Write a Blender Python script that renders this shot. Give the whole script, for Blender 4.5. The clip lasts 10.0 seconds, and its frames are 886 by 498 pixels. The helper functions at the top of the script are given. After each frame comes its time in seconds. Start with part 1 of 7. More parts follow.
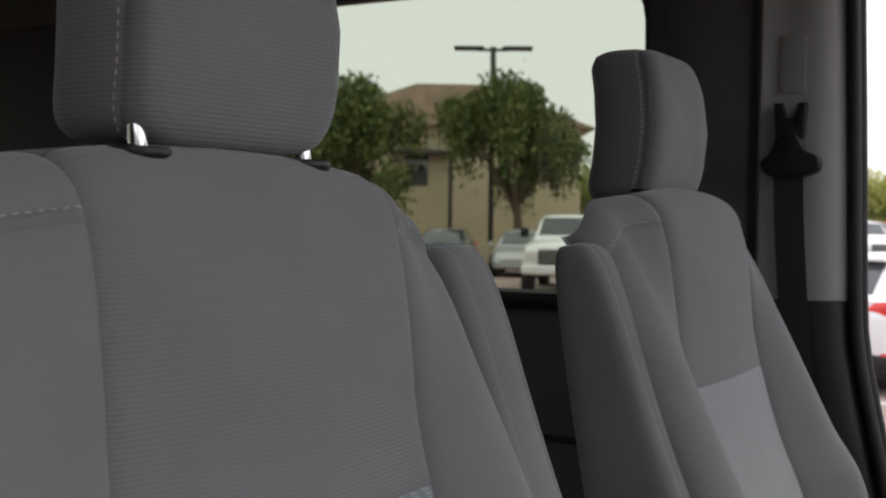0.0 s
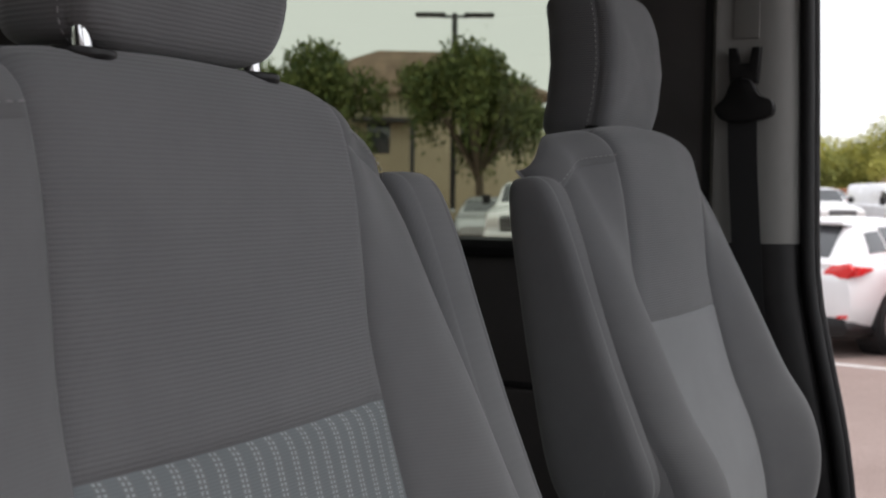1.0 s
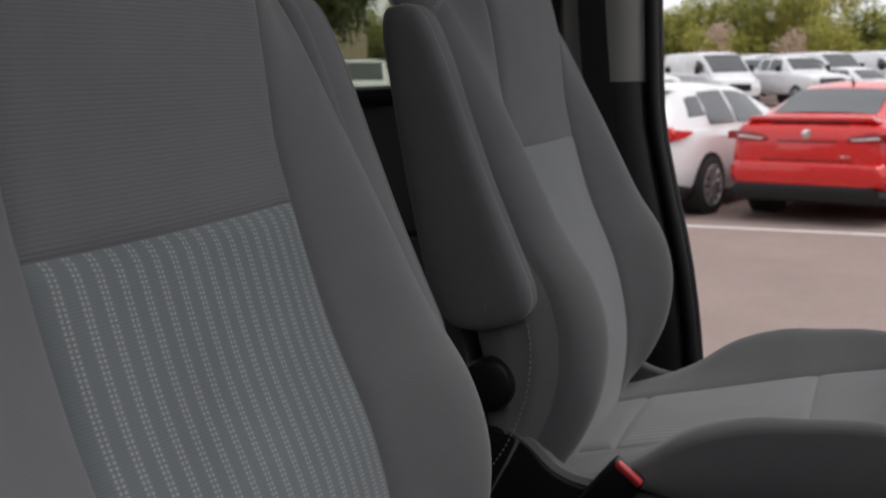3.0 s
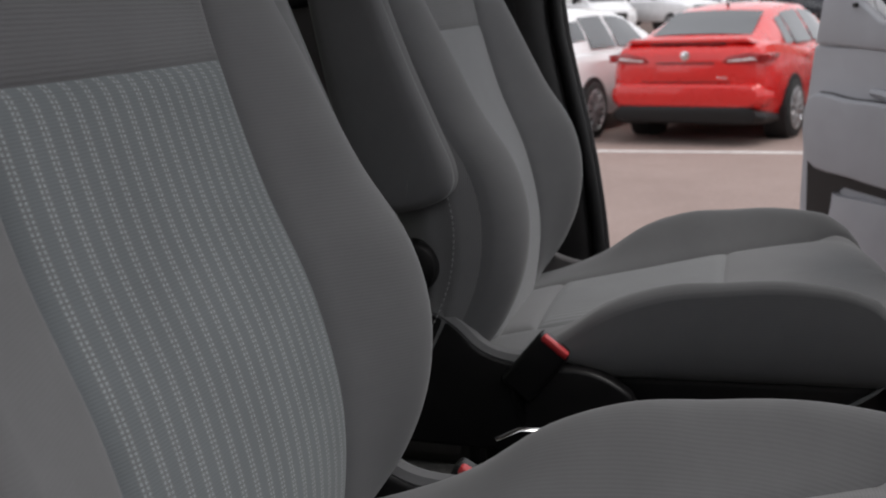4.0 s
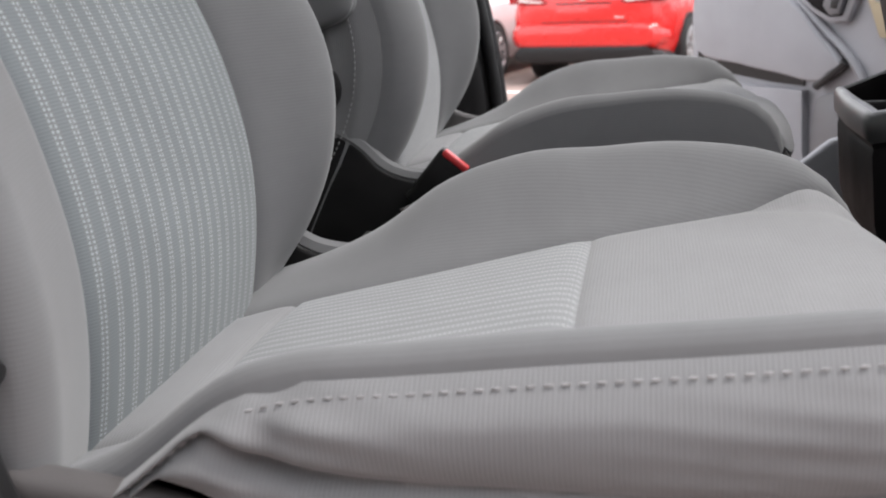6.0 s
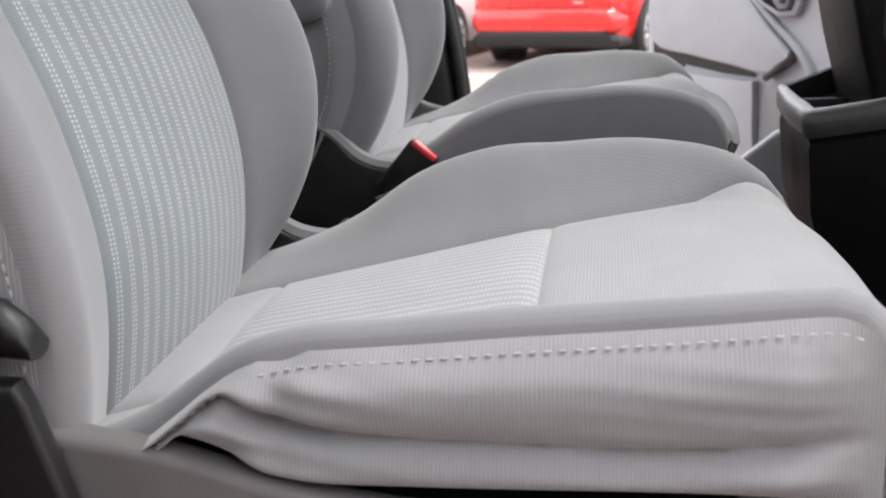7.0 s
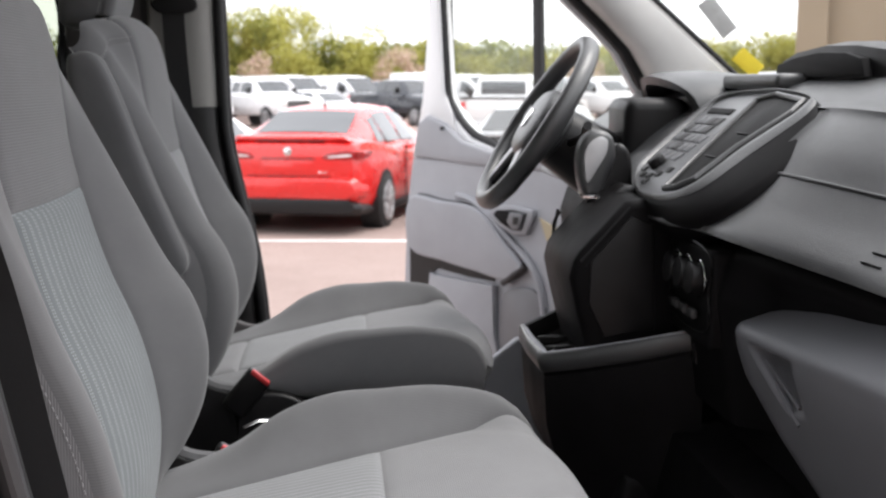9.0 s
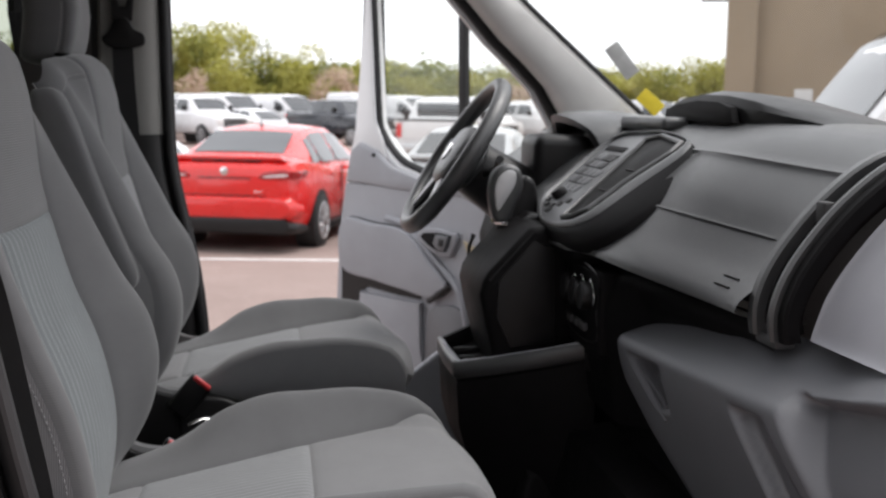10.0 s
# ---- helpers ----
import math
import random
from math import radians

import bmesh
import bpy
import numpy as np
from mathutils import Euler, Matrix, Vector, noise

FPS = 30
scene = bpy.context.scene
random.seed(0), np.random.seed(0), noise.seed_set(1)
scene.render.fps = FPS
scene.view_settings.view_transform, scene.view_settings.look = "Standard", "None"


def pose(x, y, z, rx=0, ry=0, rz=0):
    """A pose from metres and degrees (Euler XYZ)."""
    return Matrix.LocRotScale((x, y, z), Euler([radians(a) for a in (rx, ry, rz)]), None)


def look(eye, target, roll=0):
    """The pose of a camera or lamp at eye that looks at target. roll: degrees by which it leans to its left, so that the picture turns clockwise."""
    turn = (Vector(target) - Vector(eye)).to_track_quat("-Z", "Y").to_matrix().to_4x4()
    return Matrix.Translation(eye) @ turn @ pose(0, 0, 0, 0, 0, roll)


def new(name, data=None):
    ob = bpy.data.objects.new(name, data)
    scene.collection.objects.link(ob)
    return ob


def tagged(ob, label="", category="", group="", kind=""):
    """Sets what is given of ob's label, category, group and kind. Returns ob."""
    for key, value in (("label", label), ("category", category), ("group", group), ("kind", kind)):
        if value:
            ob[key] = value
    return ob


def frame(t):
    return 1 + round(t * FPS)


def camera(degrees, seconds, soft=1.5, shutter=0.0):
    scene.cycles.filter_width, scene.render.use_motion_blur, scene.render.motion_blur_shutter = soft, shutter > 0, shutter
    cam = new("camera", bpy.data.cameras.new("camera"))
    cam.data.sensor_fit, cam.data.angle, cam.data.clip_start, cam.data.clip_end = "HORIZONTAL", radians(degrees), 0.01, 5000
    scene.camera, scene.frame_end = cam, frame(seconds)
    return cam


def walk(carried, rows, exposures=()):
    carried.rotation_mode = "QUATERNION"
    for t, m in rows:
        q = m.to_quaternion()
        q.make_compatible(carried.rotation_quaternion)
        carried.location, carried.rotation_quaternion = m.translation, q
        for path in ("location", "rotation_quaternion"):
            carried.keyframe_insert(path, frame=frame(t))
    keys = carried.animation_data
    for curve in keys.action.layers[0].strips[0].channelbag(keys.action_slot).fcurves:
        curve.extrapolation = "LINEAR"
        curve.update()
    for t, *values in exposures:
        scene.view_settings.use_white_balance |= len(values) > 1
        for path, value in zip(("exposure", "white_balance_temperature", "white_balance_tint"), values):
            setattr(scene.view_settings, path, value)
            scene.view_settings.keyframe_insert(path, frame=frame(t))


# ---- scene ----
cam = camera(41.91, 10.0, 2.0)
cam.data.dof.use_dof = True
cam.data.dof.focus_distance = 1.0
cam.data.dof.aperture_fstop = 13.0
PATH = [
    (0.0, pose(0.096, -1.094, 1.804, 88.49, -0.85, 31.05)),
    (0.5, pose(0.101, -1.089, 1.782, 87.66, -0.67, 30.15)),
    (1.0, pose(0.107, -1.094, 1.763, 86.96, -0.71, 29.18)),
    (1.5, pose(0.108, -1.108, 1.751, 85.58, -0.96, 28.09)),
    (2.0, pose(0.102, -1.129, 1.736, 84.29, -0.70, 25.83)),
    (2.5, pose(0.095, -1.146, 1.722, 82.72, -0.16, 23.55)),
    (4.0, pose(0.032, -1.174, 1.634, 77.89, 2.20, 14.63)),
    (4.5, pose(0.035, -1.183, 1.590, 76.53, 1.55, 13.00)),
    (5.0, pose(0.037, -1.206, 1.549, 75.86, 1.39, 11.76)),
    (5.5, pose(0.042, -1.234, 1.502, 75.63, 2.01, 10.85)),
    (6.8, look((0.056, -1.328, 1.466), (-0.271, 0.586, 0.975), -4.0)),
    (7.0, look((0.051, -1.352, 1.502), (-0.231, 0.557, 0.976), -2.3)),
    (7.5, pose(0.033, -1.408, 1.568, 75.32, 1.89, 4.21)),
    (8.0, pose(0.007, -1.526, 1.637, 76.74, 1.61, 0.26)),
    (8.5, pose(-0.020, -1.675, 1.698, 79.18, 1.16, -2.73)),
    (9.0, pose(-0.046, -1.817, 1.724, 81.90, 0.03, -5.04)),
    (9.5, pose(-0.037, -1.960, 1.747, 82.64, -0.44, -6.68)),
    (10.0, pose(-0.048, -2.054, 1.757, 82.92, -0.96, -8.12)),
]
EXPOSURES = [(0.0, 0.45), (1.0, 0.27), (2.0, -0.05), (2.5, -0.16), (4.0, -0.08), (4.5, 0.28), (5.5, 0.9), (7.0, 1.65), (7.5, 1.66), (8.0, 1.55), (9.0, 0.98), (9.5, 0.58), (10.0, 0.48)]
walk(cam, PATH, [(t, stops, 6400, 12) for t, stops in EXPOSURES])

# ---- world and light ----
world = bpy.data.worlds.new("overcast_sky")
scene.world = world
world.use_nodes = True
wn = world.node_tree.nodes
wl = world.node_tree.links
sky = wn.new("ShaderNodeTexSky")
sky.sky_type = 'NISHITA'
sky.sun_disc = False
sky.sun_elevation = radians(48)
sky.sun_rotation = radians(81)
sky.air_density, sky.dust_density, sky.ozone_density = 1.0, 1.5, 1.0
haze = wn.new("ShaderNodeHueSaturation")
haze.inputs["Saturation"].default_value = 0.18
wl.new(sky.outputs[0], haze.inputs["Color"])
cloud = wn.new("ShaderNodeMix")
cloud.data_type = 'RGBA'
cloud.inputs[0].default_value = 0.75
wl.new(haze.outputs[0], cloud.inputs[6])
cloud.inputs[7].default_value = (9.0, 9.05, 9.2, 1)
wl.new(cloud.outputs[2], wn["Background"].inputs[0])
wn["Background"].inputs[1].default_value = 0.15
sun = new("sun", bpy.data.lights.new("sun", 'SUN'))
sun.data.energy = 1.3
sun.data.angle = radians(25)
sun.data.color = (1.0, 0.96, 0.9)
sun.matrix_world = look((0, 0, 0), (-0.50, -0.08, -1.0))

# ---- materials ----
def mat_base(name):
    m = bpy.data.materials.new(name)
    m.use_nodes = True
    return m, m.node_tree.nodes, m.node_tree.links, m.node_tree.nodes["Principled BSDF"]


def plain(name, color, rough=0.5, metal=0.0, spread=0.12, scale=40.0, bump=0.0, bump_scale=300.0, coat=0.0, spec=0.5):
    """A surface with soft large variation and a fine grain in relief."""
    m, n, l, b = mat_base(name)
    b.inputs["Roughness"].default_value = rough
    b.inputs["Metallic"].default_value = metal
    b.inputs["Coat Weight"].default_value = coat
    b.inputs["Specular IOR Level"].default_value = spec
    tc = n.new("ShaderNodeTexCoord")
    big = n.new("ShaderNodeTexNoise")
    big.inputs["Scale"].default_value = scale
    big.inputs["Detail"].default_value = 6
    l.new(tc.outputs["Object"], big.inputs["Vector"])
    ramp = n.new("ShaderNodeMapRange")
    ramp.inputs[1].default_value, ramp.inputs[2].default_value = 0.3, 0.7
    ramp.inputs[3].default_value, ramp.inputs[4].default_value = 1 - spread, 1 + spread
    l.new(big.outputs["Fac"], ramp.inputs[0])
    mul = n.new("ShaderNodeMix")
    mul.data_type, mul.blend_type = 'RGBA', 'MULTIPLY'
    mul.inputs[0].default_value = 1.0
    mul.inputs[6].default_value = (*color, 1)
    comb = n.new("ShaderNodeCombineColor")
    for k in range(3):
        l.new(ramp.outputs[0], comb.inputs[k])
    l.new(comb.outputs[0], mul.inputs[7])
    l.new(mul.outputs[2], b.inputs["Base Color"])
    rr = n.new("ShaderNodeMapRange")
    rr.inputs[3].default_value, rr.inputs[4].default_value = max(rough - 0.08, 0.02), min(rough + 0.08, 1)
    l.new(big.outputs["Fac"], rr.inputs[0])
    l.new(rr.outputs[0], b.inputs["Roughness"])
    if bump:
        fine = n.new("ShaderNodeTexNoise")
        fine.inputs["Scale"].default_value = bump_scale
        fine.inputs["Detail"].default_value = 3
        l.new(tc.outputs["Object"], fine.inputs["Vector"])
        bp = n.new("ShaderNodeBump")
        bp.inputs["Strength"].default_value = bump
        bp.inputs["Distance"].default_value = 0.001
        l.new(fine.outputs["Fac"], bp.inputs["Height"])
        l.new(bp.outputs[0], b.inputs["Normal"])
    return m


def math_node(n, l, op, a, b=None):
    q = n.new("ShaderNodeMath")
    q.operation = op
    for k, v in enumerate((a, b)):
        if v is None:
            continue
        if isinstance(v, (int, float)):
            q.inputs[k].default_value = v
        else:
            l.new(v, q.inputs[k])
    return q.outputs[0]


def cloth(name, color, pitch=0.0036, along='Y', relief=0.32, tone=0.055):
    """Ribbed knit: fine ribs by the metric UV, with threads across them and a soft mottling."""
    m, n, l, b = mat_base(name)
    b.inputs["Roughness"].default_value = 0.92
    b.inputs["Specular IOR Level"].default_value = 0.15
    b.inputs["Sheen Weight"].default_value = 0.25
    b.inputs["Sheen Roughness"].default_value = 0.5
    uv = n.new("ShaderNodeUVMap")
    sep = n.new("ShaderNodeSeparateXYZ")
    l.new(uv.outputs[0], sep.inputs[0])
    u, v = (sep.outputs[0], sep.outputs[1]) if along == 'Y' else (sep.outputs[1], sep.outputs[0])
    warp = n.new("ShaderNodeTexNoise")
    warp.inputs["Scale"].default_value = 60
    l.new(uv.outputs[0], warp.inputs["Vector"])
    vv = math_node(n, l, 'ADD', v, math_node(n, l, 'MULTIPLY', warp.outputs["Fac"], 0.0012))
    rib = math_node(n, l, 'SINE', math_node(n, l, 'MULTIPLY', vv, 6.2832 / pitch))
    thread = math_node(n, l, 'SINE', math_node(n, l, 'MULTIPLY', u, 6.2832 / 0.0014))
    height = math_node(n, l, 'ADD', math_node(n, l, 'MULTIPLY', rib, 0.5), math_node(n, l, 'MULTIPLY', thread, 0.07))
    mot = n.new("ShaderNodeTexNoise")
    mot.inputs["Scale"].default_value = 9
    mot.inputs["Detail"].default_value = 8
    mot.inputs["Roughness"].default_value = 0.7
    l.new(uv.outputs[0], mot.inputs["Vector"])
    fac = math_node(n, l, 'ADD', math_node(n, l, 'MULTIPLY', height, tone),
                    math_node(n, l, 'MULTIPLY', math_node(n, l, 'SUBTRACT', mot.outputs["Fac"], 0.5), 0.35))
    gain = math_node(n, l, 'ADD', fac, 1.0)
    mul = n.new("ShaderNodeVectorMath")
    mul.operation = 'SCALE'
    mul.inputs[0].default_value = color
    l.new(gain, mul.inputs["Scale"])
    l.new(mul.outputs[0], b.inputs["Base Color"])
    bp = n.new("ShaderNodeBump")
    bp.inputs["Strength"].default_value = relief
    bp.inputs["Distance"].default_value = 0.0006
    l.new(height, bp.inputs["Height"])
    l.new(bp.outputs[0], b.inputs["Normal"])
    return m


def striped_cloth(name, ground, alt, dash, pitch=0.0184):
    """Insert cloth: columns of paired pale woven dashes on grey bands."""
    m, n, l, b = mat_base(name)
    b.inputs["Roughness"].default_value = 0.9
    b.inputs["Specular IOR Level"].default_value = 0.15
    b.inputs["Sheen Weight"].default_value = 0.2
    uv = n.new("ShaderNodeUVMap")
    sep = n.new("ShaderNodeSeparateXYZ")
    l.new(uv.outputs[0], sep.inputs[0])
    u, v = sep.outputs[0], sep.outputs[1]
    ph = math_node(n, l, 'FRACT', math_node(n, l, 'MULTIPLY', math_node(n, l, 'ADD', u, 5.0), 1 / pitch))
    # two columns of dashes near the middle of the pitch, almost in step
    cols = []
    for centre, shift in ((0.385, 0.0), (0.60, 0.12)):
        near = math_node(n, l, 'LESS_THAN', math_node(n, l, 'ABSOLUTE', math_node(n, l, 'SUBTRACT', ph, centre)), 0.055)
        run = math_node(n, l, 'FRACT', math_node(n, l, 'ADD', math_node(n, l, 'MULTIPLY', v, 1 / 0.0034), shift))
        lit = math_node(n, l, 'LESS_THAN', run, 0.55)
        cols.append(math_node(n, l, 'MULTIPLY', near, lit))
    dashes = math_node(n, l, 'MAXIMUM', cols[0], cols[1])
    band = math_node(n, l, 'LESS_THAN', math_node(n, l, 'ABSOLUTE', math_node(n, l, 'SUBTRACT', ph, 0.5)), 0.24)
    base = n.new("ShaderNodeMix")
    base.data_type = 'RGBA'
    l.new(band, base.inputs[0])
    base.inputs[6].default_value = (*ground, 1)
    base.inputs[7].default_value = (*alt, 1)
    top = n.new("ShaderNodeMix")
    top.data_type = 'RGBA'
    l.new(dashes, top.inputs[0])
    l.new(base.outputs[2], top.inputs[6])
    top.inputs[7].default_value = (*dash, 1)
    mot = n.new("ShaderNodeTexNoise")
    mot.inputs["Scale"].default_value = 12
    mot.inputs["Detail"].default_value = 8
    l.new(uv.outputs[0], mot.inputs["Vector"])
    weave = math_node(n, l, 'SINE', math_node(n, l, 'MULTIPLY', v, 6.2832 / 0.0022))
    gain = math_node(n, l, 'ADD', math_node(n, l, 'MULTIPLY', mot.outputs["Fac"], 0.3), 0.85)
    gain = math_node(n, l, 'ADD', gain, math_node(n, l, 'MULTIPLY', weave, 0.04))
    mul = n.new("ShaderNodeVectorMath")
    mul.operation = 'SCALE'
    l.new(top.outputs[2], mul.inputs[0])
    l.new(gain, mul.inputs["Scale"])
    l.new(mul.outputs[0], b.inputs["Base Color"])
    hgt = math_node(n, l, 'ADD', math_node(n, l, 'MULTIPLY', dashes, 0.8), math_node(n, l, 'MULTIPLY', weave, 0.2))
    bp = n.new("ShaderNodeBump")
    bp.inputs["Strength"].default_value = 0.6
    bp.inputs["Distance"].default_value = 0.0007
    l.new(hgt, bp.inputs["Height"])
    l.new(bp.outputs[0], b.inputs["Normal"])
    return m


def glass(name, tint, gloss=0.08):
    """A thin pane: tinted see-through with a mirror sheen."""
    m = bpy.data.materials.new(name)
    m.use_nodes = True
    n, l = m.node_tree.nodes, m.node_tree.links
    n.remove(n["Principled BSDF"])
    tr = n.new("ShaderNodeBsdfTransparent")
    tr.inputs[0].default_value = (*tint, 1)
    gl = n.new("ShaderNodeBsdfGlossy")
    gl.inputs["Roughness"].default_value = 0.02
    fr = n.new("ShaderNodeLayerWeight")
    mix = n.new("ShaderNodeMixShader")
    rise = math_node(n, l, 'POWER', fr.outputs["Facing"], 5.0)
    l.new(math_node(n, l, 'ADD', math_node(n, l, 'MULTIPLY', rise, 0.5), gloss / 2), mix.inputs[0])
    l.new(tr.outputs[0], mix.inputs[1])
    l.new(gl.outputs[0], mix.inputs[2])
    l.new(mix.outputs[0], n["Material Output"].inputs[0])
    return m


def asphalt(name):
    m, n, l, b = mat_base(name)
    b.inputs["Roughness"].default_value = 0.9
    tc = n.new("ShaderNodeTexCoord")
    big = n.new("ShaderNodeTexNoise")
    big.inputs["Scale"].default_value = 0.35
    big.inputs["Detail"].default_value = 8
    big.inputs["Roughness"].default_value = 0.65
    l.new(tc.outputs["Object"], big.inputs["Vector"])
    fine = n.new("ShaderNodeTexVoronoi")
    fine.inputs["Scale"].default_value = 90
    l.new(tc.outputs["Object"], fine.inputs["Vector"])
    ramp = n.new("ShaderNodeValToRGB")
    ramp.color_ramp.elements[0].position, ramp.color_ramp.elements[0].color = 0.3, (0.235, 0.172, 0.152, 1)
    ramp.color_ramp.elements[1].position, ramp.color_ramp.elements[1].color = 0.72, (0.330, 0.250, 0.224, 1)
    l.new(big.outputs["Fac"], ramp.inputs[0])
    mul = n.new("ShaderNodeVectorMath")
    mul.operation = 'SCALE'
    l.new(ramp.outputs[0], mul.inputs[0])
    l.new(math_node(n, l, 'ADD', math_node(n, l, 'MULTIPLY', fine.outputs["Distance"], 0.5), 0.75), mul.inputs["Scale"])
    l.new(mul.outputs[0], b.inputs["Base Color"])
    bp = n.new("ShaderNodeBump")
    bp.inputs["Strength"].default_value = 0.4
    bp.inputs["Distance"].default_value = 0.01
    l.new(fine.outputs["Distance"], bp.inputs["Height"])
    l.new(bp.outputs[0], b.inputs["Normal"])
    return m


def leafy(name, a, c):
    m, n, l, b = mat_base(name)
    b.inputs["Roughness"].default_value = 0.7
    geo = n.new("ShaderNodeNewGeometry")
    mix = n.new("ShaderNodeMix")
    mix.data_type = 'RGBA'
    mix.inputs[6].default_value, mix.inputs[7].default_value = (*a, 1), (*c, 1)
    l.new(geo.outputs["Random Per Island"], mix.inputs[0])
    l.new(mix.outputs[2], b.inputs["Base Color"])
    b.inputs["Subsurface Weight"].default_value = 0.0
    return m


SEAT = cloth("seat_knit", (0.150, 0.151, 0.156), pitch=0.0031, relief=0.45, tone=0.08)
SEAT_SIDE = cloth("seat_side_knit", (0.152, 0.153, 0.157), pitch=0.0028, relief=0.12, tone=0.025)
SEAT_GUSSET = cloth("seat_gusset_knit", (0.195, 0.195, 0.200), pitch=0.0024, along='X', relief=0.3)
SEAT_FRONT = cloth("cushion_knit", (0.205, 0.205, 0.210), pitch=0.0026, along='X')
INSERT = striped_cloth("insert_cloth", (0.166, 0.183, 0.192), (0.180, 0.191, 0.196), (0.33, 0.362, 0.368))
# Paler stripeless copy of the insert cloth; light on the driver's seat as colour.
INSERT_LIT = cloth("lit_insert_knit", (0.225, 0.230, 0.236), pitch=0.0030, along='X', relief=0.2, tone=0.04)
INSERT_FLAT = striped_cloth("cushion_insert_cloth", (0.205, 0.209, 0.215), (0.235, 0.240, 0.245), (0.32, 0.328, 0.332), pitch=0.0125)
THREAD = plain("stitch_thread", (0.30, 0.297, 0.30), 0.8, spread=0.2, scale=200)
BLACK = plain("black_plastic", (0.010, 0.0095, 0.010), 0.40, spread=0.2, scale=25, bump=0.15, bump_scale=900, spec=0.32)
# Serves black console plastic and, as colour, the shade under dash and footwell.
BLACK_SHADED = plain("black_plastic_and_shade", (0.0055, 0.005, 0.0055), 0.55, spread=0.2, scale=25, bump=0.15, bump_scale=900, spec=0.10)
BLACK_SOFT = plain("dash_grain", (0.040, 0.0405, 0.042), 0.34, spread=0.12, scale=18, bump=0.5, bump_scale=700, spec=1.0)
GREY_DARK = plain("dark_trim", (0.045, 0.044, 0.046), 0.6, spread=0.1, scale=12, bump=0.3, bump_scale=600)
WALL_LINER = plain("wall_liner_trim", (0.085, 0.078, 0.078), 0.7, spread=0.1, scale=12, bump=0.3, bump_scale=600)
GREY_TRIM = plain("pillar_trim", (0.22, 0.215, 0.205), 0.6, spread=0.06, scale=10, bump=0.25, bump_scale=700)
DOOR_GREY = plain("door_trim", (0.34, 0.345, 0.37), 0.55, spread=0.06, scale=9, bump=0.3, bump_scale=600)
DASH_GREY = plain("lower_dash_trim", (0.125, 0.127, 0.139), 0.48, spread=0.07, scale=11, bump=0.3, bump_scale=600, spec=0.8)
CAP_GREY = plain("dash_end_trim", (0.36, 0.362, 0.39), 0.5, spread=0.06, scale=9, bump=0.25, bump_scale=600)
PILLAR_PALE = plain("pillar_cloth_trim", (0.74, 0.73, 0.71), 0.7, spread=0.06, scale=10, bump=0.25, bump_scale=700)
RADIO_FACE = plain("radio_face_paint", (0.17, 0.172, 0.18), 0.38, metal=0.35, spread=0.08, scale=30)
SILVER = plain("silver_paint_trim", (0.33, 0.33, 0.335), 0.35, metal=0.7, spread=0.08, scale=30)
# Mostly diffuse pale grey that stands in for sky reflected in the knob's metal.
SATIN_SHEEN = plain("satin_painted_sheen", (0.62, 0.62, 0.63), 0.38, metal=0.3, spread=0.06, scale=40)
CHROME = plain("chrome", (0.75, 0.75, 0.76), 0.12, metal=1.0, spread=0.04, scale=50)
RUBBER = plain("rubber_seal", (0.012, 0.012, 0.013), 0.6, spread=0.2, scale=60, bump=0.2, bump_scale=500)
WEBBING = plain("belt_webbing", (0.012, 0.012, 0.013), 0.75, spread=0.2, scale=200, bump=0.6, bump_scale=1200)
RED_TAB = plain("red_release", (0.55, 0.045, 0.05), 0.35, spread=0.08, scale=40)
HEADLINER = plain("headliner_cloth", (0.16, 0.158, 0.15), 0.95, spread=0.08, scale=30, bump=0.4, bump_scale=500)
CARPET = plain("cab_carpet", (0.13, 0.128, 0.126), 0.95, spread=0.3, scale=120, bump=0.9, bump_scale=900)
WHITE_PAINT = plain("white_paint", (0.78, 0.78, 0.79), 0.25, spread=0.03, scale=3, coat=0.6)
RED_PAINT = plain("red_paint", (0.66, 0.012, 0.010), 0.28, spread=0.05, scale=3, coat=0.7)
SILVER_PAINT = plain("silver_paint", (0.45, 0.46, 0.47), 0.3, metal=0.4, spread=0.04, scale=3, coat=0.5)
DARK_PAINT = plain("dark_paint", (0.03, 0.035, 0.045), 0.25, spread=0.06, scale=3, coat=0.6)
CAR_GLASS = plain("car_window_glass", (0.05, 0.055, 0.06), 0.06, spread=0.2, scale=2, spec=0.9)
TYRE = plain("tyre_rubber", (0.018, 0.018, 0.018), 0.85, spread=0.25, scale=30, bump=0.3)
ALLOY = plain("alloy_rim", (0.55, 0.55, 0.56), 0.3, metal=0.8, spread=0.1, scale=20)
LAMP_RED = plain("tail_lamp_red", (0.70, 0.03, 0.03), 0.15, spread=0.15, scale=25, coat=0.5)
LAMP_CLEAR = plain("clear_lamp", (0.75, 0.73, 0.72), 0.15, spread=0.1, scale=25, coat=0.5)
MARKING = plain("road_paint", (0.70, 0.68, 0.66), 0.8, spread=0.15, scale=8, bump=0.4, bump_scale=120)
STUCCO = plain("tan_stucco", (0.30, 0.24, 0.168), 0.95, spread=0.10, scale=0.35, bump=0.5, bump_scale=30)
# For the added wall that holds back sky light.
BLOCKER_GREY = plain("sky_blocker_grey", (0.36, 0.355, 0.35), 0.95, spread=0.08, scale=0.5, bump=0.4, bump_scale=20)
STUCCO_PALE = plain("pale_stucco", (0.46, 0.39, 0.27), 0.95, spread=0.08, scale=0.5, bump=0.5, bump_scale=30)
ROOF_TILE = plain("clay_roof", (0.30, 0.22, 0.16), 0.9, spread=0.2, scale=2)
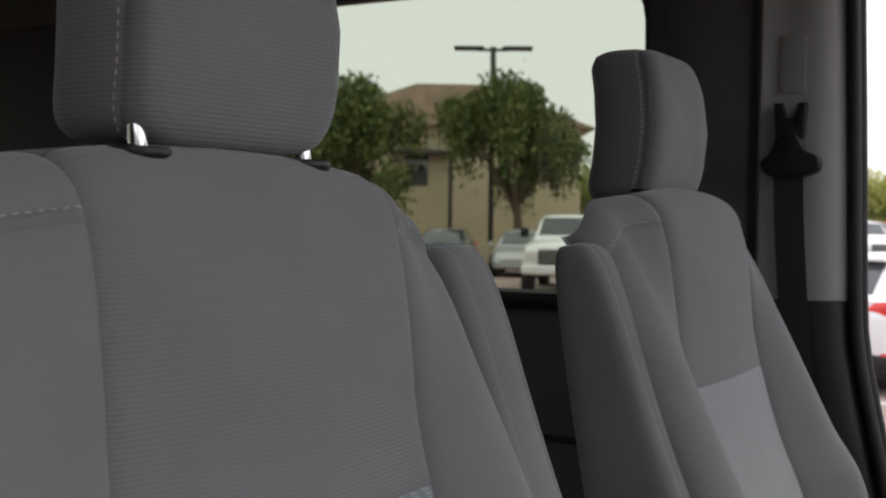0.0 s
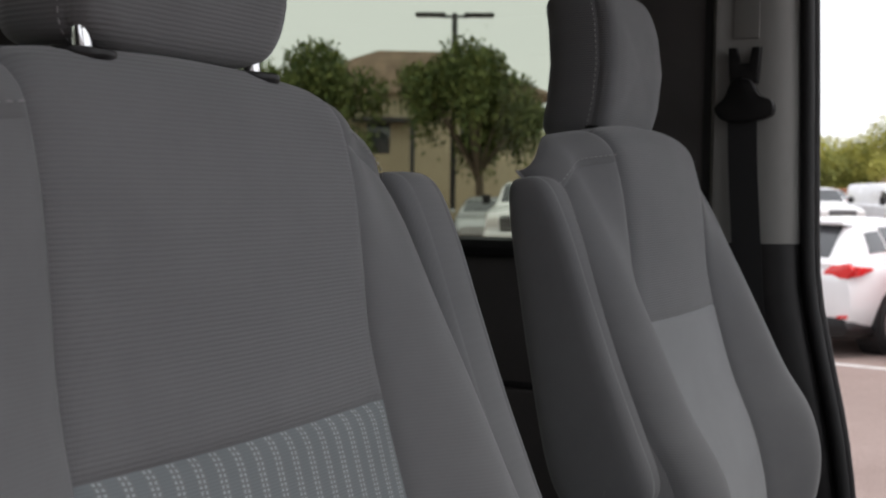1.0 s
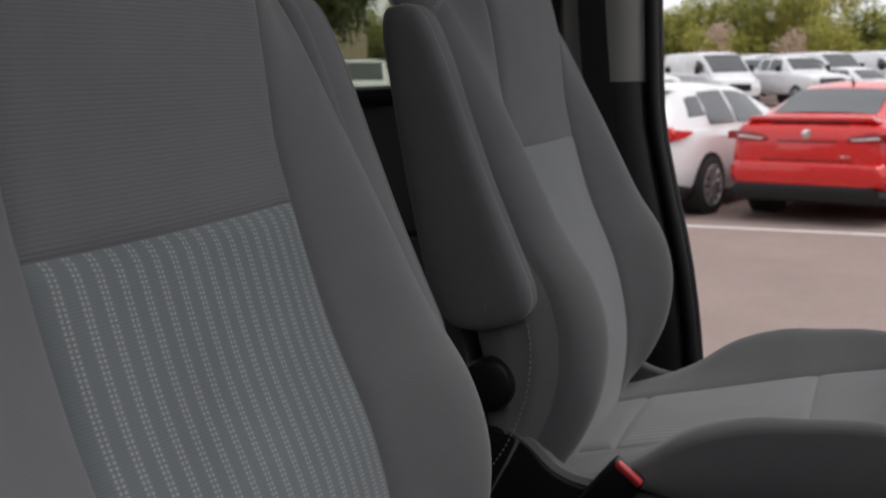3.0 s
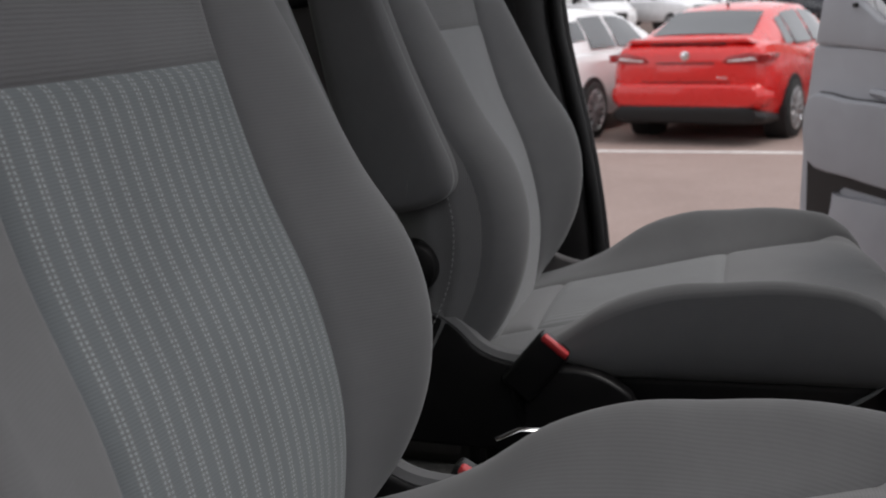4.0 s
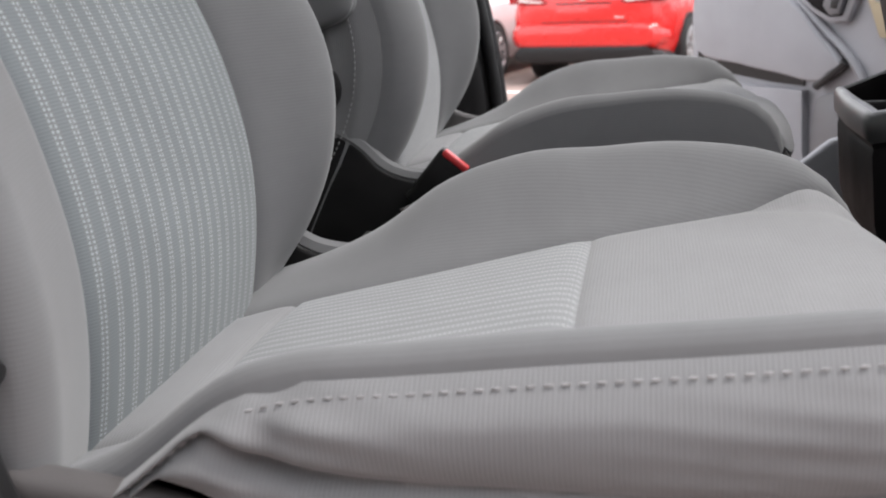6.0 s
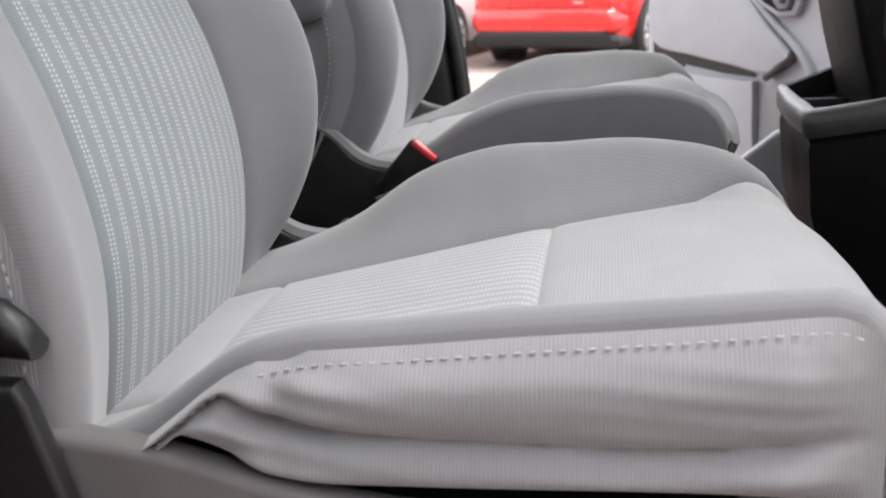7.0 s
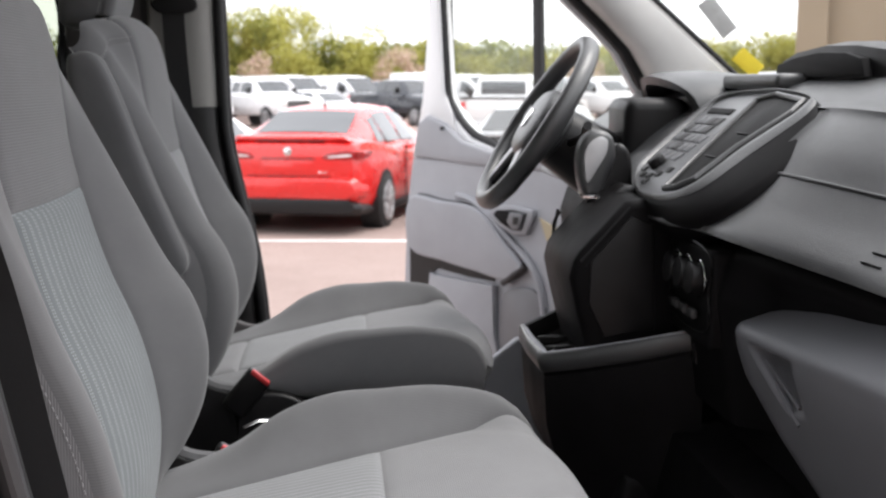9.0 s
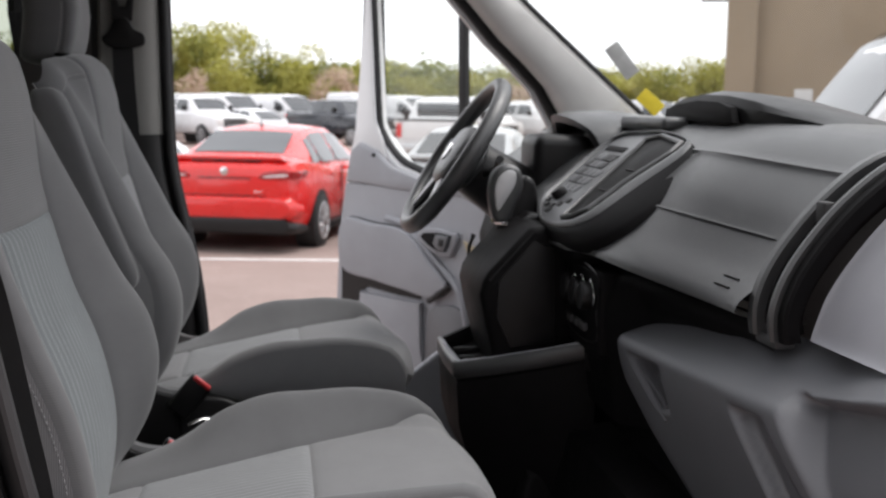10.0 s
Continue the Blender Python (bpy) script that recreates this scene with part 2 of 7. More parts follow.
BLOCK_RED = plain("block_wall", (0.33, 0.15, 0.09), 0.95, spread=0.15, scale=2, bump=0.4, bump_scale=20)
SOIL = plain("red_gravel", (0.26, 0.15, 0.11), 1.0, spread=0.25, scale=3, bump=0.8, bump_scale=12)
POLE = plain("pole_bronze", (0.035, 0.033, 0.032), 0.5, spread=0.15, scale=5)
BARK = plain("tree_bark", (0.10, 0.075, 0.05), 0.95, spread=0.3, scale=8, bump=0.8, bump_scale=25)
LEAF_DARK = leafy("mesquite_leaf", (0.05, 0.085, 0.018), (0.15, 0.17, 0.04))
LEAF_PALE = leafy("palo_verde_leaf", (0.33, 0.32, 0.055), (0.47, 0.45, 0.11))
LEAF_MID = leafy("acacia_leaf", (0.15, 0.175, 0.035), (0.28, 0.295, 0.07))
LAMP_DARK = plain("tail_lamp_dark_red", (0.30, 0.008, 0.010), 0.12, spread=0.2, scale=25, coat=0.6)
YELLOW = plain("yellow_tag", (0.80, 0.62, 0.03), 0.6, spread=0.05, scale=20)
PAPER = plain("paper_sticker", (0.55, 0.55, 0.54), 0.7, spread=0.1, scale=40)
TINTED = glass("tinted_glass", (0.66, 0.685, 0.62))
CLEAR = glass("clear_glass", (0.95, 0.96, 0.95))
GROUND = asphalt("asphalt")


# ---- building helpers ----
def lerp_table(table):
    xs = [p[0] for p in table]
    ys = [p[1] for p in table]
    return lambda t: float(np.interp(t, xs, ys))


def soft_table(table):
    """A smooth curve through a few points."""
    xs, ys = [p[0] for p in table], [p[1] for p in table]

    def f(t):
        if t <= xs[0]:
            return ys[0]
        if t >= xs[-1]:
            return ys[-1]
        k = 0
        while xs[k + 1] < t:
            k += 1
        h = xs[k + 1] - xs[k]
        s = (t - xs[k]) / h
        m0 = (ys[k + 1] - ys[max(k - 1, 0)]) / (xs[k + 1] - xs[max(k - 1, 0)])
        e = min(k + 2, len(xs) - 1)
        m1 = (ys[e] - ys[k]) / (xs[e] - xs[k])
        return ((2 * s ** 3 - 3 * s ** 2 + 1) * ys[k] + (s ** 3 - 2 * s ** 2 + s) * h * m0
                + (3 * s ** 2 - 2 * s ** 3) * ys[k + 1] + (s ** 3 - s ** 2) * h * m1)
    return f


def smooth(t):
    t = min(max(t, 0.0), 1.0)
    return t * t * (3 - 2 * t)


def spline(points, n=8, closed=False):
    """Points on a Catmull-Rom curve through the given ones."""
    pts = [Vector(p) for p in points]
    out = []
    count = len(pts)
    for i in range(count if closed else count - 1):
        if closed:
            p0, p1, p2, p3 = (pts[(i + k) % count] for k in (-1, 0, 1, 2))
        else:
            p0, p1, p2, p3 = pts[max(i - 1, 0)], pts[i], pts[i + 1], pts[min(i + 2, count - 1)]
        for k in range(n):
            t = k / n
            out.append(0.5 * (2 * p1 + (p2 - p0) * t + (2 * p0 - 5 * p1 + 4 * p2 - p3) * t * t + (3 * p1 - p0 - 3 * p2 + p3) * t ** 3))
    if not closed:
        out.append(pts[-1])
    return out


def empty(name, at=(0, 0, 0), rz=0.0, **tags):
    ob = new(name)
    ob.empty_display_size = 0.1
    ob.matrix_world = pose(*at, 0, 0, rz)
    return tagged(ob, **tags)


def solid(name, verts, faces, material, parent=None, label="", flat=False, uvs=None):
    me = bpy.data.meshes.new(name)
    me.from_pydata([tuple(v) for v in verts], [], [tuple(f) for f in faces])
    if uvs:
        layer = me.uv_layers.new(name="UVMap")
        idx = np.empty(len(me.loops), dtype=np.int32)
        me.loops.foreach_get("vertex_index", idx)
        layer.data.foreach_set("uv", np.array(uvs, dtype=np.float32)[idx].ravel())
    me.materials.append(material)
    if not flat:
        me.polygons.foreach_set("use_smooth", [True] * len(me.polygons))
    me.update()
    ob = new(name, me)
    if parent is not None:
        ob.parent = parent
    return tagged(ob, label=label)


def part(name, bm, material, parent=None, label="", sharp=40):
    bmesh.ops.recalc_face_normals(bm, faces=bm.faces[:])
    lim = math.cos(radians(sharp))
    for f in bm.faces:
        f.smooth = True
    for e in bm.edges:
        if len(e.link_faces) == 2 and e.link_faces[0].normal.dot(e.link_faces[1].normal) < lim:
            e.smooth = False
    me = bpy.data.meshes.new(name)
    bm.to_mesh(me)
    bm.free()
    me.materials.append(material)
    ob = new(name, me)
    if parent is not None:
        ob.parent = parent
    return tagged(ob, label=label)


def box(lo, hi, bevel=0.004, seg=2, m=None):
    bm = bmesh.new()
    bmesh.ops.create_cube(bm, size=1.0)
    for v in bm.verts:
        v.co = Vector([lo[k] + (hi[k] - lo[k]) * (v.co[k] + 0.5) for k in range(3)])
    if bevel:
        bmesh.ops.bevel(bm, geom=bm.edges[:], offset=bevel, segments=seg, profile=0.5, affect='EDGES', clamp_overlap=True)
    if m is not None:
        bmesh.ops.transform(bm, matrix=m, verts=bm.verts[:])
    return bm


def prism(outline, lo, hi, axis='y', bevel=0.004, seg=2):
    """A plate of the given outline; outline points are the other two coordinates in x, y, z order."""
    k = 'xyz'.index(axis)
    bm = bmesh.new()

    def place(p, v):
        q = list(p)
        q.insert(k, v)
        return bm.verts.new(q)
    a = [place(p, lo) for p in outline]
    b = [place(p, hi) for p in outline]
    n = len(outline)
    fa, fb = bm.faces.new(a), bm.faces.new(b[::-1])
    for i in range(n):
        bm.faces.new((a[i], b[i], b[(i + 1) % n], a[(i + 1) % n]))
    bmesh.ops.recalc_face_normals(bm, faces=bm.faces[:])
    if bevel:
        edges = [e for e in bm.edges if fa in e.link_faces or fb in e.link_faces]
        bmesh.ops.bevel(bm, geom=edges, offset=bevel, segments=seg, profile=0.5, affect='EDGES', clamp_overlap=True)
    return bm


def add(bm, other):
    me = bpy.data.meshes.new("tmp")
    other.to_mesh(me)
    other.free()
    bm.from_mesh(me)
    bpy.data.meshes.remove(me)
    return bm


def loft(rings, closed=True, caps=True):
    """Skin over rings of equal count."""
    verts, faces = [], []
    n = len(rings[0])
    for r in rings:
        verts += list(r)
    for i in range(len(rings) - 1):
        for j in range(n if closed else n - 1):
            a, b = i * n + j, i * n + (j + 1) % n
            faces.append((a, b, b + n, a + n))
    if caps and closed:
        faces.append(tuple(range(n))[::-1])
        faces.append(tuple(range((len(rings) - 1) * n, len(rings) * n)))
    return verts, faces


def lofted(rings, closed=True, caps=True):
    v, f = loft(rings, closed, caps)
    bm = bmesh.new()
    vs = [bm.verts.new(p) for p in v]
    for q in f:
        try:
            bm.faces.new([vs[i] for i in q])
        except ValueError:
            pass
    bmesh.ops.remove_doubles(bm, verts=bm.verts[:], dist=1e-6)
    return bm


def tube(path, radius, n=10, flat=1.0, closed=False):
    """A round bar along a line of points; radius may be a list; flat squeezes it along its second axis."""
    pts = [Vector(p) for p in path]
    rings = []
    up = Vector((0, 0, 1))
    count = len(pts)
    for i, p in enumerate(pts):
        if closed:
            d = pts[(i + 1) % count] - pts[i - 1]
        else:
            d = pts[min(i + 1, count - 1)] - pts[max(i - 1, 0)]
        d.normalize()
        side = d.cross(up)
        if side.length < 1e-3:
            side = d.cross(Vector((1, 0, 0)))
        side.normalize()
        over = side.cross(d)
        r = radius[i] if isinstance(radius, (list, tuple)) else radius
        rings.append([p + side * (r * math.cos(2 * math.pi * k / n)) + over * (r * flat * math.sin(2 * math.pi * k / n)) for k in range(n)])
    if closed:
        rings.append(rings[0])
    return lofted(rings, True, not closed)


def cyl(at, axis, radius, length, n=24, bevel=0.003, r2=None):
    """A bevelled disc or bar with its middle at a point."""
    bm = bmesh.new()
    bmesh.ops.create_cone(bm, cap_ends=True, segments=n, radius1=radius, radius2=radius if r2 is None else r2, depth=length)
    if bevel:
        caps = [f for f in bm.faces if len(f.verts) > 4]
        edges = [e for e in bm.edges if any(f in caps for f in e.link_faces)]
        bmesh.ops.bevel(bm, geom=edges, offset=bevel, segments=2, profile=0.5, affect='EDGES', clamp_overlap=True)
    q = Vector((0, 0, 1)).rotation_difference(Vector(axis)).to_matrix().to_4x4()
    bmesh.ops.transform(bm, matrix=Matrix.Translation(at) @ q, verts=bm.verts[:])
    return bm


def steps(n, edge=(0.0, 0.012, 0.03, 0.06)):
    """0..1, close together near both ends."""
    inner = list(np.linspace(0.1, 0.9, n))
    return list(edge) + inner + [1 - e for e in reversed(edge)]


def quilt(name, S, arange, brange, material, parent, seams=(1, 1, 1, 1), depth=0.007, width=0.0065, na=14, nb=14, out=1, label="", uv=None):
    """One sewn panel of a padded surface S(a, b), sunk along its seams (a low, a high, b low, b high).
    arange and brange are pairs of numbers or of functions of the other's step."""
    ta, tb = steps(na), steps(nb)
    verts, uvs = [], []
    eps = 1e-4
    for sb in tb:
        for sa in ta:
            a0, a1 = (f(sb) if callable(f) else f for f in arange)
            a = a0 + (a1 - a0) * sa
            b0, b1 = (f(a) if callable(f) else f for f in brange)
            b = b0 + (b1 - b0) * sb
            p = Vector(S(a, b))
            da, db = Vector(S(a + eps, b)) - Vector(S(a - eps, b)), Vector(S(a, b + eps)) - Vector(S(a, b - eps))
            nrm = da.cross(db)
            if nrm.length > 0:
                nrm.normalize()
            sink = 0.0
            la, lb = abs(a1 - a0), abs(b1 - b0)
            for on, d in zip(seams, (sa * la, (1 - sa) * la, sb * lb, (1 - sb) * lb)):
                if on:
                    sink = max(sink, depth * on * math.exp(-d / width))
            verts.append(p - nrm * (sink * out))
            uvs.append((a, b) if uv is None else uv(a, b))
    n = len(ta)
    faces = [(j * n + i, j * n + i + 1, (j + 1) * n + i + 1, (j + 1) * n + i) for j in range(len(tb) - 1) for i in range(n - 1)]
    if out < 0:
        faces = [f[::-1] for f in faces]
    return solid(name, verts, faces, material, parent, label, uvs=uvs)


def stitches(path, spacing, size, lift=None):
    """Short thread lengths along a line of points, joined."""
    pts = [Vector(p) for p in path]
    bm = bmesh.new()
    run = 0.0
    for i in range(len(pts) - 1):
        d = pts[i + 1] - pts[i]
        ln = d.length
        if ln < 1e-6:
            continue
        d.normalize()
        while run < ln:
            at = pts[i] + d * run
            m = Matrix.Translation(at) @ Vector((1, 0, 0)).rotation_difference(d).to_matrix().to_4x4()
            add_box(bm, m, size)
            run += spacing
        run -= ln
    return bm


def add_box(bm, m, size):
    res = bmesh.ops.create_icosphere(bm, subdivisions=1, radius=0.5)
    bmesh.ops.transform(bm, matrix=m @ Matrix.Diagonal((*size, 1)), verts=res["verts"])


# ---- the van's shell ----
FLOOR_Z, ROOF_Z = 0.72, 2.42
tagged(part("floor", box((-3.3, -0.98, 0.66), (1.35, 0.98, FLOOR_Z), 0.01), CARPET), "dark grey carpeted floor of the van's cab", "floor", kind="structure")
tagged(part("ceiling", box((-3.3, -1.0, ROOF_Z), (0.2, 1.0, ROOF_Z + 0.06), 0.01), HEADLINER), "pale grey cloth headliner of the van", "ceiling", kind="structure")
# Out of view; its window openings are added to brighten the van's rear.
rear = empty("wall_rear", label="unseen dark rear wall, windows added to let light inside", category="wall", kind="structure")
for a, b in (((-1.0, 0.6), (1.0, 1.5)), ((-1.0, 2.26), (1.0, ROOF_Z)), ((-1.0, 1.5), (-0.9, 2.26)), ((0.9, 1.5), (1.0, 2.26)), ((-0.05, 1.5), (0.05, 2.26))):
    part("rear_panel", box((-3.36, a[0], a[1]), (-3.3, b[0], b[1]), 0.004), GREY_DARK, rear)
for y in (-0.475, 0.475):
    pane = part("rear_light_pane", box((-3.335, y - 0.425, 1.5), (-3.33, y + 0.425, 2.26), 0), TINTED, rear, "tinted pane added to let light in from the rear")
    pane.visible_shadow = False
# edge of the door opening, by height
EDGE = soft_table([(0.60, -0.215), (0.75, -0.222), (1.146, -0.241), (1.33, -0.263), (1.47, -0.293), (1.60, -0.318), (1.75, -0.325), (1.95, -0.330), (2.42, -0.345)])


def side_wall(name, side, label):
    """Side of the van behind the front door, with one long window."""
    wall = empty(name, label=label, category="wall", kind="structure")
    y0, y1 = 0.955 * side, 1.02 * side
    lo, hi = min(y0, y1), max(y0, y1)
    xa, xb, za, zb = -1.95, -0.675, 1.64, 2.29
    for nm, a, b in (("lower_panel", (-3.3, 0.6), (-0.50, za)), ("upper_panel", (-3.3, zb), (-0.50, ROOF_Z)),
                     ("rear_panel", (-3.3, za), (xa, zb)), ("quarter_panel", (xb, za), (-0.50, zb))):
        part(nm, box((a[0], lo, a[1]), (b[0], hi, b[1]), 0.006), WALL_LINER, wall)
    frame = []
    for s in range(40):
        ang = 2 * math.pi * s / 40
        ca, sa = math.cos(ang), math.sin(ang)
        ex = math.copysign(abs(ca) ** 0.22, ca)
        ez = math.copysign(abs(sa) ** 0.22, sa)
        frame.append(((xa + xb) / 2 + ex * ((xb - xa) / 2 - 0.006), 0.953 * side, (za + zb) / 2 + ez * ((zb - za) / 2 - 0.006)))
    part("window_gasket", tube(frame, 0.02, 8, closed=True), RUBBER, wall)
    pane = part("window_pane", box((xa, 0.985 * side - 0.0025, za), (xb, 0.985 * side + 0.0025, zb), 0), TINTED, wall, "dark tinted window glass")
    pane.visible_shadow = False
    # seam and a raised moulding across the lower panel
    part("moulding", box((-3.0, min(0.945 * side, 0.957 * side), 1.372), (-0.52, max(0.945 * side, 0.957 * side), 1.384), 0.003), RUBBER, wall)
    part("lower_liner", box((-3.0, min(0.935 * side, 0.957 * side), 0.74), (-0.52, max(0.935 * side, 0.957 * side), 1.37), 0.008), WALL_LINER, wall)
    return wall


side_wall("wall_left", 1, "dark grey trimmed van wall with a long tinted window")
side_wall("wall_right", -1, "dark grey trimmed van wall beside the open passenger door")


def b_pillar(name, side, light):
    """Pillar trim from the dark panel to the door's seal, rounded at the door's edge."""
    pillar = empty(name, label="grey moulded pillar trim between the van's doors", category="pillar", kind="structure")
    for nm, z0, z1, mat in (("lower_trim", 0.62, 1.6715, BLACK), ("upper_trim", 1.672, 2.42, light)):
        rings = []
        for z in np.linspace(z0, z1, 14):
            xe = EDGE(z) - 0.012
            sec = [(-0.487, 0.965), (-0.486, 0.945), (-0.478, 0.936), (-0.470, 0.938), (-0.462, 0.944), (xe - 0.075, 0.944), (xe - 0.05, 0.946),
                   (xe - 0.03, 0.953), (xe - 0.012, 0.968), (xe, 0.99), (xe + 0.002, 1.02), (-0.487, 1.02)]
            rings.append([(x, y * side, z) for x, y in sec])
        part(nm, lofted(rings), mat, pillar, sharp=60)
    part("gap", box((-0.502, min(0.95 * side, 1.0 * side), 0.62), (-0.486, max(0.95 * side, 1.0 * side), 2.42), 0), RUBBER, pillar)
    return pillar


b_pillar("pillar_left", 1, GREY_TRIM)
b_pillar("pillar_right", -1, GREY_TRIM)
for side, nm in ((1, "door_seal_left"), (-1, "door_seal_right")):
    pts = [(EDGE(z), 0.992 * side, z) for z in np.linspace(0.66, 2.40, 30)]
    tagged(part(nm, tube(pts, 0.0125, 10), RUBBER), "black rubber seal round the front door opening", "door seal", kind="structure")
    pts = [(EDGE(z) + 0.012, 1.012 * side, z) for z in np.linspace(0.66, 2.40, 30)]
    tagged(part("door_flange", tube(pts, 0.006, 6), GREY_DARK), "painted metal flange of the door opening", "door frame", kind="structure")
    tagged(part("sill", box((-0.25, min(0.93 * side, 1.02 * side), 0.60), (1.0, max(0.93 * side, 1.02 * side), 0.735), 0.01), BLACK),
           "black step sill under the front door", "sill", kind="structure")

# ---- front seats ----
XF = soft_table([(1.12, -0.312), (1.2, -0.288), (1.3, -0.279), (1.4, -0.299), (1.5, -0.338), (1.6, -0.367), (1.65, -0.378), (1.7, -0.383), (1.76, -0.390), (1.8, -0.400), (1.86, -0.420)])
XB = soft_table([(1.12, -0.335), (1.186, -0.298), (1.24, -0.261), (1.295, -0.237), (1.348, -0.228), (1.394, -0.231), (1.444, -0.248), (1.498, -0.283),
                 (1.561, -0.315), (1.615, -0.342), (1.671, -0.371), (1.729, -0.400), (1.778, -0.428), (1.86, -0.462)])
ZC = soft_table([(-0.36, 1.178), (-0.30, 1.187), (-0.244, 1.200), (-0.12, 1.222), (0.0, 1.243), (0.12, 1.254), (0.20, 1.253), (0.30, 1.245)])
ZB = soft_table([(-0.36, 1.180), (-0.272, 1.204), (-0.197, 1.235), (-0.13, 1.279), (-0.063, 1.303), (0.0, 1.311), (0.07, 1.316), (0.133, 1.311),
                 (0.165, 1.302), (0.198, 1.290), (0.231, 1.275), (0.30, 1.25)])
BACK_W, BACK_BREAK, CUSH_W = 0.282, 1.597, 0.268
INBOARD = [1]      # the side, along y, of the seat being built that faces the other seat
WORN = [False]     # whether its outboard bolsters have been sat flat
REACH = [0.0]      # how much shorter its cushion is
FLARE = soft_table([(-0.36, 0.118), (-0.244, 0.128), (-0.12, 0.150), (0.0, 0.171), (0.06, 0.188), (0.12, 0.208), (0.20, 0.236), (0.30, 0.248)])
TIRED = soft_table([(1.12, 0.042), (1.50, 0.042), (1.60, 0.026), (1.70, 0.0), (1.80, -0.020), (1.86, -0.026)])


def back_seam(side):
    """Half-width of the backrest's middle panel on one side."""
    if not WORN[0]:
        return 0.159
    return 0.169 if side == INBOARD[0] else 0.147


def cush_seam(x, side):
    """Half-width of the cushion's middle panel, which flares towards the front."""
    if WORN[0] and side != INBOARD[0]:
        return 0.146 + 0.012 * smooth(x / 0.2)
    return FLARE(x)


def back_top(y):
    a = abs(y)
    low = 0.050 if WORN[0] and y * INBOARD[0] < 0 else 0.032
    return 1.850 - 0.017 * (a / 0.2) ** 2 - low * max(0.0, (a - 0.215) / 0.067) ** 2


def back_front(y, z):
    a, side = abs(y), (1 if y > 0 else -1)
    seam = back_seam(side)
    xc = XF(z) + 0.008 * (1 - (min(a, seam) / seam) ** 2) - 0.004
    r = 0.05
    if WORN[0] and side != INBOARD[0]:
        k = min(max((a - seam) / (BACK_W - seam), 0.0), 1.0)
        x = xc + TIRED(z) * k
        r = 0.030 + 0.020 * smooth((z - 1.62) / 0.15)
    else:
        x = xc + (XB(z) - xc) * smooth((a - seam + 0.012) / 0.085)
    drop = []
    for d, rr in ((BACK_W - a, r), (back_top(y) - z, 0.032)):
        q = min(max(d / rr, 0.0), 1.0)
        drop.append(rr * (1 - math.sqrt(max(1 - (1 - q) ** 2, 0.0))))
    x -= min(math.hypot(*drop), 0.056)
    return (x, y, z)


def back_rear(z):
    return XF(z) - 0.115 + 0.05 * smooth((z - 1.55) / 0.22)


def cush_front(y):
    a = abs(y) / CUSH_W
    if WORN[0] and y * INBOARD[0] < 0:
        return 0.262 - 0.010 * smooth(a / 0.3) - 0.054 * a ** 2.2
    return 0.262 - REACH[0] - 0.035 * a ** 3


ZN = soft_table([(-0.36, 1.182), (-0.30, 1.205), (-0.22, 1.240), (-0.16, 1.284), (-0.12, 1.297), (-0.07, 1.301), (0.0, 1.307), (0.083, 1.313), (0.18, 1.321), (0.30, 1.325)])


def cush_top(x, y):
    a, side = abs(y), (1 if y > 0 else -1)
    seam = cush_seam(x, side)
    zc = ZC(x) + 0.006 * (1 - (min(a, seam) / seam) ** 2)
    worn = WORN[0] and side != INBOARD[0]
    if worn:
        t = min(max((a - seam) / (CUSH_W - seam), 0.0), 1.0)
        z = zc + (ZN(x) + 0.002 - zc) * (t * (1.35 - 0.35 * t))
        fr, er = 0.070 - 0.035 * a / CUSH_W, 0.022
    else:
        start = min(seam, 0.212) - 0.008
        k = smooth((a - start) / min(0.10, CUSH_W - start - 0.004))
        z = zc + (ZB(x) - 0.5 * REACH[0] - zc) * k
        fr, er = (0.048, 0.018) if not WORN[0] and side == INBOARD[0] else (0.070, 0.034)
    for d, r in ((CUSH_W - a, er), (cush_front(y) - x, fr)):
        q = min(max(d / r, 0.0), 1.0)
        z -= r * (1 - math.sqrt(max(1 - (1 - q) ** 2, 0.0)))
    return (x, y, z)


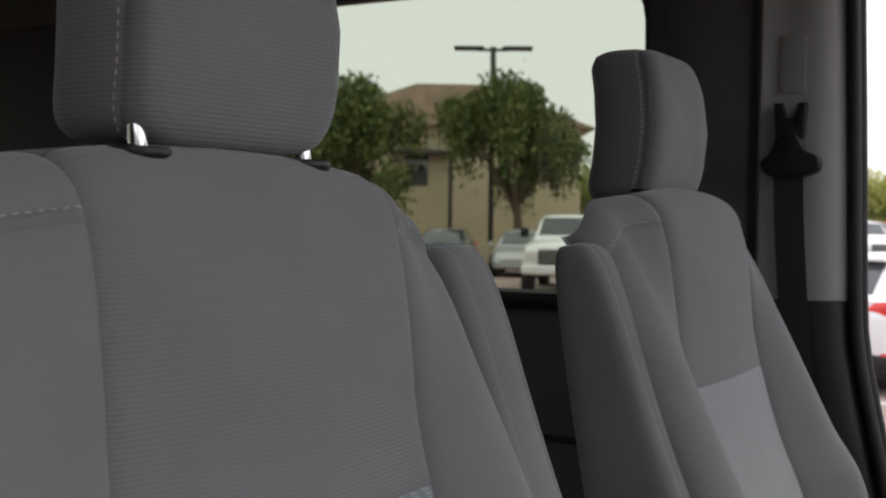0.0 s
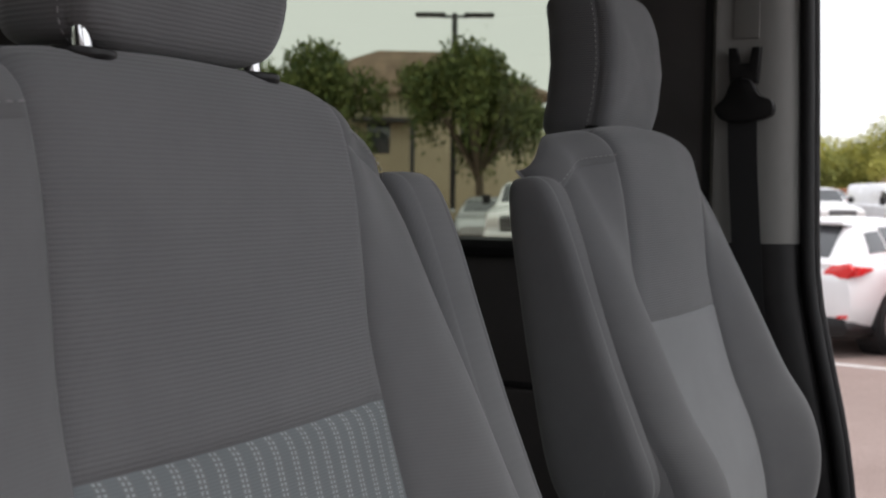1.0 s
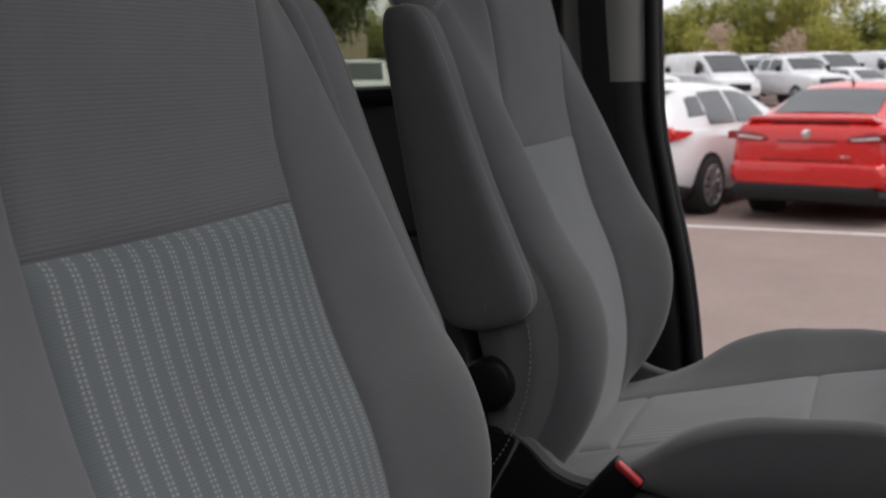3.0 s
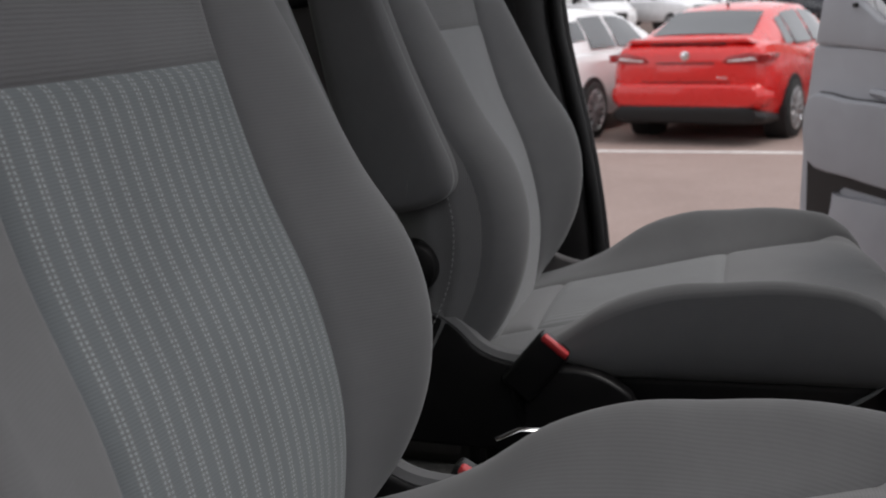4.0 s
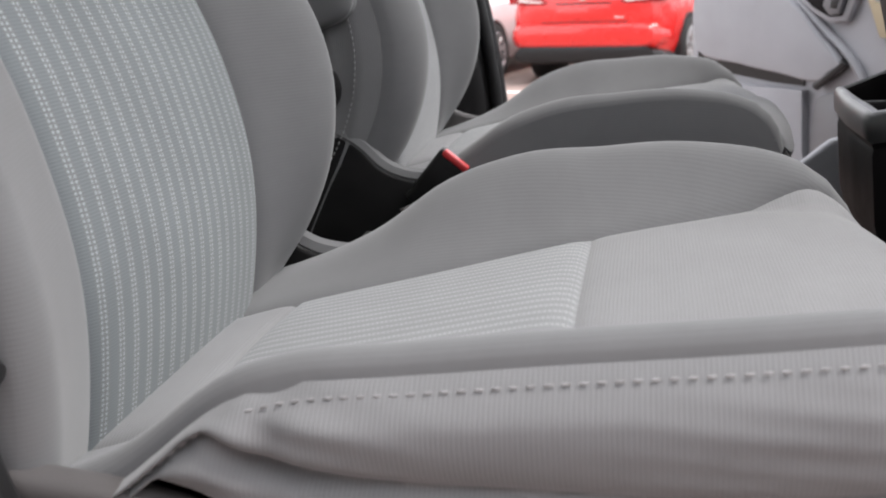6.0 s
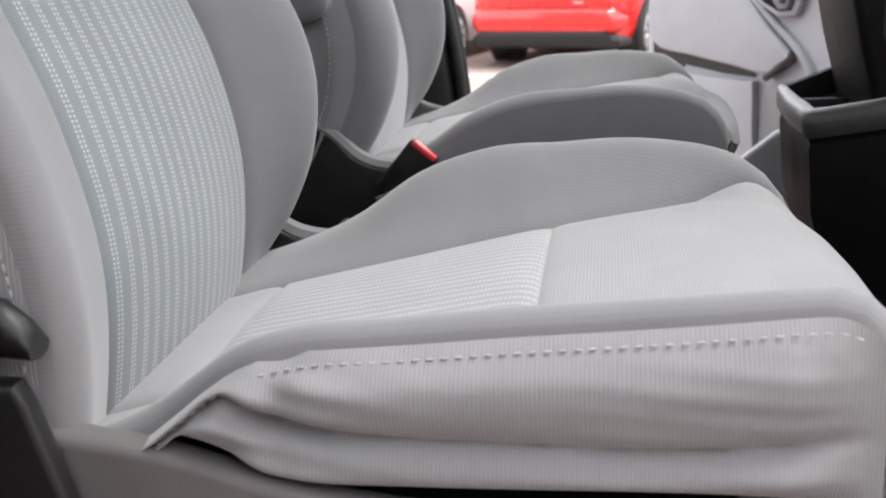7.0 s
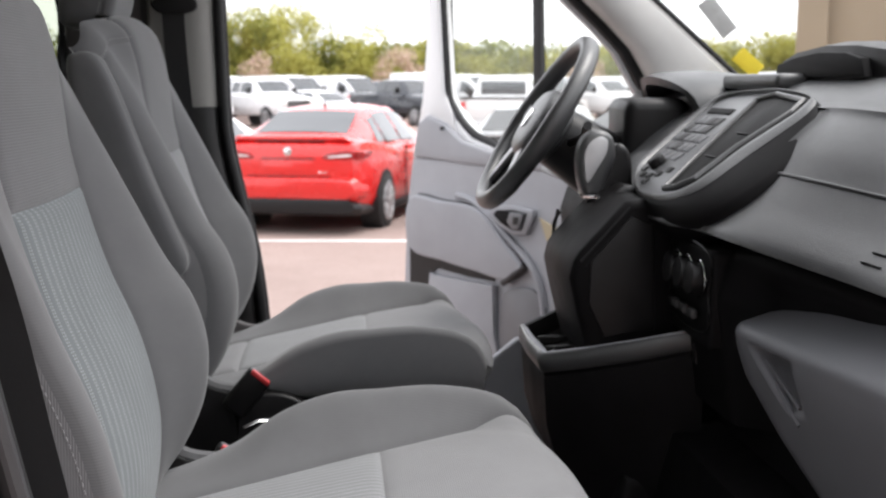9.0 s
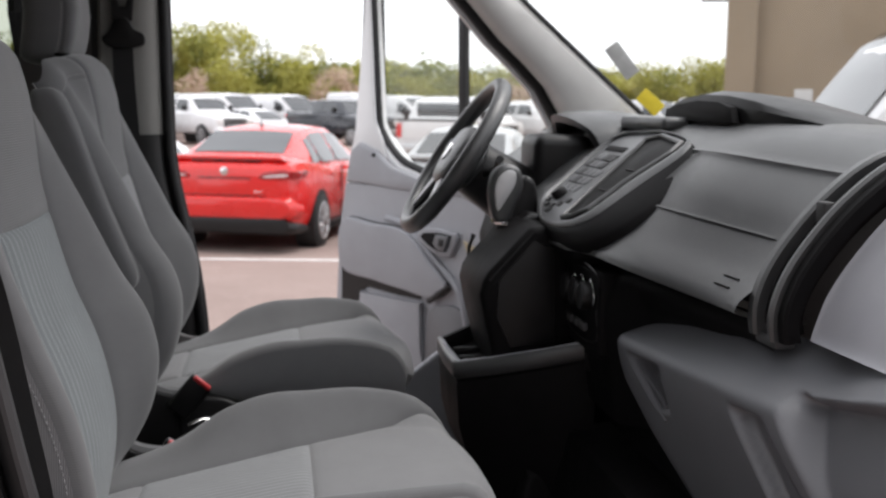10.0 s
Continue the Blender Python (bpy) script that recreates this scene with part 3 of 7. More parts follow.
def rumpled_gusset(side, end):
    """Sat-in cloth side: a deep crease along its middle, loose ripples and a gathered rear end."""
    xs, rows = list(np.linspace(-0.285, end, 110)), 34
    low = soft_table([(-0.285, 1.226), (-0.25, 1.232), (-0.20, 1.236), (-0.165, 1.222), (-0.135, 1.204), (-0.07, 1.199), (0.115, 1.199), (0.25, 1.192)])
    fold = soft_table([(-0.285, 1.238), (-0.20, 1.252), (-0.162, 1.257), (-0.14, 1.243), (-0.10, 1.234), (0.0, 1.230), (0.085, 1.228), (0.19, 1.236), (0.25, 1.238)])
    verts, faces, uvs = [], [], []
    for x in xs:
        z0 = cush_top(x, side * (CUSH_W - 1e-4))[2] + 0.001
        z1 = min(low(x), z0 - 0.012)
        zf = min(max(fold(x), z1 + 0.006), z0 - 0.006)
        ease = smooth((x + 0.29) / 0.10) * smooth((end + 0.002 - x) / 0.06)
        sharp = 0.45 + 0.55 * math.exp(-((x + 0.13) / 0.07) ** 2)
        for j in range(rows):
            u = j / (rows - 1)
            z = z0 + (z1 - z0) * u
            lobe = (z0 - z) / (z0 - zf) if z > zf else (zf - z) / (zf - z1)
            full = math.sin(math.pi * min(max(lobe, 0.0), 1.0))
            y = 0.014 * full ** 0.7 if z > zf else 0.011 * full ** 0.7
            y += 0.008 * smooth(u * 4) * (1 - sharp * math.exp(-abs(z - zf) / 0.006))
            y -= 0.010 * smooth((u - 0.86) / 0.14)
            # ripples that run forward, and short gathers behind the tuck
            y += 0.0005 * (math.sin((z + 0.10 * x) * 430) + math.sin((z - 0.06 * x) * 250 + 1.0)) * smooth((x - 0.0) / 0.10) * smooth((z0 - z) / 0.02)
            y += 0.0016 * math.sin(z * 330 + x * 70) * math.exp(-((x + 0.14) / 0.06) ** 2)
            verts.append((x, side * (CUSH_W + y * ease - 0.006 * math.exp(-((x + 0.132) / 0.012) ** 2) * (1 - u)), z))
            uvs.append((x, (z0 - z)))
    for i in range(len(xs) - 1):
        for j in range(rows - 1):
            q = (i * rows + j, (i + 1) * rows + j, (i + 1) * rows + j + 1, i * rows + j + 1)
            faces.append(q if side < 0 else q[::-1])
    return verts, faces, uvs


def cushion_gusset(seat, side):
    """Cloth side of the cushion, bulging, with the two sewn folds along it."""
    end = min(0.225, cush_front(side * CUSH_W) - 0.001)
    if WORN[0] and side != INBOARD[0]:
        return rumpled_gusset(side, end)
    xs = list(np.linspace(-0.33, end, 40))
    calm = not WORN[0] and side == INBOARD[0]
    prof = [(0.0, 0.0), (0.001, 0.010), (0.002, 0.022), (0.003, 0.035), (0.003, 0.044), (0.003, 0.055), (0.001, 0.070), (-0.004, 0.080), (-0.015, 0.088), (-0.05, 0.09)] if calm else [(0.0, 0.0), (0.005, 0.008), (0.009, 0.020), (0.010, 0.030), (0.007, 0.036), (0.010, 0.044), (0.012, 0.054), (0.011, 0.063), (0.007, 0.069), (0.008, 0.076), (0.002, 0.084), (-0.02, 0.09)]
    verts, faces, uvs = [], [], []
    for i, x in enumerate(xs):
        z0 = cush_top(x, side * (CUSH_W - 1e-4))[2] + 0.001
        z1 = 1.196 - 0.022 * smooth((x + 0.20) / 0.08) + 0.016 * smooth((-0.20 - x) / 0.1)
        ln = max(z0 - z1, 0.02)
        for j, (dy, dz) in enumerate(prof):
            verts.append((x, side * (CUSH_W + dy * smooth((x + 0.34) / 0.1) * smooth((end + 0.002 - x) / 0.018)), z0 - dz / 0.09 * ln))
            uvs.append((x, dz))
    n = len(prof)
    for i in range(len(xs) - 1):
        for j in range(n - 1):
            q = (i * n + j, (i + 1) * n + j, (i + 1) * n + j + 1, i * n + j + 1)
            faces.append(q if side < 0 else q[::-1])
    return verts, faces, uvs


def front_seat(name, yc, inboard, label):
    """Bucket seat: inboard is the side (+1 or -1 along y) that carries the folding armrest."""
    WORN[0] = inboard > 0
    INBOARD[0] = inboard
    REACH[0] = 0.0 if inboard > 0 else 0.022
    seat = empty(name, (0, yc, 0), label=label, category="car seat", group="front seats")
    # backrest
    back = quilt("backrest", back_front, (-back_seam(-1), back_seam(1)), (BACK_BREAK, lambda y: back_top(y)), SEAT, seat, (1, 1, 1, 0), na=22, nb=24, label="ribbed dark grey cloth backrest")
    quilt("insert", back_front, (-back_seam(-1), back_seam(1)), (1.13, BACK_BREAK), INSERT if WORN[0] else INSERT_LIT, back, (1, 1, 0, 1), na=22, nb=26, label="grey insert with pale dashed stripes" if WORN[0] else "grey cloth insert, painted paler for the light on it")
    for s in (-1, 1):
        ya, yb = (back_seam(1), BACK_W) if s > 0 else (-BACK_W, -back_seam(-1))
        edge = (1, 0) if s > 0 else (0, 1)
        cut = lambda y: back_top(y) - 0.040 + 0.03 * (abs(y) - 0.159)
        quilt("bolster", back_front, (ya, yb), (1.13, cut), SEAT_SIDE, back, (*edge, 0, 0.7), na=18, nb=40)
        quilt("shoulder", back_front, (ya, yb), (cut, lambda y: back_top(y)), SEAT_SIDE, back, (*edge, 0.7, 0), na=18, nb=8)
        seam = [Vector(back_front(s * a, cut(s * a) + 0.007)) + Vector((0.001, 0, 0.001)) for a in np.linspace(back_seam(s) + 0.008, BACK_W - 0.012, 30)]
        part("shoulder_stitching", stitches(seam, 0.0078, (0.0055, 0.0015, 0.0015)), THREAD, back, "pale topstitching")
        # side of the backrest
        verts, faces, uvs = [], [], []
        zs = list(np.linspace(1.13, back_top(s * BACK_W), 30))
        cols = 10
        for z in zs:
            x0 = back_front(s * BACK_W * 0.99999, min(z, back_top(s * BACK_W) - 1e-4))[0] + 0.0005
            x1 = min(back_rear(z) + 0.02, x0 - 0.004)
            for j in range(cols):
                t = j / (cols - 1)
                bulge = 0.008 * math.sin(math.pi * t) - (0.004 if j == 4 else 0)
                verts.append((x0 + (x1 - x0) * t, s * (BACK_W + bulge - 0.02 * t ** 4), z))
                uvs.append((x0 + (x1 - x0) * t, z))
        for i in range(len(zs) - 1):
            for j in range(cols - 1):
                q = (i * cols + j, i * cols + j + 1, (i + 1) * cols + j + 1, (i + 1) * cols + j)
                faces.append(q if s < 0 else q[::-1])
        solid("side_gusset", verts, faces, SEAT_GUSSET, back, uvs=uvs)
        # decorative seam on the side
        back_by, out_by = (0.006, 0.004) if WORN[0] and s != inboard else (0.034, 0.0092)
        line = [(back_front(s * BACK_W * 0.9999, z)[0] - back_by, s * (BACK_W + out_by), z) for z in np.linspace(1.20, 1.72, 60)]
        part("stitching", stitches(line, 0.0075, (0.0055, 0.0016, 0.0022)), THREAD, back, "pale topstitching")
    # rear shell
    verts, faces = [], []
    ys, zs = np.linspace(-BACK_W + 0.02, BACK_W - 0.02, 12), np.linspace(0, 1, 20)
    for t in zs:
        for y in ys:
            z = 1.13 + (back_top(y) - 1.13) * t
            xr = back_rear(z) - 0.02 * (1 - (y / BACK_W) ** 2)
            if t == 1:
                xr = back_front(y, back_top(y) - 1e-5)[0] - 0.0005
            verts.append((xr, y, z))
    n = len(ys)
    for i in range(len(zs) - 1):
        for j in range(n - 1):
            faces.append((i * n + j, (i + 1) * n + j, (i + 1) * n + j + 1, i * n + j + 1))
    solid("rear_shell", verts, faces, SEAT_SIDE, back, "grey cloth rear cover", uvs=[(v[1], v[2]) for v in verts])
    # cushion
    lo_seam, hi_seam = (lambda x: -cush_seam(x, -1)), (lambda x: cush_seam(x, 1))
    cush = quilt("cushion", cush_top, (0.0, lambda t: cush_front(lo_seam(0.24) + (hi_seam(0.24) - lo_seam(0.24)) * t) - 1e-4), (lo_seam, hi_seam), SEAT_FRONT, seat, (1, 0, 1, 1), na=20, nb=22, label="plain grey cloth cushion front")
    quilt("cushion_insert", cush_top, (-0.244, 0.0), (lo_seam, hi_seam), INSERT_FLAT, cush, (1, 1, 1, 1), na=20, nb=20, label="pale striped cushion insert", uv=lambda a, b: (b, a))
    quilt("cushion_rear", cush_top, (-0.36, -0.244), (lo_seam, hi_seam), SEAT_FRONT, cush, (0, 1, 1, 1), na=10, nb=20)
    for s in (-1, 1):
        S = lambda y, t: cush_top(-0.34 + (cush_front(y) + 0.34) * t, y)

        def seam_at(t, s=s):
            y = s * 0.17
            for _ in range(5):
                y = s * cush_seam(-0.34 + (cush_front(y) + 0.34) * t, s)
            return y

        ya, yb = (seam_at, CUSH_W) if s > 0 else (-CUSH_W, seam_at)
        quilt("cushion_bolster", S, (ya, yb), (0.0, 1.0), SEAT_SIDE, cush, ((1, 0, 0, 0) if s > 0 else (0, 1, 0, 0)), na=18, nb=40, uv=lambda a, b: (b * 0.6, a), out=-1)
        v, f, u = cushion_gusset(seat, s)
        # Same cloth on both seats; the driver's darker knit paints in the shade there.
        solid("cushion_side", v, f, SEAT_GUSSET if WORN[0] else SEAT_SIDE, cush, uvs=u)
        if s < 0 and inboard < 0:
            continue
        xe = min(0.22, cush_front(s * CUSH_W) - 0.006)
        line = [(x, s * (CUSH_W + 0.001), cush_top(x, s * (CUSH_W - 1e-4))[2] + 0.003) for x in np.linspace(-0.31, xe, 60)]
        if not (s < 0 and inboard > 0):
            part("piping", tube(line, 0.0032, 8), SEAT_SIDE, cush)
        line = [(x, s * (CUSH_W + (0.0092 if WORN[0] and s != inboard else 0.0055)), cush_top(x, s * (CUSH_W - 1e-4))[2] - 0.005) for x in np.linspace(-0.30, xe - 0.012, 70)]
        part("stitching", stitches(line, 0.008, (0.0055, 0.0016, 0.0018)), THREAD, cush, "pale topstitching")
    # front drop of the cushion
    verts, faces, uvs = [], [], []
    ys = np.linspace(-CUSH_W, CUSH_W, 26)
    for y in ys:
        z0 = cush_top(cush_front(y) - 1e-5, y)[2]
        for j in range(6):
            t = j / 5
            verts.append((cush_front(y) + 0.006 * math.sin(math.pi * t) - (0.11 if WORN[0] else 0.045) * t - 0.02 * t ** 3, y, z0 + 0.001 + (1.150 - z0) * t))
            uvs.append((t * 0.1, y))
    for i in range(len(ys) - 1):
        for j in range(5):
            faces.append((i * 6 + j, i * 6 + j + 1, (i + 1) * 6 + j + 1, (i + 1) * 6 + j))
    solid("cushion_front", verts, faces, SEAT_SIDE, cush, uvs=uvs)
    # headrest
    headrest(seat, *((0.0, 0.0) if inboard > 0 else (-0.024, 0.022)))
    # base, rails and covers
    part("seat_pan", box((-0.30, -0.245, 1.10), (0.20, 0.245, 1.185), 0.02, 3), BLACK, seat)
    part("seat_box", box((-0.30, -0.22, FLOOR_Z), (0.14, 0.22, 1.09), 0.02, 3), BLACK, seat, "black seat pedestal")
    for s in (-1, 1):
        part("seat_rail", box((-0.33, s * 0.235 - 0.02, 1.075), (0.20, s * 0.235 + 0.02, 1.098), 0.004), SILVER, seat, "steel seat rail")
        cover = [(-0.40, 1.235), (-0.36, 1.262), (-0.32, 1.25), (-0.28, 1.212), (-0.22, 1.196), (-0.15, 1.192), (-0.10, 1.165), (-0.06, 1.12), (0.20, 1.115), (0.19, 1.09), (-0.40, 1.09), (-0.42, 1.15)]
        if WORN[0] and s != inboard:
            cover = [(-0.40, 1.235), (-0.36, 1.255), (-0.32, 1.248), (-0.26, 1.236), (-0.20, 1.226), (-0.13, 1.206), (-0.05, 1.192), (0.08, 1.186), (0.18, 1.178), (0.19, 1.09), (-0.40, 1.09), (-0.42, 1.15)]
        c = [(p.x, p.y) for p in spline([(a, b, 0) for a, b in cover], 4, closed=True)]
        lo, hi = sorted((s * 0.262, s * 0.288))
        part("side_cover", prism(c, lo, hi, 'y', 0.008, 3), BLACK if s == inboard else WALL_LINER, seat, "moulded dark plastic seat side cover")
        if s != inboard:
            continue
        lip = [(-0.34, s * 0.278, 1.262), (-0.315, s * 0.278, 1.246), (-0.285, s * 0.276, 1.217), (-0.25, s * 0.275, 1.203), (-0.19, s * 0.275, 1.199)]
        part("cover_lip", tube(spline(lip, 5), 0.011, 8), SEAT_SIDE, seat)
    # armrest, folded up
    out = [(-0.489, 1.755), (-0.470, 1.776), (-0.440, 1.770), (-0.414, 1.722), (-0.384, 1.64), (-0.354, 1.56), (-0.325, 1.49), (-0.305, 1.440),
           (-0.309, 1.412), (-0.335, 1.396), (-0.381, 1.387), (-0.415, 1.400), (-0.436, 1.443), (-0.455, 1.53), (-0.474, 1.639)]
    o = [(p.x - (0.022 if inboard > 0 else 0.0), p.y) for p in spline([(a, b, 0) for a, b in out], 5, closed=True)]
    lo, hi = sorted((inboard * 0.330, inboard * 0.415)) if inboard > 0 else sorted((inboard * 0.250, inboard * 0.315))
    arm = armrest(o, lo, hi, seat)
    part("armrest_pivot", cyl((-0.40, inboard * 0.26, 1.44), (0, 1, 0), 0.03, 0.03), BLACK, seat)
    part("recliner_knob", cyl((-0.364, inboard * 0.288, 1.318), (0, 1, 0), 0.034, 0.035, 28, 0.008), BLACK, seat, "round black recliner knob")
    return seat


def armrest(o, lo, hi, seat):
    """Padded armrest: the outline lofted with swelling sides and a sewn edge."""
    cz = sum(p[1] for p in o) / len(o)
    axis = lambda z: -0.350 - 0.112 * (z - 1.40) / 0.37 - (0.022 if WORN[0] else 0.0)
    rings = []
    for t, k in ((0.0, 0.0), (0.0, 0.45), (0.02, 0.72), (0.07, 0.88), (0.15, 0.965), (0.22, 1.0), (0.235, 0.985), (0.25, 1.0), (0.5, 1.01), (0.75, 1.0), (0.765, 0.985), (0.78, 1.0), (0.85, 0.965), (0.93, 0.88), (0.98, 0.72), (1.0, 0.45), (1.0, 0.0)):
        y = lo + (hi - lo) * t
        ring = []
        for x, z in o:
            zz = cz + (z - cz) * (1 - (1 - k) * 0.22)
            ring.append((axis(zz) + (x - axis(z)) * k, y, zz))
        rings.append(ring)
    v, f = loft(rings, True, False)
    uv = [(p[2], p[0]) for p in v]
    ob = solid("armrest", v, f, SEAT_SIDE, seat, "grey cloth armrest folded up", uvs=uv)
    return ob


def headrest(seat, dx=0.0, low=0.0):
    W, Z0, Z1 = 0.1025, 1.846 - low, 2.038
    xf = lambda z: -0.418 + dx - 0.02 * ((z - 1.93) / 0.1) ** 2
    zc = (Z0 + Z1) / 2

    def outline(n=56, sx=1.0, grow=0.0):
        pts = []
        for k in range(n):
            a = 2 * math.pi * k / n
            ca, sa = math.cos(a), math.sin(a)
            e = 0.30
            y = math.copysign(abs(ca) ** e, ca) * (W * sx + grow)
            z = zc + math.copysign(abs(sa) ** e, sa) * ((Z1 - Z0) / 2 * sx + grow)
            y *= 1.0 - 0.10 * smooth((z - zc) / 0.11)
            pts.append((y, z))
        return pts
    rings = []
    for x, s in ((-0.004, 0.05), (-0.002, 0.5), (-0.002, 0.82), (-0.005, 0.925), (-0.010, 0.962), (-0.017, 0.980), (-0.023, 0.982), (-0.026, 0.970), (-0.029, 0.984), (-0.036, 0.996),
                 (-0.060, 1.000), (-0.082, 0.985), (-0.100, 0.94), (-0.112, 0.85), (-0.120, 0.67), (-0.123, 0.4), (-0.124, 0.05)):
        rings.append([(xf(z) + x * 0.9 + 0.004, y + 0.009, z) for y, z in outline(sx=s)])
    v, f = loft(rings, True, True)
    uv = [(p[1], p[2]) for p in v]
    hr = solid("headrest", v, f, SEAT, seat, "ribbed grey cloth headrest", uvs=uv)
    seam = [(xf(z) - 0.0245, y + 0.009, z) for y, z in outline(90, 0.990)]
    part("stitching", stitches([Vector(p) for p in seam], 0.0075, (0.0052, 0.0018, 0.0018)), THREAD, hr, "pale topstitching")
    for s in (-1, 1):
        part("post", cyl((-0.440 + dx, s * 0.083 + 0.004, 1.849), (-0.15, 0, 1), 0.0062, 0.022, 16, 0.001), CHROME, hr, "chrome headrest post")
        part("collar", cyl((-0.440 + dx, s * 0.083 + 0.004, 1.8430), (0.08, 0, 1), 0.021, 0.008, 24, 0.003), BLACK, seat, "black plastic post collar")


front_seat("passenger_bucket", -0.495, 1, "grey cloth bucket seat with striped insert, armrest raised")
front_seat("driver_bucket", 0.435, -1, "grey cloth driver's bucket seat with armrest folded up")

# ---- dashboard ----
def curve2(points, n=6):
    return [(p.x, p.y) for p in spline([(a, b, 0) for a, b in points], n)]


def curve2c(points, n=6):
    return [(p.x, p.y) for p in spline([(a, b, 0) for a, b in points], n, closed=True)]


def along(profile):
    """A function of arc length (0 to 1) over a profile of (x, z) points."""
    p = curve2(profile, 8)
    d = [0.0]
    for a, b in zip(p, p[1:]):
        d.append(d[-1] + math.hypot(b[0] - a[0], b[1] - a[1]))
    xs, zs = [q[0] for q in p], [q[1] for q in p]
    total = d[-1]
    return (lambda t: (float(np.interp(t * total, d, xs)), float(np.interp(t * total, d, zs)))), total


PAD = [(1.24, 1.668), (1.02, 1.716), (0.86, 1.740), (0.76, 1.738), (0.69, 1.718), (0.640, 1.684), (0.592, 1.642), (0.556, 1.602), (0.520, 1.567),
       (0.487, 1.541), (0.472, 1.526), (0.477, 1.513), (0.510, 1.506), (0.57, 1.500)]
pad, PAD_LEN = along(PAD)
dash = empty("dashboard", label="black grained dashboard with grey lower glovebox panels", category="dashboard")


def pad_at(y, t):
    x, z = pad(t)
    # the pad curves gently forward towards the doors
    k = smooth((-0.27 - y) / 0.38)
    # and swells towards the driver under the centre stack
    near = 0.034 * smooth((y + 0.25) / 0.14) * smooth((t - 0.62) / 0.16)
    return (x + 0.075 * k * smooth(t / 0.5) - near, y, z - 0.022 * k * smooth(t / 0.9))


T_TOP, T_CREASE, T_LIP = 0.64, 0.768, 0.895
quilt("top_pad", pad_at, (-0.634, 0.95), (0.0, T_TOP), BLACK_SOFT, dash, (0, 0, 0, 1), depth=0.004, width=0.006, na=40, nb=18, out=-1, uv=lambda a, b: (a, b * PAD_LEN))
quilt("airbag_cover", pad_at, (-0.634, -0.225), (T_TOP, T_CREASE), BLACK_SOFT, dash, (0, 1, 1, 0), depth=0.005, width=0.005, na=24, nb=14, out=-1, label="soft black airbag cover")
quilt("glovebox_lid", pad_at, (-0.634, -0.225), (T_CREASE, T_LIP), BLACK_SOFT, dash, (0, 1, 0, 1), depth=0.004, width=0.004, na=24, nb=14, out=-1, label="black upper glovebox lid")
quilt("centre_face", pad_at, (-0.225, 0.95), (T_TOP, T_LIP), BLACK_SOFT, dash, (1, 0, 0, 1), depth=0.003, width=0.005, na=30, nb=14, out=-1)
quilt("lower_lip", pad_at, (-0.634, 0.95), (T_LIP, 1.0), BLACK_SOFT, dash, (0, 0, 1, 0), depth=0.003, width=0.004, na=30, nb=8, out=-1)
# Dark bars laid along the seams stand for the shade inside them.
groove = [Vector(pad_at(y, T_TOP)) for y in np.linspace(-0.632, -0.27, 24)]
part("seam_shadow", tube(groove, 0.0032, 6), RUBBER, dash, "dark bar painted as shade in the airbag's seam")
edge = [Vector(pad_at(y, T_LIP)) for y in np.linspace(-0.632, -0.225, 24)] + [Vector(pad_at(-0.225, t)) for t in np.linspace(T_LIP, 0.80, 8)]
part("lid_shadow", tube(edge, 0.0016, 6), RUBBER, dash, "dark bar painted as shade in the lid's seam")
crease = [pad_at(y, T_CREASE) for y in np.linspace(-0.575, -0.262, 24)]
part("crease", tube([(x - 0.0006, y, z + 0.0006) for x, y, z in crease], [0.0008] + [0.0026] * 22 + [0.0008], 8), BLACK_SOFT, dash, "raised tear line of the airbag")
for dt in (0.0, 0.018):
    bar = [Vector(pad_at(y, 0.848 + dt)) + Vector((-0.0006, 0, 0.0006)) for y in np.linspace(-0.586, -0.552, 6)]
    part("airbag_mark", tube(bar, 0.0016, 6), BLACK, dash)
# wall under the pad, its shade put into a near-black colour


def under_at(y, t):
    k = smooth((-0.27 - y) / 0.38)
    x = float(np.interp(t, [0, 0.08, 0.30, 1.0], [0.520, 0.492, 0.474, 0.50])) + 0.075 * k + 0.055 * smooth((-0.27 - y) / 0.06) * smooth(t / 0.3)
    return (x, y, 1.507 - 0.022 * k - (0.26 - 0.022 * k) * t)


quilt("under_panel", under_at, (-0.66, 0.90), (0.0, 1.0), BLACK_SHADED, dash, (0, 0, 0, 0), na=40, nb=14, out=-1, label="panel below the pad, coloured near-black for shade")
part("kick_panel", box((0.55, -0.66, 0.95), (0.60, 0.90, 1.30), 0.004), BLACK_SHADED, dash)
# grey lower glovebox
LOWER = [(0.580, 1.455), (0.548, 1.441), (0.490, 1.4115), (0.480, 1.406), (0.474, 1.398), (0.4735, 1.385), (0.476, 1.36), (0.486, 1.31), (0.505, 1.23), (0.53, 1.13), (0.56, 1.02), (0.60, 0.90)]
low, LOW_LEN = along(LOWER)


GLOVE_END = lerp_table([(0.90, -0.80), (1.206, -0.495), (1.277, -0.397), (1.339, -0.332), (1.392, -0.311), (1.42, -0.308)])
PULL = [(-0.378, 1.390), (-0.488, 1.390), (-0.510, 1.324), (-0.466, 1.318)]


def pull_depth(y, z):
    """How deep the finger recess lies at a place of the face."""
    d = 1.0
    for (y0, z0), (y1, z1) in zip(PULL, PULL[1:] + PULL[:1]):
        ln = math.hypot(y1 - y0, z1 - z0)
        d = min(d, ((y - y0) * (z1 - z0) - (z - z0) * (y1 - y0)) / -ln)
    return smooth(d / 0.007) * (0.006 + 0.022 * smooth((z - 1.32) / 0.05))


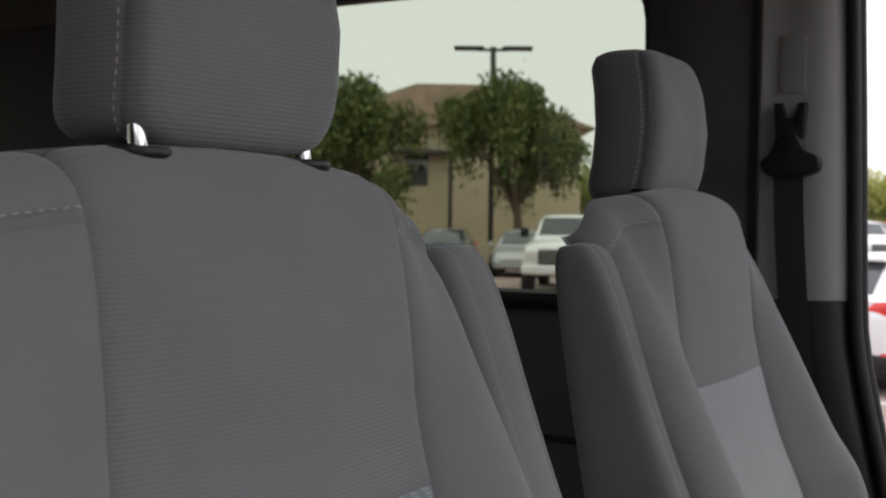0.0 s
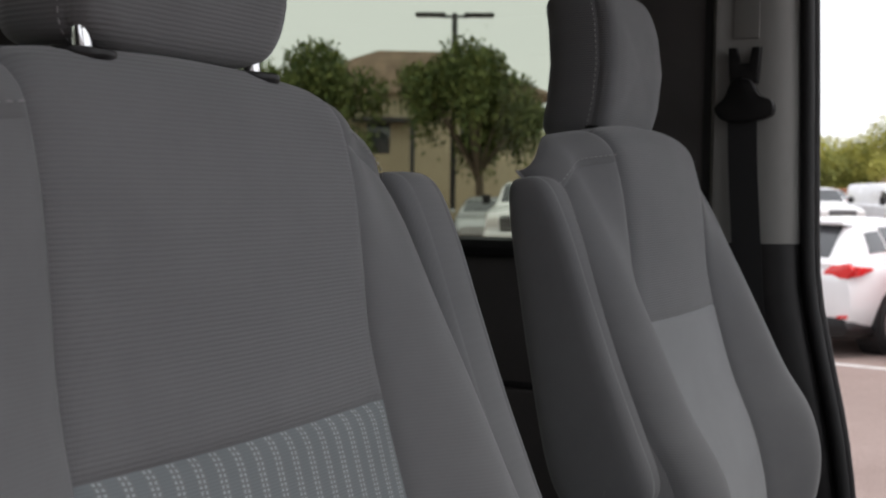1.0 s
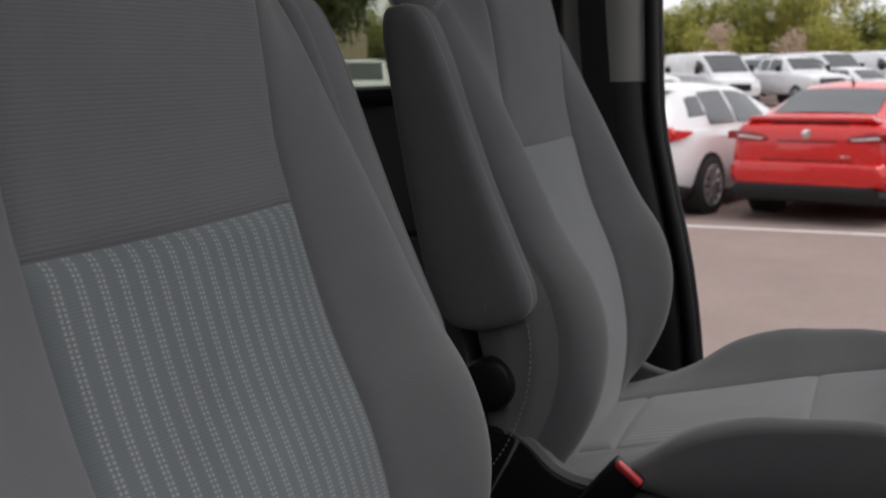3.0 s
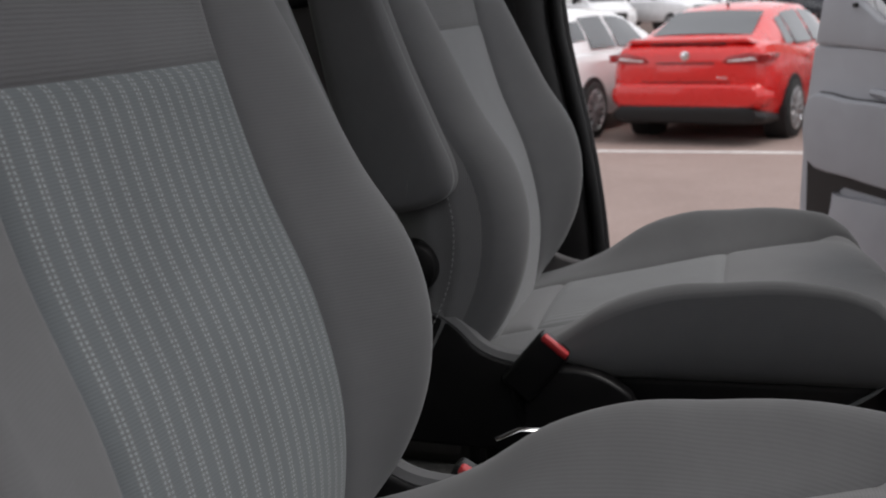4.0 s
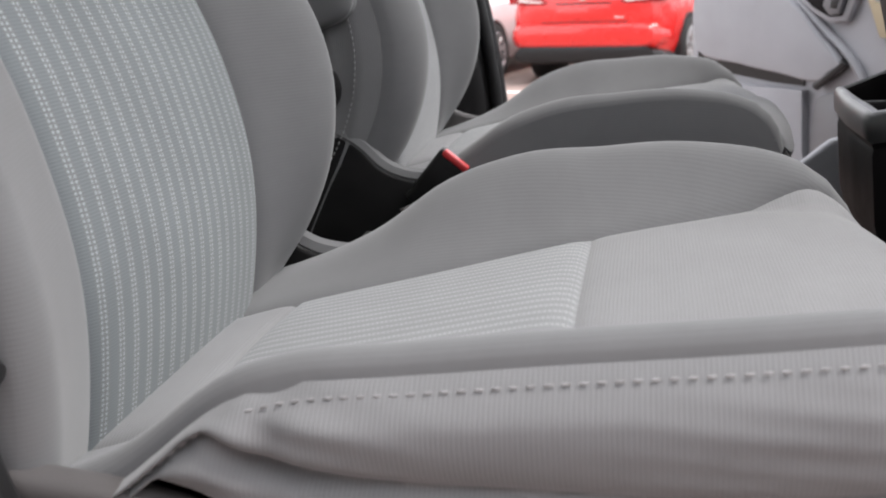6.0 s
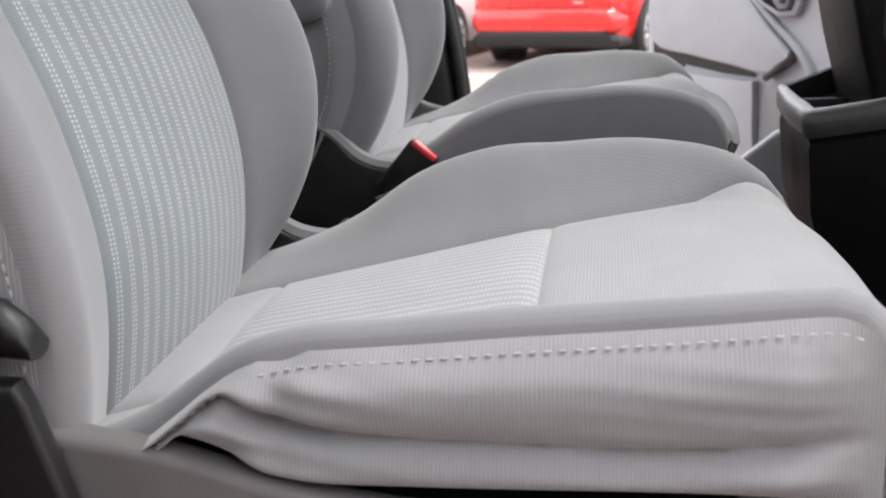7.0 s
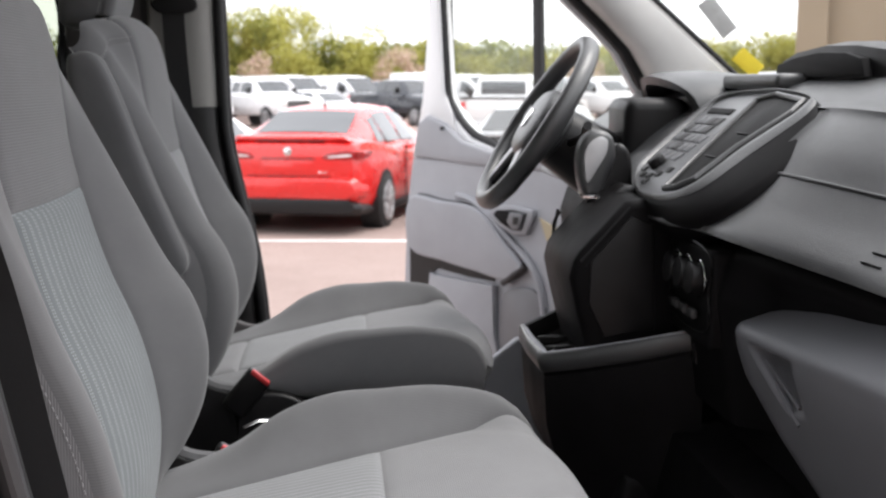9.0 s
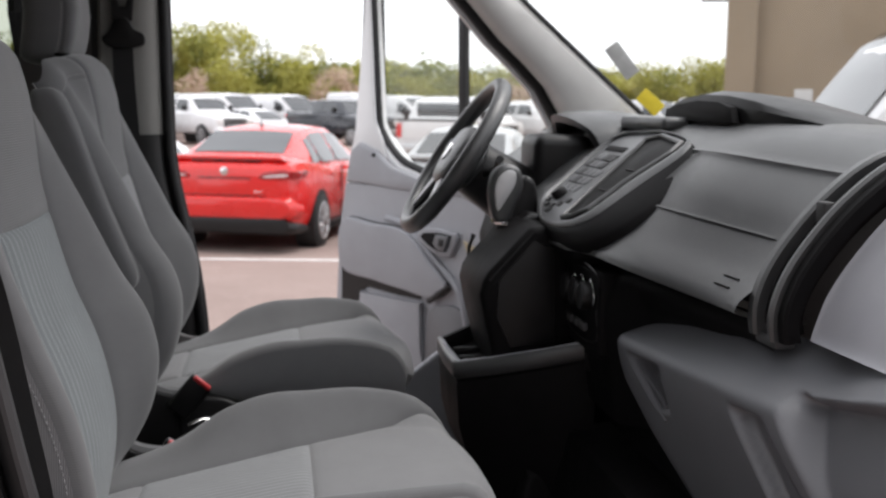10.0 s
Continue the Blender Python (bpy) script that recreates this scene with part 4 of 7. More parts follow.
def low_at(y, t):
    x, z = low(t)
    out = max(0.0, -0.335 - y)
    x += 0.14 * out + 0.05 * math.exp(min(0.0, (y - GLOVE_END(z)) / 0.010))
    shelf = max(0.0, (0.17 - t) / 0.17)
    z += shelf * (0.012 * smooth((-0.5 - y) / 0.1) - 0.030 * smooth((y + 0.45) / 0.2))
    z += 0.045 * smooth((-0.77 - y) / 0.2) * smooth((0.60 - t) / 0.35)
    x += pull_depth(y, z)
    # slanted slot beside the corner, and the scooped pocket past it
    lo, hi = -0.674 - (1.389 - z) * 0.72, -0.764 - (1.380 - z) * 0.84
    x += 0.026 * smooth((1.388 - z) / 0.012) * smooth((lo - y) / 0.008) * smooth((y - hi) / 0.008)
    brow = 1.428 + 0.2 * max(0.0, -0.81 - y)
    x += 0.060 * smooth((brow - z) / 0.022) * smooth((-0.785 - (1.397 - z) * 0.73 - y) / 0.022) * (1 - 0.75 * smooth((brow - z) / 0.13))
    return (x, y, z)


quilt("lower_glovebox", low_at, (lambda t: GLOVE_END(low(t)[1]), -0.972), (0.0, 1.0), DASH_GREY, dash, (0, 0, 0, 0), na=130, nb=110, out=1, uv=lambda a, b: (a, b), label="grey moulded lower glovebox panel")
for z in (1.372, 1.350):
    y0 = -0.378 - (1.390 - z) * 1.24
    rib = [(0.474 + 0.14 * max(0.0, -0.335 - y) + 0.012, y, z - 0.010 * k) for k, y in enumerate(np.linspace(y0 - 0.006, -0.492, 5))]
    part("pull_rib", tube(rib, 0.0032, 6), DASH_GREY, dash)
# side vent that wraps over the pad's end
VENT = [(0.98, 1.700), (0.86, 1.712), (0.775, 1.708), (0.715, 1.688), (0.66, 1.645), (0.62, 1.600), (0.588, 1.552), (0.572, 1.505), (0.575, 1.470)]
vent_at, VENT_LEN = along(VENT)


def vent_strip(name, y0, y1, lift, material, t0=0.0, t1=1.0, label="", thick=0.02):
    rings = []
    for t in np.linspace(t0, t1, 34):
        x, z = vent_at(t)
        x2, z2 = vent_at(min(t + 0.01, 1.0))
        x1, z1 = vent_at(max(t - 0.01, 0.0))
        n = Vector((-(z2 - z1), 0, x2 - x1)).normalized() * -1
        o = Vector((x, 0, z)) + n * lift
        i = o - n * thick
        r = min(0.004, (y1 - y0) * 0.3)
        rings.append([(o.x, y0 + r, o.z), (o.x, y1 - r, o.z), ((o - n * r).x, y1, (o - n * r).z), (i.x, y1, i.z), (i.x, y0, i.z), ((o - n * r).x, y0, (o - n * r).z)])
    return part(name, lofted(rings), material, dash, label)


vent_strip("vent_inner_rim", -0.652, -0.630, 0.010, BLACK_SOFT, label="grained vent surround")
vent_strip("vent_throat", -0.690, -0.652, -0.020, BLACK_SHADED)
vent_strip("vent_slat", -0.668, -0.664, 0.0, BLACK_SHADED, 0.42, 0.97, thick=0.03)
vent_strip("vent_slat", -0.682, -0.678, 0.0, BLACK_SHADED, 0.42, 0.97, thick=0.03)
vent_strip("vent_outer_rim", -0.704, -0.690, 0.010, BLACK_SOFT)
vent_strip("vent_cheek", -0.728, -0.704, 0.002, BLACK_SHADED)
x, z = vent_at(0.66)
part("vent_tab", box((x - 0.012, -0.684, z - 0.02), (x + 0.004, -0.660, z + 0.012), 0.003), GREY_DARK, dash)
part("vent_foot", box((0.572, -0.700, 1.458), (0.60, -0.636, 1.474), 0.004), BLACK_SOFT, dash)
# pale end of the dash towards the passenger's door
CAP = [(1.05, 1.700), (0.90, 1.700), (0.80, 1.690), (0.73, 1.655), (0.675, 1.60), (0.632, 1.54), (0.614, 1.495), (0.604, 1.458)]
cap, CAP_LEN = along(CAP)


def cap_at(y, t):
    x, z = cap(t)
    k = smooth((-0.72 - y) / 0.30)
    return (x + 0.10 * k * (1 - t), y, z - 0.03 * k * (1 - t) + 0.0 * t)


quilt("end_cap", cap_at, (-0.975, -0.728), (0.0, 0.97), CAP_GREY, dash, (0, 1, 0, 1), depth=0.004, width=0.004, na=16, nb=20, out=-1, label="pale grey end panel of the dashboard")
cx, cy, cz = cap_at(-0.845, 0.70)
part("cap_socket", cyl((cx - 0.004, cy, cz + 0.004), (-0.75, -0.1, 0.6), 0.030, 0.012, 24, 0.004), DOOR_GREY, dash)
part("cap_socket_hole", cyl((cx - 0.009, cy, cz + 0.008), (-0.75, -0.1, 0.6), 0.021, 0.012, 24, 0.002), GREY_DARK, dash)

# centre stack: a sloped silver and black face
EV = Vector((0.235, 0, 0.165)).normalized()
EN = Vector((-0.165, 0, 0.235)).normalized()
STACK0 = Vector((0.418, 0, 1.533))


def on_stack(y, v, h=0.0):
    return STACK0 + EV * v + EN * h + Vector((0, y, 0))


def stack_plate(name, outline, h0, h1, material, label="", bevel=0.004):
    bm = prism(outline, h0, h1, 'z', bevel)
    m = Matrix((( EV.x, 0, EN.x, STACK0.x), (0, 1, 0, STACK0.y), (EV.z, 0, EN.z, STACK0.z), (0, 0, 0, 1)))
    bmesh.ops.transform(bm, matrix=m, verts=bm.verts[:])
    return part(name, bm, material, dash, label)


RIM_OUT = curve2c([(0.007, -0.086), (0.014, 0.05), (0.069, 0.210), (0.129, 0.272), (0.218, 0.295), (0.289, 0.285), (0.312, 0.115), (0.316, 0.0), (0.292, -0.16), (0.273, -0.222), (0.230, -0.258), (0.149, -0.282), (0.061, -0.262), (0.021, -0.190)], 5)
RIM_IN = curve2c([(0.026, -0.04), (0.033, 0.05), (0.075, 0.165), (0.145, 0.215), (0.235, 0.250), (0.284, 0.235), (0.299, 0.10), (0.302, 0.0), (0.288, -0.135), (0.272, -0.160), (0.240, -0.168), (0.155, -0.148), (0.070, -0.158), (0.036, -0.115)], 5)


def rim_ring(k, h):
    return [on_stack(b + (d - b) * k, a + (c - a) * k, h) for (a, b), (c, d) in zip(RIM_IN, RIM_OUT)]


part("stack_bead", lofted([rim_ring(k, h) for k, h in ((-0.06, -0.004), (0.0, 0.006), (0.08, 0.011), (0.20, 0.011), (0.34, 0.004))], True, False), BLACK_SOFT, dash, "raised black rim", 70)
# The flank's shade is put into its near-black colour.
part("stack_flank", lofted([rim_ring(k, h) for k, h in ((0.34, 0.0035), (0.60, -0.006), (0.88, -0.016), (1.0, -0.026), (0.98, -0.045), (0.8, -0.065))], True, True), BLACK_SHADED, dash, "flank flowing into the pad, its shade painted near-black", 70)
stack_plate("stack_face", [(a, b) for a, b in RIM_IN], -0.004, 0.004, RADIO_FACE, "silver-grey radio face", 0.001)
SHELF = [(0.046, -0.070), (0.10, -0.040), (0.19, 0.016), (0.276, 0.056), (0.293, 0.004), (0.279, -0.132), (0.250, -0.148), (0.159, -0.126), (0.080, -0.136), (0.055, -0.112)]
stack_plate("shelf_screen", SHELF, 0.002, 0.006, BLACK_SHADED, "dark display screen", 0.001)
part("screen_bead", tube([on_stack(b, a, 0.007) for a, b in SHELF], 0.0055, 8, closed=True), BLACK_SOFT, dash, "black frame of the display")
for v in (0.13, 0.19):
    stack_plate("shelf_rib", [(v, -0.10), (v + 0.002, -0.10), (v + 0.002, -0.05), (v, -0.05)], 0.006, 0.0085, GREY_DARK, "", 0.0005)
stack_plate("disc_slot", [(0.237, 0.100), (0.252, 0.106), (0.252, 0.232), (0.237, 0.222)], 0.002, 0.0060, BLACK_SHADED, "dark disc slot", 0.001)
rng = random.Random(5)
for v in (0.118, 0.143, 0.168, 0.193, 0.216):
    for y in (0.040, 0.072, 0.104, 0.136, 0.168, 0.200):
        if y > 0.115 + v * 0.52 or y < v * 0.42 - 0.005:
            continue
        stack_plate("radio_button", [(v - 0.010, y - 0.014), (v + 0.010, y - 0.014), (v + 0.010, y + 0.014), (v - 0.010, y + 0.014)], 0.002, 0.0066, GREY_DARK if rng.random() < 0.35 else RADIO_FACE, "", 0.002)
part("radio_knob", cyl(on_stack(0.105, 0.092, 0.010), EN, 0.015, 0.020, 24, 0.004), BLACK, dash, "black radio knob")
for y, v in ((0.075, 0.064), (0.045, 0.072), (0.110, 0.062), (0.020, 0.086), (0.060, 0.050), (0.140, 0.075)):
    stack_plate("radio_key", [(v - 0.006, y - 0.012), (v + 0.006, y - 0.009), (v + 0.006, y + 0.012), (v - 0.006, y + 0.009)], 0.002, 0.0075, BLACK, "", 0.002)
# storage hood on the top, above the stack
rings = []
for y, h, d in ((0.195, 0.002, 0.02), (0.188, 0.030, 0.0), (0.12, 0.042, -0.004), (0.0, 0.050, -0.006), (-0.11, 0.047, -0.002), (-0.19, 0.038, 0.01), (-0.30, 0.018, 0.03), (-0.37, 0.002, 0.05)):
    rings.append([(0.735 + d, y, 1.72), (0.728 + d, y, 1.737 + h * 0.6), (0.735 + d, y, 1.735 + h), (0.77 + d, y, 1.738 + h * 1.08), (0.86, y, 1.738 + h * 0.9), (0.97, y, 1.724 + h * 0.4), (1.0, y, 1.70)])
part("storage_hood", lofted(rings), BLACK, dash, "hooded bin on the dash top")
# A flat plate; the mouth's shade is only its near-black colour.
part("storage_mouth", prism([(0.180, 1.735), (0.174, 1.758), (0.10, 1.768), (0.0, 1.775), (-0.10, 1.772), (-0.155, 1.762), (-0.17, 1.735)], 0.7165, 0.732, 'x', 0.003), BLACK_SHADED, dash, "near-black plate painted as the shaded mouth of the bin")
part("sensor_pad", box((0.67, 0.05, 1.715), (0.76, 0.33, 1.742), 0.010, 3), BLACK_SOFT, dash)
# instrument hood: an arch with a dark hollow
rings = []
for x, k, lift in ((0.572, 1.0, 0.0), (0.60, 1.03, 0.006), (0.68, 1.05, 0.008), (0.80, 1.0, 0.0), (0.92, 0.9, -0.03)):
    ring = []
    for a in np.linspace(0, math.pi, 17):
        ring.append((x + 0.05 * abs(math.cos(a)) ** 2, 0.50 + 0.20 * k * math.cos(a), 1.655 + lift + 0.085 * k * math.sin(a) ** 0.7))
    for a in np.linspace(math.pi, 0, 17):
        ring.append((x + 0.008 + 0.05 * abs(math.cos(a)) ** 2, 0.50 + (0.20 * k - 0.014) * math.cos(a), 1.645 + lift + (0.085 * k - 0.006) * math.sin(a) ** 0.7))
    rings.append(ring)
part("instrument_hood", lofted(rings), BLACK_SOFT, dash, "arched black instrument hood", 50)
part("instrument_face", box((0.66, 0.33, 1.52), (0.70, 0.67, 1.70), 0.02), BLACK, dash)
part("instrument_bezel", tube([(0.655, 0.50 + 0.16 * math.cos(a), 1.625 + 0.07 * math.sin(a)) for a in np.linspace(0, 2 * math.pi, 28, endpoint=False)], 0.006, 8, closed=True), SILVER, dash)
# tower under the stack, with the climate panel beside it
TOWER = [(0.318, 1.446), (0.328, 1.462), (0.400, 1.541), (0.43, 1.545), (0.60, 1.52), (0.60, 1.29), (0.345, 1.285), (0.325, 1.36), (0.312, 1.42)]
part("tower", prism(TOWER, -0.040, 0.215, 'y', 0.014, 3), BLACK_SHADED, dash, "black tower below the centre stack")
part("tower_inlay", prism([(0.345, 1.448), (0.408, 1.518), (0.445, 1.505), (0.45, 1.335), (0.368, 1.325), (0.342, 1.38)], -0.0435, -0.035, 'y', 0.003), BLACK, dash)
for off in (0.008, 0.016):
    part("tower_trim", tube([(0.323 + off * 0.8, -0.038, 1.455 - off), (0.402 + off * 0.7, -0.038, 1.541 - off)], 0.0022, 6), BLACK, dash)
part("climate_panel", box((0.468, -0.262, 1.350), (0.55, -0.062, 1.494), 0.008, 3), BLACK_SHADED, dash, "black climate control panel")
part("climate_rim", tube([(0.467, y, z) for y, z in curve2c([(-0.075, 1.375), (-0.245, 1.375), (-0.252, 1.43), (-0.245, 1.49), (-0.075, 1.49), (-0.068, 1.43)], 5)], 0.0018, 6, closed=True), BLACK, dash)
for y in (-0.105, -0.160, -0.215):
    part("climate_knob", cyl((0.460, y, 1.448), (-1, 0, 0.1), 0.0235, 0.026, 28, 0.004), BLACK, dash, "black climate knob")
    part("knob_ring", tube([(0.465, y + 0.0265 * math.cos(a), 1.448 + 0.0265 * math.sin(a)) for a in np.linspace(0, 2 * math.pi, 24, endpoint=False)], 0.0013, 6, closed=True), CHROME, dash, "thin chrome ring")
for y in (-0.12, -0.16, -0.20):
    part("climate_button", box((0.455, y - 0.014, 1.388), (0.465, y + 0.014, 1.402), 0.003), GREY_DARK, dash)

# ---- console with the cup holders ----
console = empty("console", label="black floor console tray with two cup holders", category="console")
RIM = [(0.276, 0.235), (0.272, 0.12), (0.276, -0.002), (0.34, -0.045), (0.42, -0.085), (0.515, -0.118), (0.53, -0.05), (0.53, 0.20), (0.45, 0.31), (0.36, 0.29)]
rimz = lambda x: 1.288 + max(0.0, x - 0.28) * 0.27


def inset(ring, d):
    mx = sum(p[0] for p in ring) / len(ring)
    my = sum(p[1] for p in ring) / len(ring)
    out = []
    for a, b in ring:
        v = Vector((a - mx, b - my))
        v *= max(0.0, 1 - d / v.length)
        out.append((mx + v.x, my + v.y))
    return out


dense = []
for i in range(len(RIM)):
    a, b = RIM[i], RIM[(i + 1) % len(RIM)]
    for k in range(4):
        t = k / 4
        dense.append((a[0] + (b[0] - a[0]) * t, a[1] + (b[1] - a[1]) * t))
rings = []
for d, dz in ((0.045, -0.034), (0.022, -0.032), (0.016, -0.006), (0.013, 0.0), (0.003, 0.001), (0.0, -0.004), (0.003, -0.030), (0.006, -0.036), (0.004, -0.042), (0.010, -0.12), (0.014, -0.18), (0.022, -0.24), (0.034, -0.30), (0.05, -0.37), (0.065, -0.44), (0.075, -0.50), (0.08, -0.57)):
    taper = 0.19 * smooth((-dz - 0.10) / 0.45)
    rings.append([(x + taper * (0.53 - x) / 0.26, y, rimz(x) + dz) for x, y in inset(dense, d)])
part("tray", lofted(rings, True, True), BLACK_SHADED, console, "black tray body", 35)
band = [[(x, y, rimz(x) + dz) for x, y in inset(dense, d)[0:25]] for d, dz in ((0.012, 0.0025), (0.003, 0.0035), (-0.002, -0.001), (-0.003, -0.010), (-0.002, -0.026), (0.004, -0.030))]
part("tray_band", lofted(band, False, False), BLACK_SOFT, console, "worn grey band round the tray", 60)
# Pale tube along the worn lip; the lip's highlight is its colour.
part("tray_highlight", tube([(x, y, rimz(x) + 0.001) for x, y in inset(dense, 0.0075)[1:22]], 0.0050, 8, 0.7), CAP_GREY, console, "worn tray edge with its highlight painted pale grey")
for cxy in ((0.345, 0.05), (0.415, 0.155)):
    part("cup_ring", tube([(cxy[0] + 0.042 * math.cos(a), cxy[1] + 0.042 * math.sin(a), rimz(cxy[0]) - 0.029) for a in np.linspace(0, 2 * math.pi, 28, endpoint=False)], 0.005, 8, closed=True), BLACK, console)
    part("cup_floor", cyl((cxy[0], cxy[1], rimz(cxy[0]) - 0.033), (0, 0, 1), 0.037, 0.006, 28, 0.001), RUBBER, console)
part("coin_ring", tube([(0.43 + 0.022 * math.cos(a), 0.0 + 0.02 * math.sin(a), rimz(0.43) - 0.03) for a in np.linspace(0, 2 * math.pi, 20, endpoint=False)], 0.0022, 6, closed=True), CHROME, console, "small chrome ring")
for y in (0.02, 0.10, 0.18):
    part("tray_rib", box((0.30, y - 0.004, 1.255), (0.50, y + 0.004, 1.280), 0.002), BLACK, console)
part("console_end", box((0.488, -0.135, 1.300), (0.512, -0.118, 1.352), 0.003), BLACK, console)
part("console_foot", prism([(0.36, 0.72), (0.35, 0.86), (0.40, 1.10), (0.62, 1.10), (0.62, 0.72)], -0.06, 0.22, 'y', 0.02, 3), BLACK_SHADED, console)
tagged(part("footwell_lip", tube([(0.444, 0.20, 1.002), (0.434, 0.05, 1.001), (0.430, -0.10, 1.001), (0.430, -0.33, 0.998)], 0.006, 8), SILVER), "thin grey metal edge above the passenger's footwell", "trim", kind="structure")
# The footwell's deep shade is painted as this near-black panel.
tagged(part("footwell_shade_panel", prism([(0.436, 1.004), (0.47, 1.18), (0.60, 1.20), (0.66, 1.10), (0.66, 0.72), (0.50, 0.72), (0.49, 0.96)], -0.96, -0.066, 'y', 0.006), BLACK_SHADED), "near-black panel that paints the shade in the passenger footwell", "footwell panel", kind="structure")

# ---- gear lever ----
lever = empty("gear_lever", label="black gear lever with a metal face with the sky's reflection put into its pale colour and leather boot", category="gear lever")
LOOP = curve2c([(0.372, 1.536), (0.362, 1.570), (0.361, 1.605), (0.370, 1.632), (0.394, 1.646), (0.420, 1.636), (0.428, 1.600), (0.412, 1.556), (0.398, 1.530)], 5)
SILVERED = curve2c([(0.377, 1.556), (0.371, 1.585), (0.372, 1.607), (0.381, 1.625), (0.398, 1.635), (0.411, 1.628), (0.409, 1.606), (0.394, 1.580)], 5)
part("knob", prism(LOOP, 0.146, 0.192, 'y', 0.014, 4), BLACK_SOFT, lever, "black gear knob")
part("knob_face", prism(SILVERED, 0.1415, 0.15, 'y', 0.003, 2), SATIN_SHEEN, lever, "metal face with the sky's reflection put into its pale colour")
part("knob_body", prism(curve2c([(0.40, 1.530), (0.418, 1.60), (0.436, 1.622), (0.455, 1.605), (0.460, 1.560), (0.452, 1.525)], 4), 0.155, 0.20, 'y', 0.012, 3), BLACK, lever)
part("shaft", tube([(0.388, 0.17, 1.545), (0.402, 0.172, 1.500)], [0.012, 0.018], 12), BLACK, lever)
part("boot", prism([(0.385, 1.490), (0.395, 1.53), (0.43, 1.556), (0.49, 1.545), (0.50, 1.49)], 0.09, 0.26, 'y', 0.012, 3), BLACK, lever)
part("boot_trim", tube([(0.386, 0.10, 1.535), (0.375, 0.18, 1.53), (0.386, 0.25, 1.535)], 0.0035, 8), CHROME, lever)
for k in range(3):
    part("loose_lead", tube(spline([(0.345, 0.22 + 0.012 * k, 1.50), (0.335, 0.235, 1.47 - 0.01 * k), (0.345, 0.225, 1.44), (0.36, 0.22 - 0.008 * k, 1.42)], 5), 0.003, 6), BLACK, lever)

# ---- steering wheel ----
WC = Vector((0.340, 0.462, 1.648))
WN = Vector((-0.838, 0, 0.545)).normalized()
WU = Vector((0.545, 0, 0.838)).normalized()
WY = Vector((0, 1, 0))
wheel = empty("steering_wheel", label="black leather steering wheel with silver spoke trim", category="steering wheel")


def on_wheel(a, r, h=0.0):
    return WC + WY * (r * math.cos(a)) + WU * (r * math.sin(a)) + WN * h


rim_pts = [on_wheel(a, 0.181) for a in np.linspace(0, 2 * math.pi, 72, endpoint=False)]
rings = []
for i in range(73):
    a = 2 * math.pi * i / 72
    c = on_wheel(a, 0.181)
    rad = (on_wheel(a, 1.0) - WC).normalized()
    rr = 0.0165 + 0.0015 * math.cos(2 * a) ** 8
    rings.append([c + rad * (rr * math.cos(t)) + WN * (rr * 1.15 * math.sin(t)) for t in np.linspace(0, 2 * math.pi, 16, endpoint=False)])
part("rim", lofted(rings, True, False), BLACK_SOFT, wheel, "black grained wheel rim")
rings = []
for h, s in ((-0.055, 0.55), (-0.045, 0.85), (-0.012, 1.0), (0.004, 0.96), (0.014, 0.82), (0.019, 0.5), (0.020, 0.05)):
    rings.append([on_wheel(a, 0.088 * s * (1 + 0.12 * math.cos(2 * a)), h) for a in np.linspace(0, 2 * math.pi, 36, endpoint=False)])
part("airbag_pad", lofted(rings), BLACK_SOFT, wheel, "black airbag pad")
part("badge", cyl(on_wheel(0, 0, 0.021), WN, 0.022, 0.004, 28, 0.001), CHROME, wheel, "plain bright oval badge")
for a in (radians(8), radians(172), radians(236), radians(304)):
    d = on_wheel(a, 1.0) - WC
    t = d.cross(WN).normalized()
    for nm, w, h0, h1, mat, r0, r1 in (("spoke", 0.021, -0.022, -0.002, BLACK, 0.06, 0.174), ("spoke_trim", 0.013, -0.004, 0.006, SILVER, 0.075, 0.166)):
        rings = []
        for r, k in ((r0, 1.3), ((r0 + r1) / 2, 0.9), (r1, 1.05)):
            c = WC + d * r
            rings.append([c + t * (w * k) + WN * h0, c + t * (w * k) + WN * h1, c - t * (w * k) + WN * h1, c - t * (w * k) + WN * h0])
        part(nm, lofted(rings), mat, wheel, "silver spoke trim" if mat is SILVER else "", 30)
part("column", tube([WC - WN * 0.04, WC - WN * 0.20, WC - WN * 0.36], [0.055, 0.068, 0.075], 16, 1.1), BLACK, wheel, "black steering column shroud")
part("column_cowl", box((0.50, 0.375, 1.545), (0.63, 0.545, 1.698), 0.025, 4), BLACK, wheel)
for s in (1, -1):
    a = WC - WN * 0.07
    part("stalk", tube([a + WY * (0.05 * s), a + WY * (0.13 * s) + WU * 0.02, a + WY * (0.20 * s) + WU * 0.035 + WN * 0.02], [0.008, 0.007, 0.009], 8), BLACK, wheel)

